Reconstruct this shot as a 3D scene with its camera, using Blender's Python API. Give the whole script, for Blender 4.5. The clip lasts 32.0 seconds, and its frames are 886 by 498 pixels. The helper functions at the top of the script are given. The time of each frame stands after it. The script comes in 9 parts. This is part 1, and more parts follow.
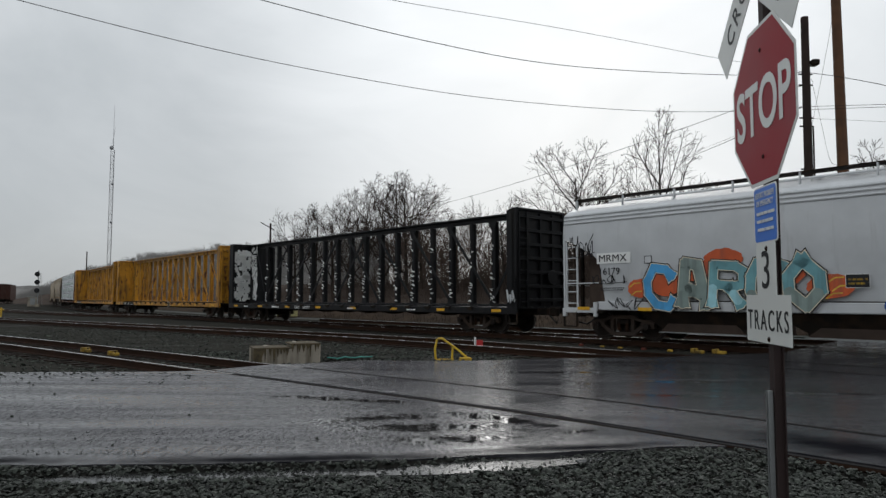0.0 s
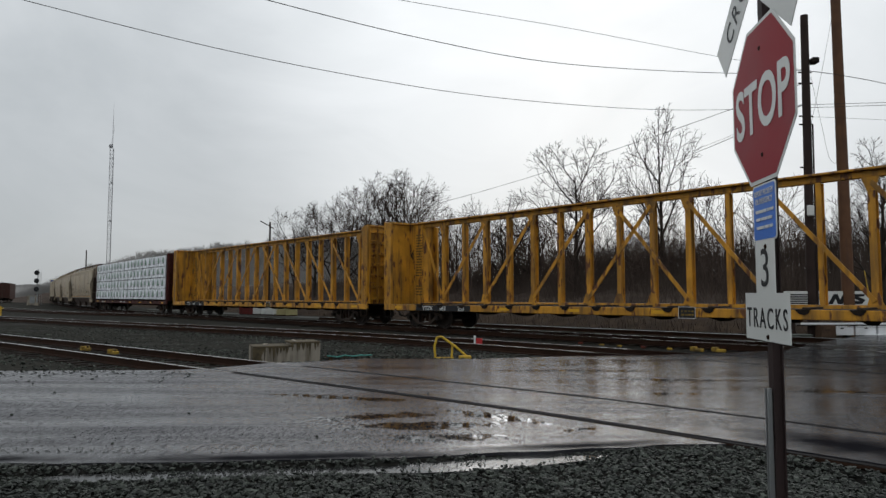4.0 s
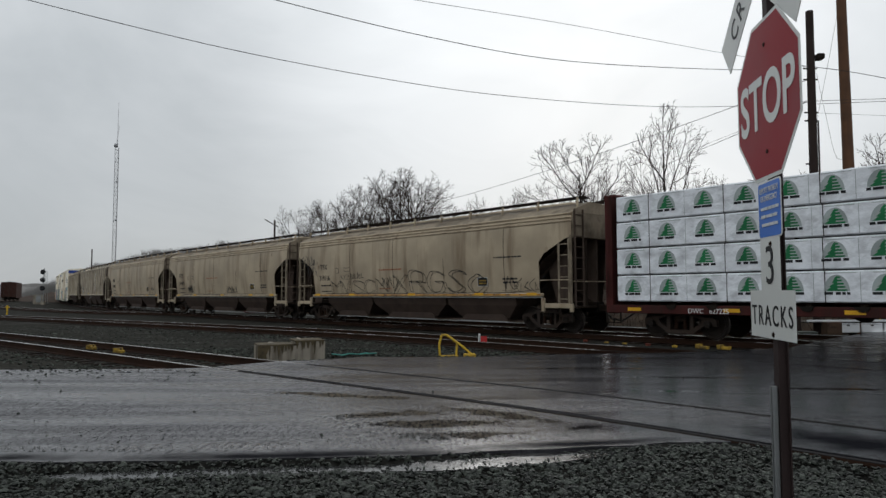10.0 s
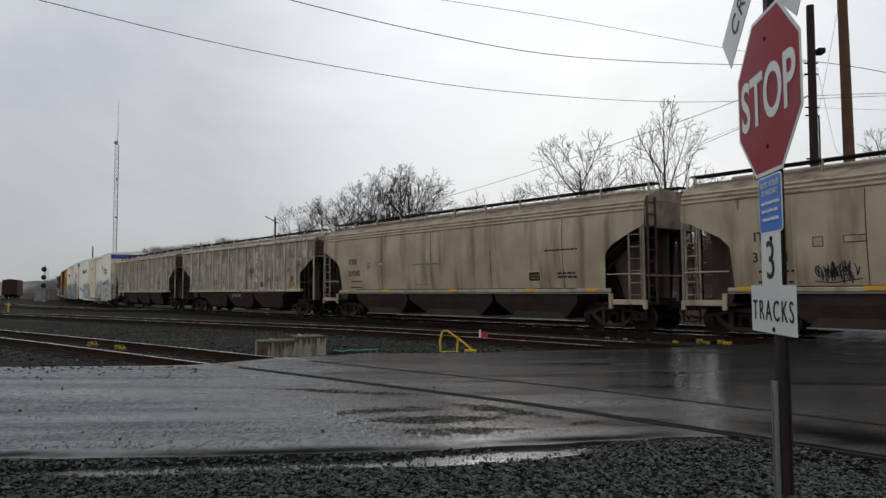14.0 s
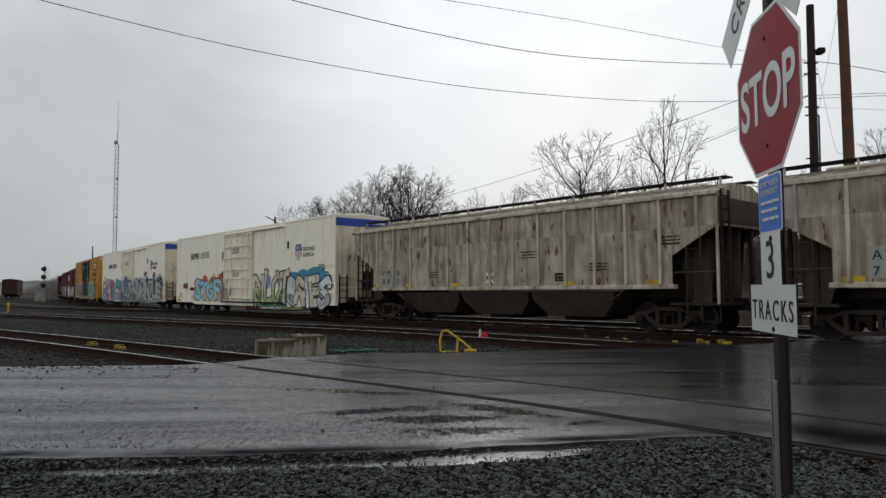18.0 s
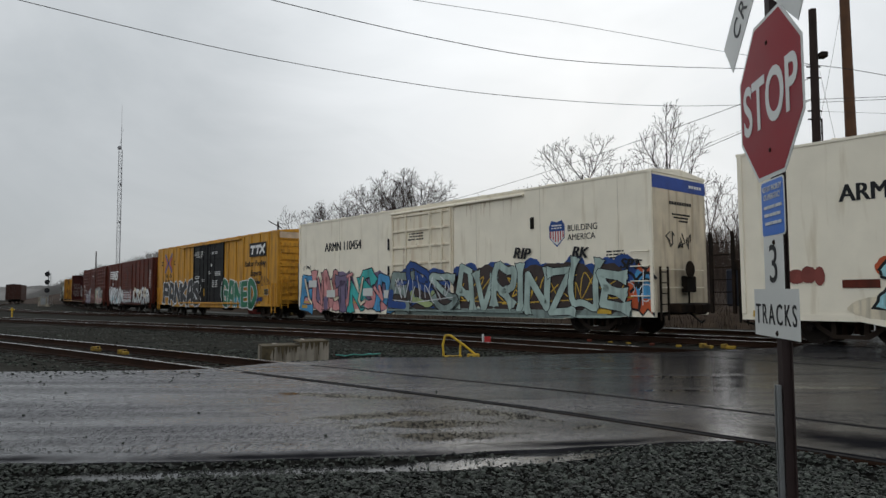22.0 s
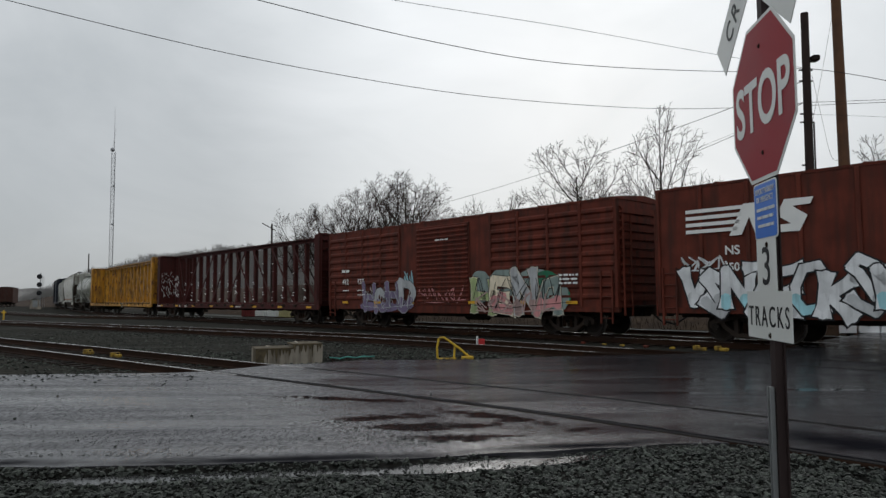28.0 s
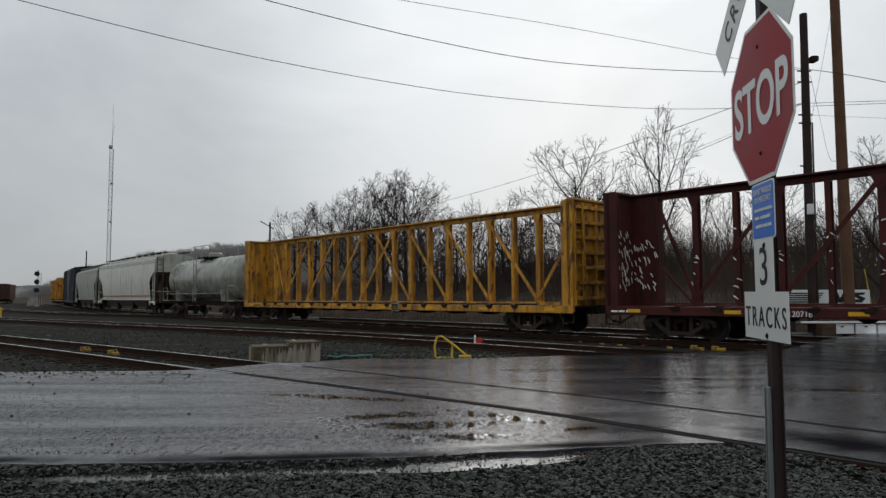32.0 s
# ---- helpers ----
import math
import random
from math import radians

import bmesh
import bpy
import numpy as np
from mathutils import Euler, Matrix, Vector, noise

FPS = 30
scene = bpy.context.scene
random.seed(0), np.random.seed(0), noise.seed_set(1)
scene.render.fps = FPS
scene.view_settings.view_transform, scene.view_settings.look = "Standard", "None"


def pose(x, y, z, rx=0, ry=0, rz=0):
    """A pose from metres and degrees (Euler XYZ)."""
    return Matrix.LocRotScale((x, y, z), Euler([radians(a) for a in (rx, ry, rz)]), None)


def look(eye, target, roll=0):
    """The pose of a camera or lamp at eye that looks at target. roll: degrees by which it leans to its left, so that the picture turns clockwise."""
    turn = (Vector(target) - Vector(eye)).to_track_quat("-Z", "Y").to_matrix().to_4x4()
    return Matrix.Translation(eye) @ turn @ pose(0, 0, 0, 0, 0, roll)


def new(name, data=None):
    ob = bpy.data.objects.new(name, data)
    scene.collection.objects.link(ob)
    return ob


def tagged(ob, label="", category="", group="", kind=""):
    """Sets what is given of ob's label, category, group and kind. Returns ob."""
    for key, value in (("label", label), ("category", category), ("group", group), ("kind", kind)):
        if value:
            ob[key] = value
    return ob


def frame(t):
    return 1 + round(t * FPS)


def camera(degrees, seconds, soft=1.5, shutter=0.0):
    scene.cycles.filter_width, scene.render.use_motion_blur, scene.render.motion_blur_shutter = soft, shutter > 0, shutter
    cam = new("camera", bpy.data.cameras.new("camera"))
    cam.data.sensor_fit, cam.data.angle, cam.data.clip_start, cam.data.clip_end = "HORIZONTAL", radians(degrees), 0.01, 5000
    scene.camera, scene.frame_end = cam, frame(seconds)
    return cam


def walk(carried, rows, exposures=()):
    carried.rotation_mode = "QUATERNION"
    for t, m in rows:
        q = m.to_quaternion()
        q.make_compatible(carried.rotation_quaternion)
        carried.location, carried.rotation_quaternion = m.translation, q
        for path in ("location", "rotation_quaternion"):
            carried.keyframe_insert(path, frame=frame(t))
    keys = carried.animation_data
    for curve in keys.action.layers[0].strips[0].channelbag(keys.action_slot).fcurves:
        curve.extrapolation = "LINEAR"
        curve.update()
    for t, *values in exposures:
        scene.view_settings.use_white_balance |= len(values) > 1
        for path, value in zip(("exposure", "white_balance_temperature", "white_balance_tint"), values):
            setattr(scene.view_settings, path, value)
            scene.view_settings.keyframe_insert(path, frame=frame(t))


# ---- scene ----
from mathutils.geometry import delaunay_2d_cdt
# ---- camera ----
cam = camera(66.03, 32.0, soft=1.45)
PATH = [
    (0, pose(-0.0001, -0.0001, 1.3389, 94.086, -0.000, 0.000)),
    (0.5, pose(-0.0012, -0.0038, 1.3372, 94.049, -0.022, -0.022)),
    (1, pose(-0.0009, -0.0035, 1.3374, 94.005, -0.028, -0.048)),
    (1.5, pose(-0.0011, -0.0040, 1.3369, 93.989, -0.016, -0.062)),
    (2, pose(-0.0003, -0.0037, 1.3368, 93.987, -0.005, -0.056)),
    (3, pose(0.0014, -0.0003, 1.3366, 93.980, -0.013, -0.075)),
    (3.5, pose(0.0008, -0.0013, 1.3376, 93.970, 0.013, -0.066)),
    (5.5, pose(0.0010, -0.0026, 1.3367, 93.878, 0.066, 0.071)),
    (6, pose(0.0021, -0.0016, 1.3373, 93.842, 0.075, 0.094)),
    (6.5, pose(0.0029, 0.0004, 1.3382, 93.807, 0.131, 0.143)),
    (7, pose(0.0026, 0.0014, 1.3392, 93.796, 0.157, 0.179)),
    (7.5, pose(0.0032, 0.0019, 1.3397, 93.794, 0.163, 0.230)),
    (8, pose(0.0040, 0.0020, 1.3397, 93.791, 0.170, 0.293)),
    (8.5, pose(0.0031, -0.0006, 1.3384, 93.800, 0.150, 0.338)),
    (9, pose(0.0026, -0.0016, 1.3379, 93.804, 0.141, 0.350)),
    (10, pose(0.0035, 0.0001, 1.3387, 93.788, 0.186, 0.351)),
    (11, pose(0.0009, -0.0050, 1.3371, 93.742, 0.229, 0.316)),
    (12, pose(0.0026, -0.0019, 1.3371, 93.656, 0.233, 0.303)),
    (13, pose(0.0040, 0.0005, 1.3388, 93.571, 0.319, 0.343)),
    (14, pose(0.0037, 0.0003, 1.3376, 93.464, 0.364, 0.411)),
    (14.5, pose(0.0028, -0.0009, 1.3373, 93.397, 0.323, 0.421)),
    (16.5, pose(0.0038, -0.0003, 1.3380, 93.331, 0.374, 0.331)),
    (17, pose(0.0048, 0.0002, 1.3380, 93.382, 0.377, 0.371)),
    (18, pose(0.0047, -0.0005, 1.3365, 93.445, 0.361, 0.403)),
    (19, pose(0.0053, -0.0005, 1.3372, 93.523, 0.393, 0.497)),
    (19.5, pose(0.0052, -0.0002, 1.3370, 93.594, 0.405, 0.549)),
    (20, pose(0.0050, 0.0005, 1.3371, 93.659, 0.398, 0.593)),
    (21, pose(0.0052, -0.0016, 1.3375, 93.732, 0.398, 0.635)),
    (22, pose(0.0052, -0.0021, 1.3372, 93.826, 0.432, 0.645)),
    (23, pose(0.0046, -0.0020, 1.3382, 93.912, 0.419, 0.648)),
    (23.5, pose(0.0039, -0.0040, 1.3375, 93.976, 0.358, 0.603)),
    (24, pose(0.0037, -0.0051, 1.3366, 94.046, 0.327, 0.529)),
    (24.5, pose(0.0039, -0.0054, 1.3365, 94.090, 0.330, 0.453)),
    (25, pose(0.0052, -0.0037, 1.3365, 94.116, 0.340, 0.399)),
    (25.5, pose(0.0071, -0.0015, 1.3360, 94.131, 0.332, 0.367)),
    (27.5, pose(0.0074, -0.0002, 1.3365, 94.017, 0.422, 0.212)),
    (28, pose(0.0065, 0.0003, 1.3373, 94.018, 0.468, 0.156)),
    (29, pose(0.0062, -0.0024, 1.3369, 93.991, 0.374, 0.094)),
    (30, pose(0.0075, -0.0010, 1.3372, 93.929, 0.285, 0.039)),
    (31, pose(0.0071, -0.0019, 1.3374, 93.903, 0.276, -0.002)),
    (32, pose(0.0075, -0.0014, 1.3373, 93.931, 0.214, -0.015)),
]
walk(cam, PATH, exposures=[(0, -0.08), (12, -0.10), (24, -0.14), (32, -0.18)])

# ---- sky and daylight: overcast, brighter to the right of the line of sight ----
world = bpy.data.worlds.new("overcast_sky")
scene.world = world
world.use_nodes = True
wt = world.node_tree
wt.nodes.clear()


def wnode(kind, **vals):
    n = wt.nodes.new(kind)
    for k, v in vals.items():
        n.inputs[k].default_value = v
    return n


SUN_DIR = Vector((0.20, 0.93, 0.34)).normalized()
w_out = wnode("ShaderNodeOutputWorld")
w_bg = wnode("ShaderNodeBackground", Strength=1.0)
w_co = wnode("ShaderNodeTexCoord")
w_sky = wnode("ShaderNodeTexSky")
w_sky.sky_type, w_sky.sun_disc = "NISHITA", False
w_sky.sun_elevation = math.asin(SUN_DIR.z)
w_sky.sun_rotation = math.atan2(SUN_DIR.x, SUN_DIR.y)
w_skyf = wnode("ShaderNodeVectorMath")
w_skyf.operation = "SCALE"
w_skyf.inputs["Scale"].default_value = 0.004
# a layer of cloud: soft, broad, flattened towards the horizon
w_map = wnode("ShaderNodeMapping")
w_map.inputs["Scale"].default_value = (1.5, 1.5, 3.2)
w_n1 = wnode("ShaderNodeTexNoise", Scale=1.7, Detail=8.0, Roughness=0.55, Distortion=0.7)
w_r1 = wnode("ShaderNodeValToRGB")
w_r1.color_ramp.elements[0].position, w_r1.color_ramp.elements[1].position = 0.28, 0.75
w_r1.color_ramp.elements[0].color = (0.455, 0.488, 0.512, 1)
w_r1.color_ramp.elements[1].color = (0.605, 0.635, 0.660, 1)
# thinner cloud before the sun
w_dot = wnode("ShaderNodeVectorMath")
w_dot.operation = "DOT_PRODUCT"
w_dot.inputs[1].default_value = SUN_DIR
w_glow = wnode("ShaderNodeMapRange")
w_glow.interpolation_type = "SMOOTHERSTEP"
for k, v in (("From Min", 0.83), ("From Max", 1.0), ("To Min", 0.0), ("To Max", 0.31)):
    w_glow.inputs[k].default_value = v
w_add = wnode("ShaderNodeMix")
w_add.data_type, w_add.blend_type = "RGBA", "ADD"
w_add.inputs[0].default_value = 1.0
w_add2 = wnode("ShaderNodeMix")
w_add2.data_type, w_add2.blend_type = "RGBA", "ADD"
w_add2.inputs[0].default_value = 1.0
wl = wt.links.new
wl(w_co.outputs["Generated"], w_map.inputs["Vector"])
wl(w_map.outputs[0], w_n1.inputs["Vector"])
wl(w_n1.outputs["Fac"], w_r1.inputs[0])
wl(w_co.outputs["Generated"], w_dot.inputs[0])
wl(w_dot.outputs["Value"], w_glow.inputs["Value"])
w_fall = wnode("ShaderNodeMapRange")
for k, v in (("From Min", -0.6), ("From Max", 0.6), ("To Min", 1.25), ("To Max", 1.0)):
    w_fall.inputs[k].default_value = v
w_mul = wnode("ShaderNodeVectorMath")
w_mul.operation = "SCALE"
wl(w_dot.outputs["Value"], w_fall.inputs["Value"])
wl(w_r1.outputs[0], w_mul.inputs[0])
wl(w_fall.outputs[0], w_mul.inputs["Scale"])
w_sep = wnode("ShaderNodeSeparateXYZ")
w_zen = wnode("ShaderNodeMapRange")
for k, v in (("From Min", 0.0), ("From Max", 1.0), ("To Min", 0.86), ("To Max", 1.75)):
    w_zen.inputs[k].default_value = v
w_mul2 = wnode("ShaderNodeVectorMath")
w_mul2.operation = "SCALE"
wl(w_co.outputs["Generated"], w_sep.inputs[0])
wl(w_sep.outputs["Z"], w_zen.inputs["Value"])
wl(w_mul.outputs[0], w_mul2.inputs[0])
wl(w_zen.outputs[0], w_mul2.inputs["Scale"])
wl(w_mul2.outputs[0], w_add.inputs[6])
wl(w_glow.outputs[0], w_add.inputs[7])
wl(w_sky.outputs[0], w_skyf.inputs[0])
wl(w_add.outputs[2], w_add2.inputs[6])
wl(w_skyf.outputs[0], w_add2.inputs[7])
wl(w_add2.outputs[2], w_bg.inputs[0])
wl(w_bg.outputs[0], w_out.inputs[0])

sun_data = bpy.data.lights.new("sun", "SUN")
sun_data.energy, sun_data.angle, sun_data.color = 0.35, radians(25), (1.0, 0.98, 0.95)
sun = new("sun", sun_data)
sun.matrix_world = look(SUN_DIR * 50, (0, 0, 0))


# ---- materials ----
def material(name, color, rough=0.6, metal=0.0, var=0.25, scale=1.5, dirt=None, dirt_amount=0.0, streak=False,
             bump=0.15, fine=40.0, coat=0.0, rust=None, rust_amount=0.0, spec=0.22, islands=False, relief=0.01):
    """Paint, wood, stone or metal: a base colour, patches at a broad scale, a fine grain, dirt and rust stains."""
    m = bpy.data.materials.new(name)
    m.use_nodes = True
    t = m.node_tree
    b = t.nodes["Principled BSDF"]
    b.inputs["Metallic"].default_value = metal
    b.inputs["Specular IOR Level"].default_value = spec
    b.inputs["Coat Weight"].default_value = coat
    b.inputs["Coat Roughness"].default_value = 0.15
    co = t.nodes.new("ShaderNodeTexCoord")
    mp = t.nodes.new("ShaderNodeMapping")
    t.links.new(co.outputs["Object"], mp.inputs["Vector"])
    info = t.nodes.new("ShaderNodeObjectInfo")
    jump = t.nodes.new("ShaderNodeMath")
    jump.operation, jump.inputs[1].default_value = "MULTIPLY", 37.0
    t.links.new(info.outputs["Random"], jump.inputs[0])
    t.links.new(jump.outputs[0], mp.inputs["Location"])

    def tex(sc, detail, stretch=(1, 1, 1)):
        mm = t.nodes.new("ShaderNodeMapping")
        mm.inputs["Scale"].default_value = stretch
        t.links.new(mp.outputs[0], mm.inputs["Vector"])
        n = t.nodes.new("ShaderNodeTexNoise")
        n.inputs["Scale"].default_value, n.inputs["Detail"].default_value = sc, detail
        t.links.new(mm.outputs[0], n.inputs["Vector"])
        return n.outputs["Fac"]

    def ramp(fac, lo, hi, top=1.0):
        r = t.nodes.new("ShaderNodeMapRange")
        for k, v in (("From Min", lo), ("From Max", hi), ("To Min", 0.0), ("To Max", top)):
            r.inputs[k].default_value = v
        t.links.new(fac, r.inputs["Value"])
        return r.outputs[0]

    def mix(fac, a, c):
        x = t.nodes.new("ShaderNodeMix")
        x.data_type = "RGBA"
        t.links.new(fac, x.inputs[0])
        for sock, v in ((x.inputs[6], a), (x.inputs[7], c)):
            if isinstance(v, tuple):
                sock.default_value = (*v[:3], 1)
            else:
                t.links.new(v, sock)
        return x.outputs[2]

    broad = tex(scale, 4)
    grain = tex(fine, 3)
    dark = tuple(max(0.0, c * (1 - var)) for c in color)
    light = tuple(min(1.0, c * (1 + var)) for c in color)
    col = mix(ramp(broad, 0.3, 0.7), dark, light)
    col = mix(ramp(grain, 0.35, 0.75, 0.35), col, dark)
    if dirt:
        st = tex(scale * 1.3, 6, (2.2, 2.2, 0.25) if streak else (1, 1, 1))
        col = mix(ramp(st, 0.62 - 0.25 * dirt_amount, 0.80 - 0.15 * dirt_amount, 0.85), col, dirt)
    if rust:
        rs = tex(scale * 2.1, 8, (1.5, 1.5, 0.5) if streak else (1, 1, 1))
        col = mix(ramp(rs, 0.72 - 0.2 * rust_amount, 0.78 - 0.2 * rust_amount), col, rust)
    if islands:
        geo = t.nodes.new("ShaderNodeNewGeometry")
        tone = t.nodes.new("ShaderNodeMapRange")
        tone.inputs["To Min"].default_value, tone.inputs["To Max"].default_value = 0.22, 1.95
        t.links.new(geo.outputs["Random Per Island"], tone.inputs["Value"])
        sc = t.nodes.new("ShaderNodeVectorMath")
        sc.operation = "SCALE"
        t.links.new(col, sc.inputs[0])
        t.links.new(tone.outputs[0], sc.inputs["Scale"])
        col = sc.outputs[0]
    t.links.new(col, b.inputs["Base Color"])
    rr = t.nodes.new("ShaderNodeMapRange")
    for k, v in (("To Min", max(0.03, rough - 0.15)), ("To Max", min(1.0, rough + 0.15))):
        rr.inputs[k].default_value = v
    t.links.new(broad, rr.inputs["Value"])
    t.links.new(rr.outputs[0], b.inputs["Roughness"])
    if bump:
        bp = t.nodes.new("ShaderNodeBump")
        bp.inputs["Strength"].default_value, bp.inputs["Distance"].default_value = bump, relief
        t.links.new(grain, bp.inputs["Height"])
        t.links.new(bp.outputs[0], b.inputs["Normal"])
    return m


GRIME = (0.055, 0.048, 0.04)
RUST = (0.16, 0.06, 0.025)
M_BLACK = material("black_car_paint", (0.007, 0.007, 0.008), 0.5, dirt=(0.018, 0.016, 0.014), dirt_amount=0.4, streak=True, spec=0.16)
M_YELLOW = material("yellow_car_paint", (0.50, 0.235, 0.024), 0.5, var=0.3, dirt=(0.11, 0.065, 0.028), dirt_amount=0.75, streak=True, rust=(0.12, 0.05, 0.022), rust_amount=0.75)
M_MAROON = material("maroon_car_paint", (0.062, 0.017, 0.015), 0.6, dirt=(0.03, 0.016, 0.013), dirt_amount=0.6, streak=True, spec=0.10)
M_OXIDE = material("oxide_red_paint", (0.112, 0.026, 0.016), 0.58, var=0.3, dirt=(0.045, 0.019, 0.014), dirt_amount=0.7, streak=True, spec=0.12)
M_GREY = material("light_grey_car_paint", (0.50, 0.51, 0.52), 0.35, var=0.08, dirt=(0.36, 0.36, 0.36), dirt_amount=0.1, streak=True, coat=0.25)
M_PALEGREY = material("dull_grey_green_paint", (0.33, 0.33, 0.295), 0.5, var=0.15, dirt=(0.15, 0.14, 0.11), dirt_amount=0.5, streak=True, spec=0.15)
M_BEIGE = material("weathered_beige_paint", (0.40, 0.325, 0.228), 0.5, var=0.20, scale=0.8, dirt=(0.17, 0.12, 0.073), dirt_amount=0.5, streak=True, rust=(0.13, 0.075, 0.04), rust_amount=0.12)
M_RIBGREY = material("rain_streaked_grey_paint", (0.50, 0.435, 0.335), 0.6, var=0.22, scale=1.4, dirt=(0.17, 0.12, 0.075), dirt_amount=0.6, streak=True, rust=(0.13, 0.06, 0.03), rust_amount=0.18)
M_RIBDIRT = material("grime_streaked_side_paint", (0.40, 0.350, 0.275), 0.65, var=0.35, scale=1.6, dirt=(0.13, 0.088, 0.056), dirt_amount=0.85, streak=True, rust=(0.13, 0.06, 0.035), rust_amount=0.56)
M_CREAM = material("cream_white_paint", (0.87, 0.80, 0.655), 0.42, var=0.05, dirt=(0.66, 0.57, 0.42), dirt_amount=0.25, streak=True, coat=0.1)
M_CREAMSEAM = material("grimy_cream_seam", (0.60, 0.54, 0.42), 0.6, var=0.15)
M_DOORRUST = material("rust_stained_cream_paint", (0.80, 0.72, 0.57), 0.5, var=0.10, scale=0.9, dirt=(0.55, 0.40, 0.24), dirt_amount=0.42, streak=True, rust=(0.24, 0.11, 0.045), rust_amount=0.35)
M_BOXYEL = material("boxcar_yellow_paint", (0.56, 0.275, 0.03), 0.5, var=0.14, dirt=(0.24, 0.12, 0.03), dirt_amount=0.6, streak=True)
M_WRAP = material("white_lumber_wrap", (0.76, 0.78, 0.81), 0.26, var=0.10, scale=2.5, dirt=(0.52, 0.53, 0.55), dirt_amount=0.5, bump=1.0, fine=3.2, relief=0.06)
M_TANK = material("dull_silver_tank_paint", (0.25, 0.255, 0.22), 0.28, dirt=(0.10, 0.09, 0.065), dirt_amount=0.6, streak=True, spec=0.5)
M_OFFWHITE = material("weathered_white_paint", (0.55, 0.54, 0.49), 0.4, var=0.12, dirt=(0.25, 0.22, 0.17), dirt_amount=0.4, streak=True)
M_NAVY = material("navy_blue_paint", (0.012, 0.015, 0.027), 0.5, dirt=GRIME, dirt_amount=0.5, spec=0.12)
M_BLUEBAND = material("blue_band_paint", (0.03, 0.07, 0.30), 0.45)
M_UNDER = material("grimy_underframe_steel", (0.014, 0.011, 0.009), 0.8, dirt=(0.032, 0.020, 0.013), dirt_amount=0.7, spec=0.10)
M_WHEEL = material("wheel_steel", (0.026, 0.021, 0.018), 0.6, 0.3, dirt=(0.02, 0.013, 0.009), dirt_amount=0.6, spec=0.12)
M_TRUCK = material("rusty_cast_truck_steel", (0.042, 0.032, 0.027), 0.75, dirt=(0.046, 0.031, 0.022), dirt_amount=0.7, spec=0.10)
M_TREAD = material("worn_wheel_tread", (0.10, 0.085, 0.075), 0.4, 0.7, var=0.3)
M_DARKBROWN = material("brown_stained_steel", (0.034, 0.024, 0.018), 0.7, dirt=(0.05, 0.038, 0.028), dirt_amount=0.6, streak=True, spec=0.08)
M_SLOPE = material("rust_brown_slope_sheet", (0.085, 0.062, 0.050), 0.75, dirt=(0.05, 0.037, 0.03), dirt_amount=0.6, streak=True, spec=0.08)
M_OUTLET = material("worn_outlet_gate_steel", (0.058, 0.041, 0.033), 0.7, dirt=(0.04, 0.03, 0.024), dirt_amount=0.5, spec=0.1)
M_YARDRED = material("dark_weathered_red_paint", (0.055, 0.024, 0.019), 0.7, dirt=GRIME, dirt_amount=0.6, streak=True, spec=0.08)
M_AMBER = material("amber_reflector", (0.62, 0.33, 0.02), 0.35, var=0.1)
M_WHITE = material("white_lettering", (0.72, 0.72, 0.70), 0.5, var=0.06)
M_BLACKINK = material("black_lettering", (0.02, 0.02, 0.022), 0.5, var=0.1, spec=0.15)
M_RED = material("red_lettering", (0.45, 0.03, 0.03), 0.5)
M_GREEN = material("green_print", (0.014, 0.15, 0.055), 0.45)
M_REDPRINT = material("faded_red_brown_print", (0.30, 0.12, 0.065), 0.6, var=0.3, scale=6.0)
M_RAIL = material("rail_steel", (0.028, 0.015, 0.010), 0.8, 0.0, rust=(0.045, 0.020, 0.011), rust_amount=0.5, spec=0.06)
M_RAILTOP = material("worn_rail_head", (0.30, 0.29, 0.28), 0.26, 0.85, var=0.3)
M_RAILDIRT = material("dirty_rail_head", (0.012, 0.011, 0.011), 0.75, 0.0, var=0.5, scale=3.0, spec=0.05)
M_TIE = material("creosoted_tie_wood", (0.016, 0.012, 0.010), 0.85, scale=3, dirt=(0.030, 0.025, 0.020), dirt_amount=0.7, spec=0.06)
M_FADEDINK = material("faded_black_print", (0.10, 0.065, 0.025), 0.6, var=0.4, scale=4.0, bump=0)
M_CRATE = material("brown_crate_wood", (0.075, 0.048, 0.033), 0.8, var=0.3, scale=3.0, dirt=(0.03, 0.022, 0.016), dirt_amount=0.5, spec=0.1)
M_GREENBOX = material("grey_green_cabinet_paint", (0.075, 0.085, 0.075), 0.6, var=0.2)
M_ENDGRIME = material("grimy_cream_end", (0.66, 0.57, 0.43), 0.55, var=0.2, scale=1.2, dirt=(0.30, 0.21, 0.13), dirt_amount=0.55, streak=True)
M_COOLER = material("dark_blue_machine_paint", (0.018, 0.022, 0.035), 0.5, dirt=(0.03, 0.026, 0.022), dirt_amount=0.5)
M_BINRED = material("faded_red_bin_paint", (0.13, 0.022, 0.020), 0.6, var=0.3, dirt=(0.05, 0.02, 0.016), dirt_amount=0.5)
M_PALLET = material("pale_yellow_board", (0.30, 0.27, 0.13), 0.7, var=0.2)
M_CONC = material("stained_concrete", (0.31, 0.275, 0.225), 0.8, var=0.2, scale=2.5, dirt=(0.075, 0.058, 0.035), dirt_amount=0.75, streak=True, bump=0.5)
M_CONCDARK = material("mossy_concrete", (0.085, 0.066, 0.038), 0.85, var=0.3, scale=4.0, dirt=(0.035, 0.028, 0.018), dirt_amount=0.7)
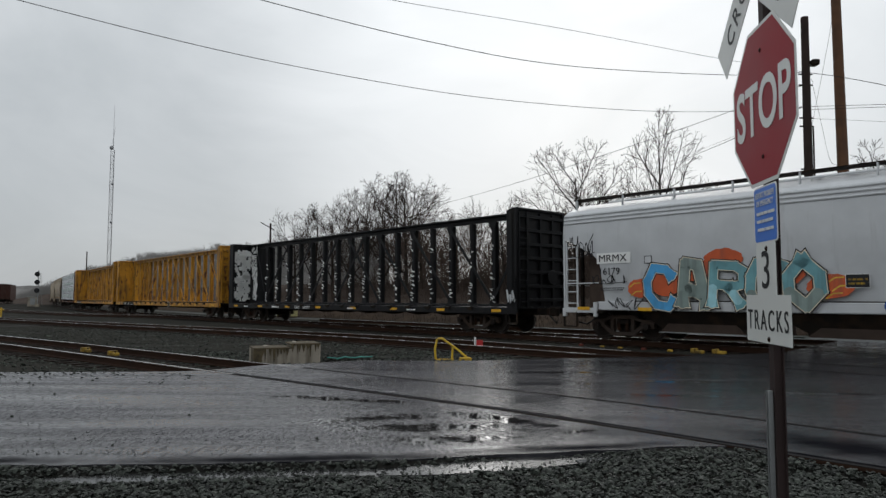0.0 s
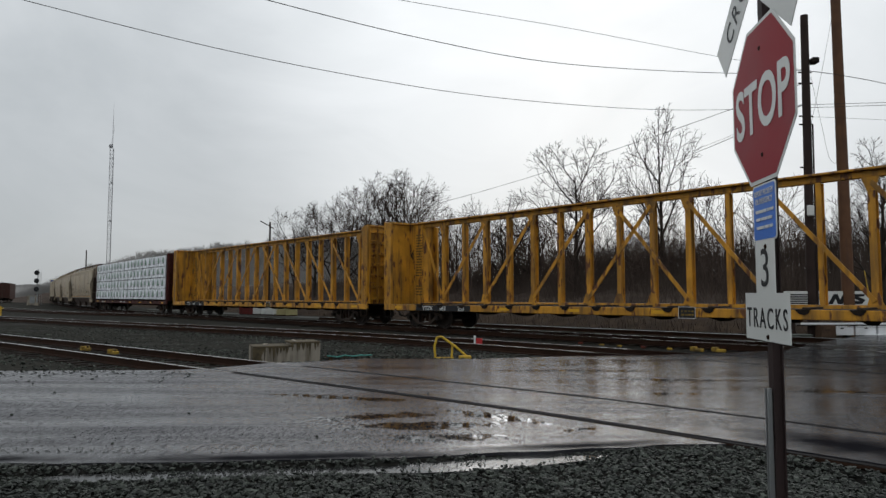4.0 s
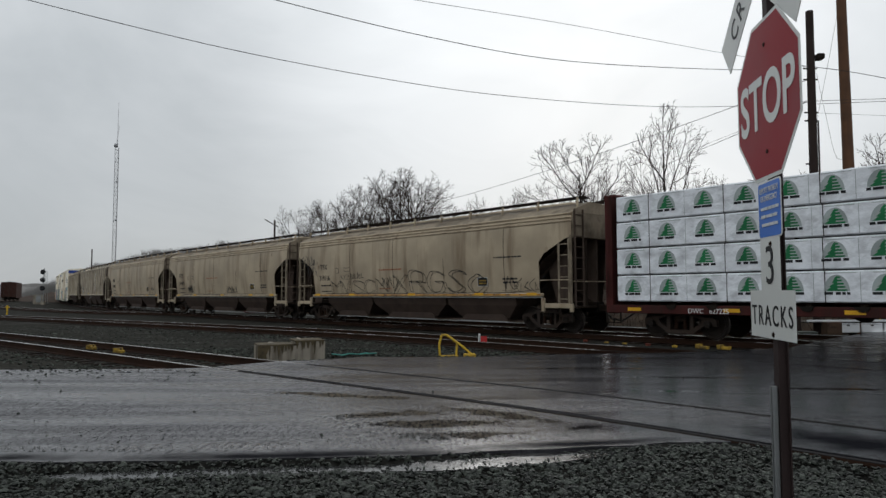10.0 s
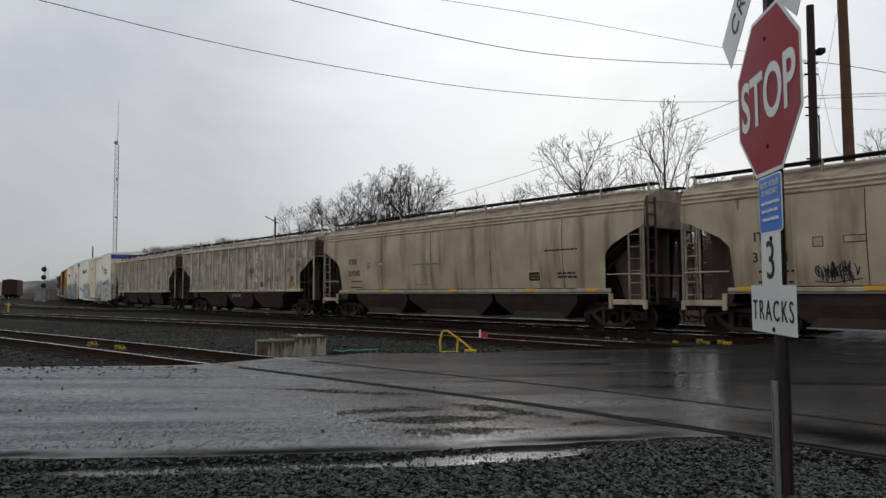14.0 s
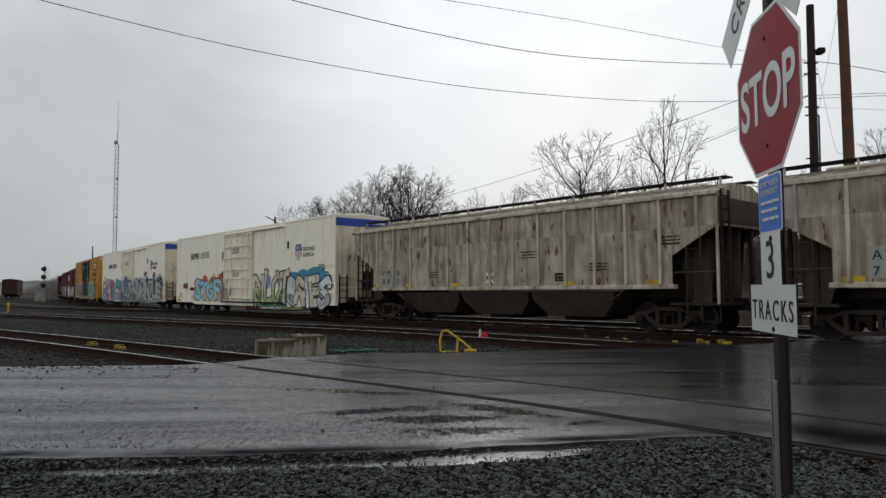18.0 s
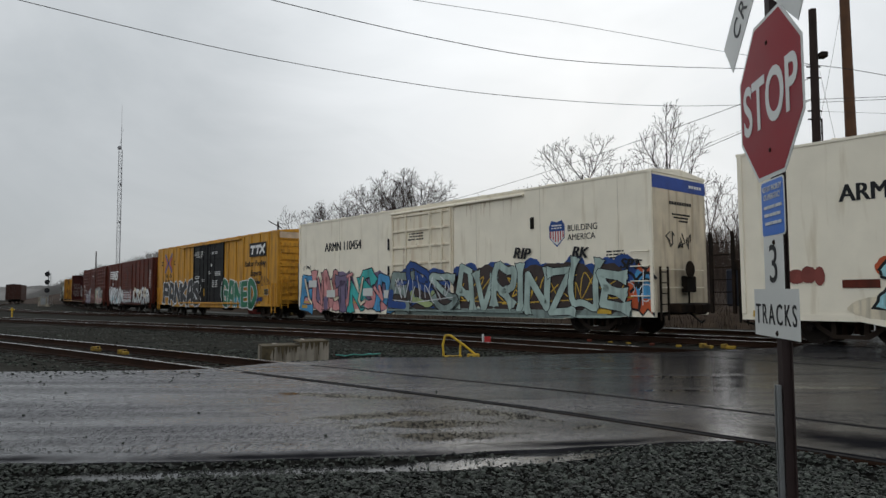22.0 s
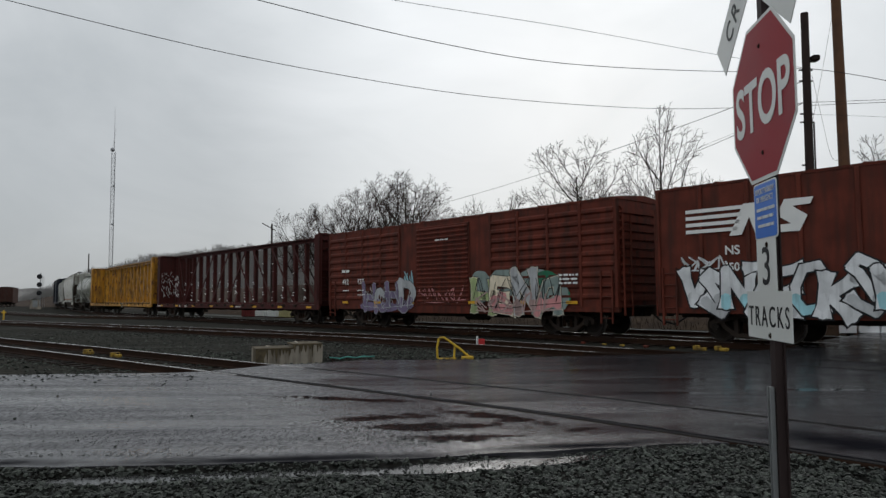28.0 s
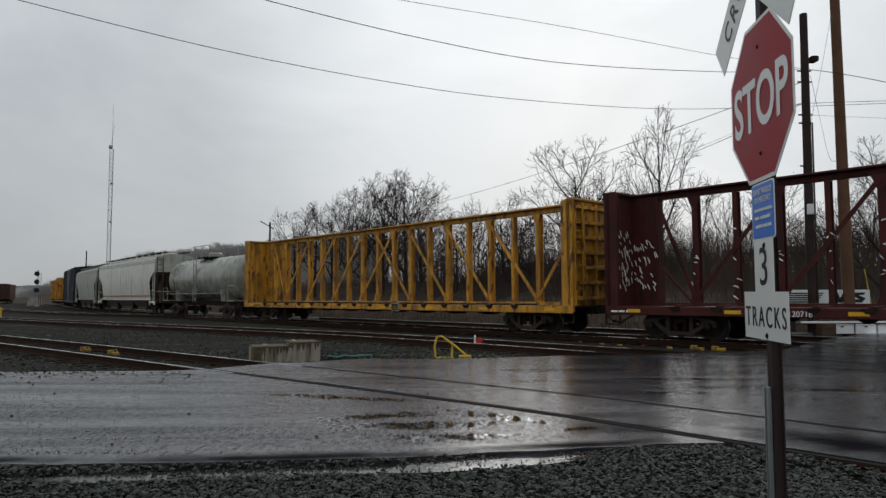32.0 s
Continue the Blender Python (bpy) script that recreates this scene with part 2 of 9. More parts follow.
M_ROOFDIRT = material("grimy_car_roof", (0.25, 0.205, 0.15), 0.7, var=0.3, dirt=(0.09, 0.07, 0.05), dirt_amount=0.6, spec=0.1)
M_PRINTGREY = material("grey_print", (0.34, 0.38, 0.37), 0.45)
M_HAZARD = material("yellow_steel", (0.56, 0.36, 0.03), 0.5, var=0.2, dirt=(0.17, 0.10, 0.03), dirt_amount=0.6)
M_OLDYEL = material("worn_dirty_yellow_paint", (0.30, 0.19, 0.025), 0.7, var=0.4, scale=5.0, dirt=(0.06, 0.04, 0.02), dirt_amount=0.8)
M_SIGNRED = material("stop_sign_red", (0.27, 0.013, 0.024), 0.5, var=0.08, dirt=(0.22, 0.03, 0.04), dirt_amount=0.3, bump=0.03, spec=0.10)
M_SIGNWHITE = material("sign_white_sheeting", (0.60, 0.61, 0.585), 0.35, var=0.05, dirt=(0.52, 0.53, 0.52), dirt_amount=0.3, bump=0.03)
M_SIGNBLUE = material("sign_blue_sheeting", (0.03, 0.15, 0.55), 0.35, var=0.06, bump=0.03)
M_POST = material("dark_brown_steel_post", (0.030, 0.020, 0.019), 0.55, rust=RUST, rust_amount=0.2, spec=0.15)
M_GALV = material("galvanised_steel", (0.27, 0.28, 0.28), 0.45, 0.7, var=0.2)
M_POLE = material("brown_pole_wood", (0.105, 0.052, 0.028), 0.8, scale=2.0, dirt=(0.08, 0.045, 0.03), dirt_amount=0.5, streak=True)
M_DARKPOLE = material("dark_pole_wood", (0.035, 0.025, 0.022), 0.8, streak=True, spec=0.08)
M_CABLE = material("cable_black", (0.02, 0.02, 0.02), 0.6, bump=0)
M_BARK = material("wet_bark", (0.030, 0.024, 0.020), 0.85, scale=3, spec=0.06)
M_TWIG = material("twig_bark", (0.036, 0.026, 0.022), 0.85, scale=3, bump=0, spec=0.03)
M_REDTWIG = material("reddish_twig_bark", (0.066, 0.048, 0.039), 0.85, scale=3, bump=0, spec=0.03)
M_BRUSH = material("brown_winter_brush", (0.062, 0.048, 0.040), 0.9, var=0.4, scale=0.6, bump=0.6, fine=3.0, spec=0.02)
# distant haze is put into this colour: paler and greyer than bare bark
M_HAZEWOOD = material("haze_greyed_woods", (0.25, 0.24, 0.23), 0.95, var=0.25, scale=0.08, bump=0, spec=0.0)
M_GALVTOWER = material("tower_steel", (0.30, 0.30, 0.31), 0.6, 0.2)
M_TRUCKWHITE = material("white_vehicle_paint", (0.70, 0.71, 0.72), 0.25, var=0.05, bump=0, coat=0.5)
M_TYRE = material("tyre_rubber", (0.02, 0.02, 0.02), 0.8)


def ground_material(name, dry, wet, puddle_lo, puddle_hi, stretch, grain, bump, rough_hi=0.55, spec=0.3, grit_scale=15.0, grit_wet=0.3, rough_lo=0.06, dull=0.0, grit_dry=0.6):
    """Asphalt or dirt with rain on it: standing water where the broad pattern lies low."""
    m = bpy.data.materials.new(name)
    m.use_nodes = True
    t = m.node_tree
    b = t.nodes["Principled BSDF"]
    co = t.nodes.new("ShaderNodeTexCoord")
    mp = t.nodes.new("ShaderNodeMapping")
    mp.inputs["Scale"].default_value = stretch
    t.links.new(co.outputs["Object"], mp.inputs["Vector"])

    def tex(vec, sc, detail, rough=0.5):
        n = t.nodes.new("ShaderNodeTexNoise")
        n.inputs["Scale"].default_value, n.inputs["Detail"].default_value, n.inputs["Roughness"].default_value = sc, detail, rough
        t.links.new(vec, n.inputs["Vector"])
        return n.outputs["Fac"]

    def rng(v, a, c, lo, hi):
        r = t.nodes.new("ShaderNodeMapRange")
        r.interpolation_type = "SMOOTHSTEP"
        for k, x in (("From Min", a), ("From Max", c), ("To Min", lo), ("To Max", hi)):
            r.inputs[k].default_value = x
        t.links.new(v, r.inputs["Value"])
        return r.outputs[0]

    broad = tex(mp.outputs[0], 0.55, 5, 0.55)
    fine = tex(co.outputs["Object"], grain, 4, 0.7)
    mid = tex(mp.outputs[0], 3.0, 4)
    wetness = rng(broad, puddle_lo, puddle_hi, 1.0, 0.0)
    x = t.nodes.new("ShaderNodeMix")
    x.data_type = "RGBA"
    t.links.new(wetness, x.inputs[0])
    x.inputs[6].default_value, x.inputs[7].default_value = (*dry, 1), (*wet, 1)
    y = t.nodes.new("ShaderNodeMix")
    y.data_type, y.blend_type = "RGBA", "MULTIPLY"
    y.inputs[0].default_value = 1.0
    sp = t.nodes.new("ShaderNodeMath")
    sp.operation = "MULTIPLY"
    t.links.new(rng(fine, 0.3, 0.7, 0.45, 1.45), sp.inputs[0])
    t.links.new(rng(mid, 0.3, 0.7, 0.75, 1.25), sp.inputs[1])
    t.links.new(x.outputs[2], y.inputs[6])
    t.links.new(sp.outputs[0], y.inputs[7])
    col = y.outputs[2]
    t.links.new(col, b.inputs["Base Color"])
    rg = t.nodes.new("ShaderNodeMath")
    rg.operation = "ADD"
    t.links.new(rng(broad, puddle_lo, puddle_hi + 0.05, rough_lo, rough_hi), rg.inputs[0])
    t.links.new(rng(mid, 0.35, 0.75, -0.04, 0.10), rg.inputs[1])
    rg.use_clamp = True
    t.links.new(rg.outputs[0], b.inputs["Roughness"])
    grit = rng(tex(co.outputs["Object"], grit_scale, 8, 0.85), 0.43, 0.57, 0.0, 1.0)
    g2 = t.nodes.new("ShaderNodeMix")
    t.links.new(rng(broad, puddle_lo, puddle_hi, grit_wet, grit_dry), g2.inputs[0])
    g2.inputs[2].default_value = 1.0
    t.links.new(grit, g2.inputs[3])
    b.inputs["Specular IOR Level"].default_value = spec
    # dry grains stand out of the film of water
    dry_mix = t.nodes.new("ShaderNodeMixShader")
    grains = t.nodes.new("ShaderNodeBsdfDiffuse")
    t.links.new(col, grains.inputs["Color"])
    share = t.nodes.new("ShaderNodeMapRange")
    share.inputs["To Min"].default_value, share.inputs["To Max"].default_value = 0.98, dull
    t.links.new(g2.outputs[0], share.inputs["Value"])
    t.links.new(share.outputs[0], dry_mix.inputs[0])
    t.links.new(b.outputs[0], dry_mix.inputs[1])
    t.links.new(grains.outputs[0], dry_mix.inputs[2])
    t.links.new(dry_mix.outputs[0], t.nodes["Material Output"].inputs["Surface"])
    bp = t.nodes.new("ShaderNodeBump")
    bp.inputs["Distance"].default_value = bump
    t.links.new(rng(broad, puddle_lo, puddle_hi, 0.03, 0.8), bp.inputs["Strength"])
    t.links.new(fine, bp.inputs["Height"])
    t.links.new(bp.outputs[0], b.inputs["Normal"])
    return m


def road_material(name, base=(0.052, 0.050, 0.056), pools=(), films=(), tars=(), ripples=()):
    """Worn asphalt after rain: still water in its hollows, a thin film elsewhere, grains that stand out, dark tar.
    Each hollow is (x, y, half length, half width, turn in degrees)."""
    m = bpy.data.materials.new(name)
    m.use_nodes = True
    t = m.node_tree
    b = t.nodes["Principled BSDF"]
    co = t.nodes.new("ShaderNodeTexCoord").outputs["Object"]

    def tex(sc, detail, rough=0.5, stretch=(1, 1, 1), turn=0.0):
        mp = t.nodes.new("ShaderNodeMapping")
        mp.inputs["Scale"].default_value = stretch
        mp.inputs["Rotation"].default_value = (0, 0, radians(turn))
        t.links.new(co, mp.inputs["Vector"])
        n = t.nodes.new("ShaderNodeTexNoise")
        n.inputs["Scale"].default_value, n.inputs["Detail"].default_value, n.inputs["Roughness"].default_value = sc, detail, rough
        t.links.new(mp.outputs[0], n.inputs["Vector"])
        return n.outputs["Fac"]

    def rng(v, a, c, lo, hi):
        r = t.nodes.new("ShaderNodeMapRange")
        r.interpolation_type = "SMOOTHSTEP"
        for k, x in (("From Min", a), ("From Max", c), ("To Min", lo), ("To Max", hi)):
            r.inputs[k].default_value = x
        t.links.new(v, r.inputs["Value"])
        return r.outputs[0]

    def calc(op, a, c):
        n = t.nodes.new("ShaderNodeMath")
        n.operation = op
        for sock, v in zip(n.inputs, (a, c)):
            if isinstance(v, (int, float)):
                sock.default_value = v
            else:
                t.links.new(v, sock)
        return n.outputs[0]

    def hollow(spots, border, lo, hi, amount):
        """1 inside the hollows, 0 outside, with a rim that the noise breaks up."""
        out = None
        for x, y, rx, ry, deg in spots:
            mp = t.nodes.new("ShaderNodeMapping")
            mp.vector_type = "TEXTURE"
            mp.inputs["Location"].default_value = (x, y, 0)
            mp.inputs["Rotation"].default_value = (0, 0, radians(deg))
            mp.inputs["Scale"].default_value = (rx, ry, 40)
            t.links.new(co, mp.inputs["Vector"])
            ln = t.nodes.new("ShaderNodeVectorMath")
            ln.operation = "LENGTH"
            t.links.new(mp.outputs[0], ln.inputs[0])
            near = calc("SUBTRACT", 1.0, ln.outputs["Value"])
            out = near if out is None else calc("MAXIMUM", out, near)
        if out is None:
            return calc("ADD", 0.0, 0.0)
        jag = calc("MULTIPLY", calc("SUBTRACT", border, 0.5), amount)
        return rng(calc("ADD", out, jag), lo, hi, 0.0, 1.0)

    def mix(fac, a, c):
        x = t.nodes.new("ShaderNodeMix")
        x.data_type = "RGBA"
        t.links.new(fac, x.inputs[0])
        for sock, v in ((x.inputs[6], a), (x.inputs[7], c)):
            if isinstance(v, tuple):
                sock.default_value = (*v[:3], 1)
            else:
                t.links.new(v, sock)
        return x.outputs[2]

    border = tex(5.0, 9, 0.78, (0.6, 0.9, 1))
    soft = tex(1.6, 4, 0.5, (0.5, 1.5, 1))
    broad = tex(0.55, 6, 0.6, (0.40, 1.5, 1), 8)
    streak = tex(1.0, 4, 0.5, (0.25, 2.0, 1), -6)
    grain = tex(46, 5, 0.75, (1, 0.4, 1))
    gritty = tex(24, 6, 0.8, (1, 0.30, 1))
    pool = hollow(pools, border, 0.02, 0.55, 3.6)
    film = hollow(films, soft, 0.0, 0.9, 0.9)
    tar = hollow(tars, tex(3.0, 6, 0.6, (0.8, 1.2, 1)), -0.05, 0.95, 0.9)
    rip = hollow(ripples, soft, 0.0, 0.5, 0.5)
    ridges = rng(tex(7.0, 3, 0.5, (3.0, 0.55, 1), 52), 0.50, 0.62, 0.0, 1.0)
    col = mix(rng(broad, 0.3, 0.7, 0.0, 1.0), tuple(0.72 * c for c in base), tuple(1.25 * c for c in base))
    col = mix(rng(grain, 0.42, 0.62, 0.0, 0.65), col, tuple(0.38 * c for c in base))
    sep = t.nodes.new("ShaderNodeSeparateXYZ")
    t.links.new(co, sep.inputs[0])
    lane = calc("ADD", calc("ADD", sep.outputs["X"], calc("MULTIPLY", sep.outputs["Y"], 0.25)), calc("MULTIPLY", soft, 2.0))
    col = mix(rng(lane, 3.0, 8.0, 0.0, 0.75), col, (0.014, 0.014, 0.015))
    col = mix(pool, col, (0.016, 0.015, 0.015))
    col = mix(tar, col, (0.007, 0.007, 0.009))
    t.links.new(col, b.inputs["Base Color"])
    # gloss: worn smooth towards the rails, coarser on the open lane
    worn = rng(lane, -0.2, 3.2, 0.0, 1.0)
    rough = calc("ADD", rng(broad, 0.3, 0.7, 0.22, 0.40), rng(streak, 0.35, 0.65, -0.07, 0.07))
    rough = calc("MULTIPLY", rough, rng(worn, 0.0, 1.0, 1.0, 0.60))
    rough = calc("SUBTRACT", rough, calc("MULTIPLY", film, 0.13))
    rough = calc("ADD", calc("MULTIPLY", rough, calc("SUBTRACT", 1.0, pool)), calc("MULTIPLY", pool, 0.045))
    t.links.new(calc("MAXIMUM", rough, 0.02), b.inputs["Roughness"])
    t.links.new(rng(worn, 0.0, 1.0, 0.78, 0.24), b.inputs["Specular IOR Level"])
    # grains and ridges that stand dry out of the water
    dull = calc("MULTIPLY", rng(gritty, 0.46, 0.56, 0.0, 1.0), rng(broad, 0.3, 0.7, 0.25, 0.60))
    dull = calc("ADD", dull, calc("MULTIPLY", rng(streak, 0.45, 0.70, 0.0, 0.35), rng(grain, 0.4, 0.6, 0.3, 1.0)))
    dull = calc("MULTIPLY", dull, calc("SUBTRACT", 1.0, calc("MULTIPLY", film, 0.92)))
    dull = calc("ADD", dull, calc("MULTIPLY", calc("MULTIPLY", rip, ridges), 0.45))
    wet = rng(gritty, 0.47, 0.56, 0.05, 0.90)
    dull = calc("ADD", calc("MULTIPLY", dull, calc("SUBTRACT", 1.0, pool)), calc("MULTIPLY", pool, wet))
    dull = calc("MAXIMUM", dull, calc("MULTIPLY", tar, 0.96))
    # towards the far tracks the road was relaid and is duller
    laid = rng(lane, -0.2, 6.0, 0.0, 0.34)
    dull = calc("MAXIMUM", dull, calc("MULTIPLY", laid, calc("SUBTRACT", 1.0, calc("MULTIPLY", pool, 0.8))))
    dry = t.nodes.new("ShaderNodeBsdfDiffuse")
    t.links.new(col, dry.inputs["Color"])
    ms = t.nodes.new("ShaderNodeMixShader")
    clamp = calc("MINIMUM", dull, 0.96)
    t.links.new(clamp, ms.inputs[0])
    t.links.new(b.outputs[0], ms.inputs[1])
    t.links.new(dry.outputs[0], ms.inputs[2])
    t.links.new(ms.outputs[0], t.nodes["Material Output"].inputs["Surface"])
    bp = t.nodes.new("ShaderNodeBump")
    bp.inputs["Distance"].default_value = 0.006
    t.links.new(calc("MULTIPLY", rng(pool, 0.0, 1.0, 0.70, 0.02), rng(worn, 0.0, 1.0, 1.0, 0.28)), bp.inputs["Strength"])
    t.links.new(calc("ADD", grain, calc("MULTIPLY", calc("MULTIPLY", rip, ridges), 1.5)), bp.inputs["Height"])
    t.links.new(bp.outputs[0], b.inputs["Normal"])
    return m


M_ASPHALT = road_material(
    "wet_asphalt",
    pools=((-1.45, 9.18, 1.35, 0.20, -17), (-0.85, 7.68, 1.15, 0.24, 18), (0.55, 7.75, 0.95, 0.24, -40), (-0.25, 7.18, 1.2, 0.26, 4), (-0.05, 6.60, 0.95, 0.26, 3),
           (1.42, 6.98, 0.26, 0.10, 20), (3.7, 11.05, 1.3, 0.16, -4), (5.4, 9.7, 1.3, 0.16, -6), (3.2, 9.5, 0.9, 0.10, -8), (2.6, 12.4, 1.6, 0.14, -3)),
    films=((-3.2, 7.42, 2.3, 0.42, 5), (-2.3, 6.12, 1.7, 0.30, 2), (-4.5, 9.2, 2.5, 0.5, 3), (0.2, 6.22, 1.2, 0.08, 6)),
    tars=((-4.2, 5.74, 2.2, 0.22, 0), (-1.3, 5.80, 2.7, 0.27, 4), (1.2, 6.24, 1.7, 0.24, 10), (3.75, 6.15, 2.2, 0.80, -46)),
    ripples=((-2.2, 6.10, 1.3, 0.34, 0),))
M_GROUND = ground_material("wet_dirt_and_cinders", (0.026, 0.025, 0.021), (0.015, 0.014, 0.012), 0.30, 0.42, (0.22, 0.6, 1), 12, 0.04, 0.8, 0.4, dull=0.78)
M_BALLAST = ground_material("ballast_bed", (0.014, 0.0135, 0.012), (0.009, 0.009, 0.008), 0.10, 0.2, (1, 1, 1), 16, 0.07, 0.9, 0.3, dull=0.93)
M_SVC = material("grey_service_gravel", (0.075, 0.075, 0.07), 0.9, var=0.3, scale=1.0, spec=0.03)
M_PUDDLE = ground_material("muddy_puddle", (0.045, 0.045, 0.043), (0.03, 0.03, 0.03), 0.40, 0.70, (1.5, 2.0, 1), 40, 0.004, 0.16, 0.5, dull=0.2, grit_wet=0.1, grit_dry=0.5, grit_scale=30.0)
M_LEAF = material("red_brown_leaf_litter", (0.040, 0.028, 0.019), 0.9, var=0.5, scale=1.2, bump=0.8, fine=9.0, dirt=(0.03, 0.02, 0.016), dirt_amount=0.6, spec=0.03, relief=0.05)
M_LITTER = material("teal_plastic", (0.05, 0.22, 0.19), 0.5)
M_STONEDARK = material("dark_ballast_stone", (0.042, 0.047, 0.039), 0.75, var=0.5, scale=6.0, dirt=(0.016, 0.014, 0.012), dirt_amount=0.6, spec=0.10, islands=True)
M_STONE = material("grey_ballast_stone", (0.033, 0.037, 0.031), 0.6, var=0.5, scale=6.0, fine=60, dirt=(0.016, 0.018, 0.014), dirt_amount=0.5, spec=0.2, islands=True)


# ---- mesh building ----
class G:
    """Collects the faces of one part."""

    def __init__(self):
        self.v, self.f = [], []

    def add(self, vs, fs):
        k = len(self.v)
        self.v += [tuple(p) for p in vs]
        self.f += [tuple(i + k for i in q) for q in fs]
        return self

    def box(self, x0, x1, y0, y1, z0, z1, c=0.0):
        if c <= 0:
            p = [(x, y, z) for x in (x0, x1) for y in (y0, y1) for z in (z0, z1)]
            return self.add(p, [(0, 1, 3, 2), (4, 6, 7, 5), (0, 4, 5, 1), (2, 3, 7, 6), (0, 2, 6, 4), (1, 5, 7, 3)])
        # chamfered edges
        c = min(c, (x1 - x0) / 3, (y1 - y0) / 3, (z1 - z0) / 3)
        vs, idx = [], {}
        for i, x in enumerate((x0, x1)):
            for j, y in enumerate((y0, y1)):
                for k, z in enumerate((z0, z1)):
                    ix, iy, iz = (c if i == 0 else -c), (c if j == 0 else -c), (c if k == 0 else -c)
                    for a, p in enumerate(((x, y + iy, z + iz), (x + ix, y, z + iz), (x + ix, y + iy, z))):
                        idx[i, j, k, a] = len(vs)
                        vs.append(p)
        fs = []
        for i in (0, 1):
            fs.append([idx[i, 0, 0, 0], idx[i, 1, 0, 0], idx[i, 1, 1, 0], idx[i, 0, 1, 0]])
            fs.append([idx[0, i, 0, 1], idx[1, i, 0, 1], idx[1, i, 1, 1], idx[0, i, 1, 1]])
            fs.append([idx[0, 0, i, 2], idx[1, 0, i, 2], idx[1, 1, i, 2], idx[0, 1, i, 2]])
            for j in (0, 1):
                fs.append([idx[i, j, 0, 0], idx[i, j, 1, 0], idx[i, j, 1, 1], idx[i, j, 0, 1]])
                fs.append([idx[i, 0, j, 0], idx[i, 1, j, 0], idx[i, 1, j, 2], idx[i, 0, j, 2]])
                fs.append([idx[0, i, j, 1], idx[1, i, j, 1], idx[1, i, j, 2], idx[0, i, j, 2]])
                for k in (0, 1):
                    fs.append([idx[i, j, k, 0], idx[i, j, k, 1], idx[i, j, k, 2]])
        return self.add(vs, fs)

    def beam(self, p, q, w, d, up=(0, 0, 1)):
        """A bar of width w and depth d from p to q."""
        p, q = Vector(p), Vector(q)
        a = (q - p).normalized()
        s = a.cross(Vector(up))
        if s.length < 1e-4:
            s = a.cross(Vector((1, 0, 0)))
        s.normalize()
        u = s.cross(a)
        s, u = s * w / 2, u * d / 2
        vs = [e + i * s + j * u for e in (p, q) for i, j in ((-1, -1), (1, -1), (1, 1), (-1, 1))]
        return self.add(vs, [(0, 3, 2, 1), (4, 5, 6, 7), (0, 1, 5, 4), (1, 2, 6, 5), (2, 3, 7, 6), (3, 0, 4, 7)])

    def tube(self, p, q, r, r2=None, n=8, cap=True):
        p, q = Vector(p), Vector(q)
        r2 = r if r2 is None else r2
        a = (q - p).normalized()
        s = a.orthogonal().normalized()
        u = a.cross(s)
        vs = []
        for e, rad in ((p, r), (q, r2)):
            vs += [e + (s * math.cos(6.28318 * i / n) + u * math.sin(6.28318 * i / n)) * rad for i in range(n)]
        fs = [(i, (i + 1) % n, n + (i + 1) % n, n + i) for i in range(n)]
        if cap:
            fs += [tuple(range(n - 1, -1, -1)), tuple(range(n, 2 * n))]
        return self.add(vs, fs)

    def prism(self, pts, lo, hi, axis="y"):
        """A polygon drawn in the other two axes, made thick along axis."""
        n = len(pts)
        put = {"x": lambda a, b, h: (h, a, b), "y": lambda a, b, h: (a, h, b), "z": lambda a, b, h: (a, b, h)}[axis]
        vs = [put(a, b, lo) for a, b in pts] + [put(a, b, hi) for a, b in pts]
        fs = [(i, (i + 1) % n, n + (i + 1) % n, n + i) for i in range(n)]
        return self.add(vs, fs + [tuple(range(n - 1, -1, -1)), tuple(range(n, 2 * n))])

    def lathe(self, prof, n=16, axis="y"):
        """Profile of (radius, along) turned about an axis through the origin."""
        vs = []
        for r, h in prof:
            for i in range(n):
                c, s = r * math.cos(6.28318 * i / n), r * math.sin(6.28318 * i / n)
                vs.append({"y": (c, h, s), "x": (h, c, s), "z": (c, s, h)}[axis])
        k = len(prof)
        fs = [(j * n + i, j * n + (i + 1) % n, (j + 1) * n + (i + 1) % n, (j + 1) * n + i) for j in range(k - 1) for i in range(n)]
        fs += [tuple(range(n - 1, -1, -1)), tuple(range((k - 1) * n, k * n))]
        return self.add(vs, fs)

    def mesh(self, name, mat, smooth=False):
        me = bpy.data.meshes.new(name)
        me.from_pydata(self.v, [], self.f)
        me.validate()
        bm = bmesh.new()
        bm.from_mesh(me)
        bmesh.ops.recalc_face_normals(bm, faces=bm.faces)
        if smooth:
            for fc in bm.faces:
                fc.smooth = True
            for e in bm.edges:
                e.smooth = len(e.link_faces) == 2 and e.calc_face_angle(0) < 0.7
        bm.to_mesh(me)
        bm.free()
        if mat:
            me.materials.append(mat)
        return me


def part(name, g, mat, parent, label="", smooth=False):
    ob = new(name, g if isinstance(g, bpy.types.Mesh) else g.mesh(name, mat, smooth))
    ob.parent = parent
    if label:
        tagged(ob, label)
    return ob


def thing(name, label, category, group="", at=None):
    ob = new(name)
    ob.empty_display_size = 0.3
    if at is not None:
        ob.matrix_basis = at
    return tagged(ob, label, category, group)


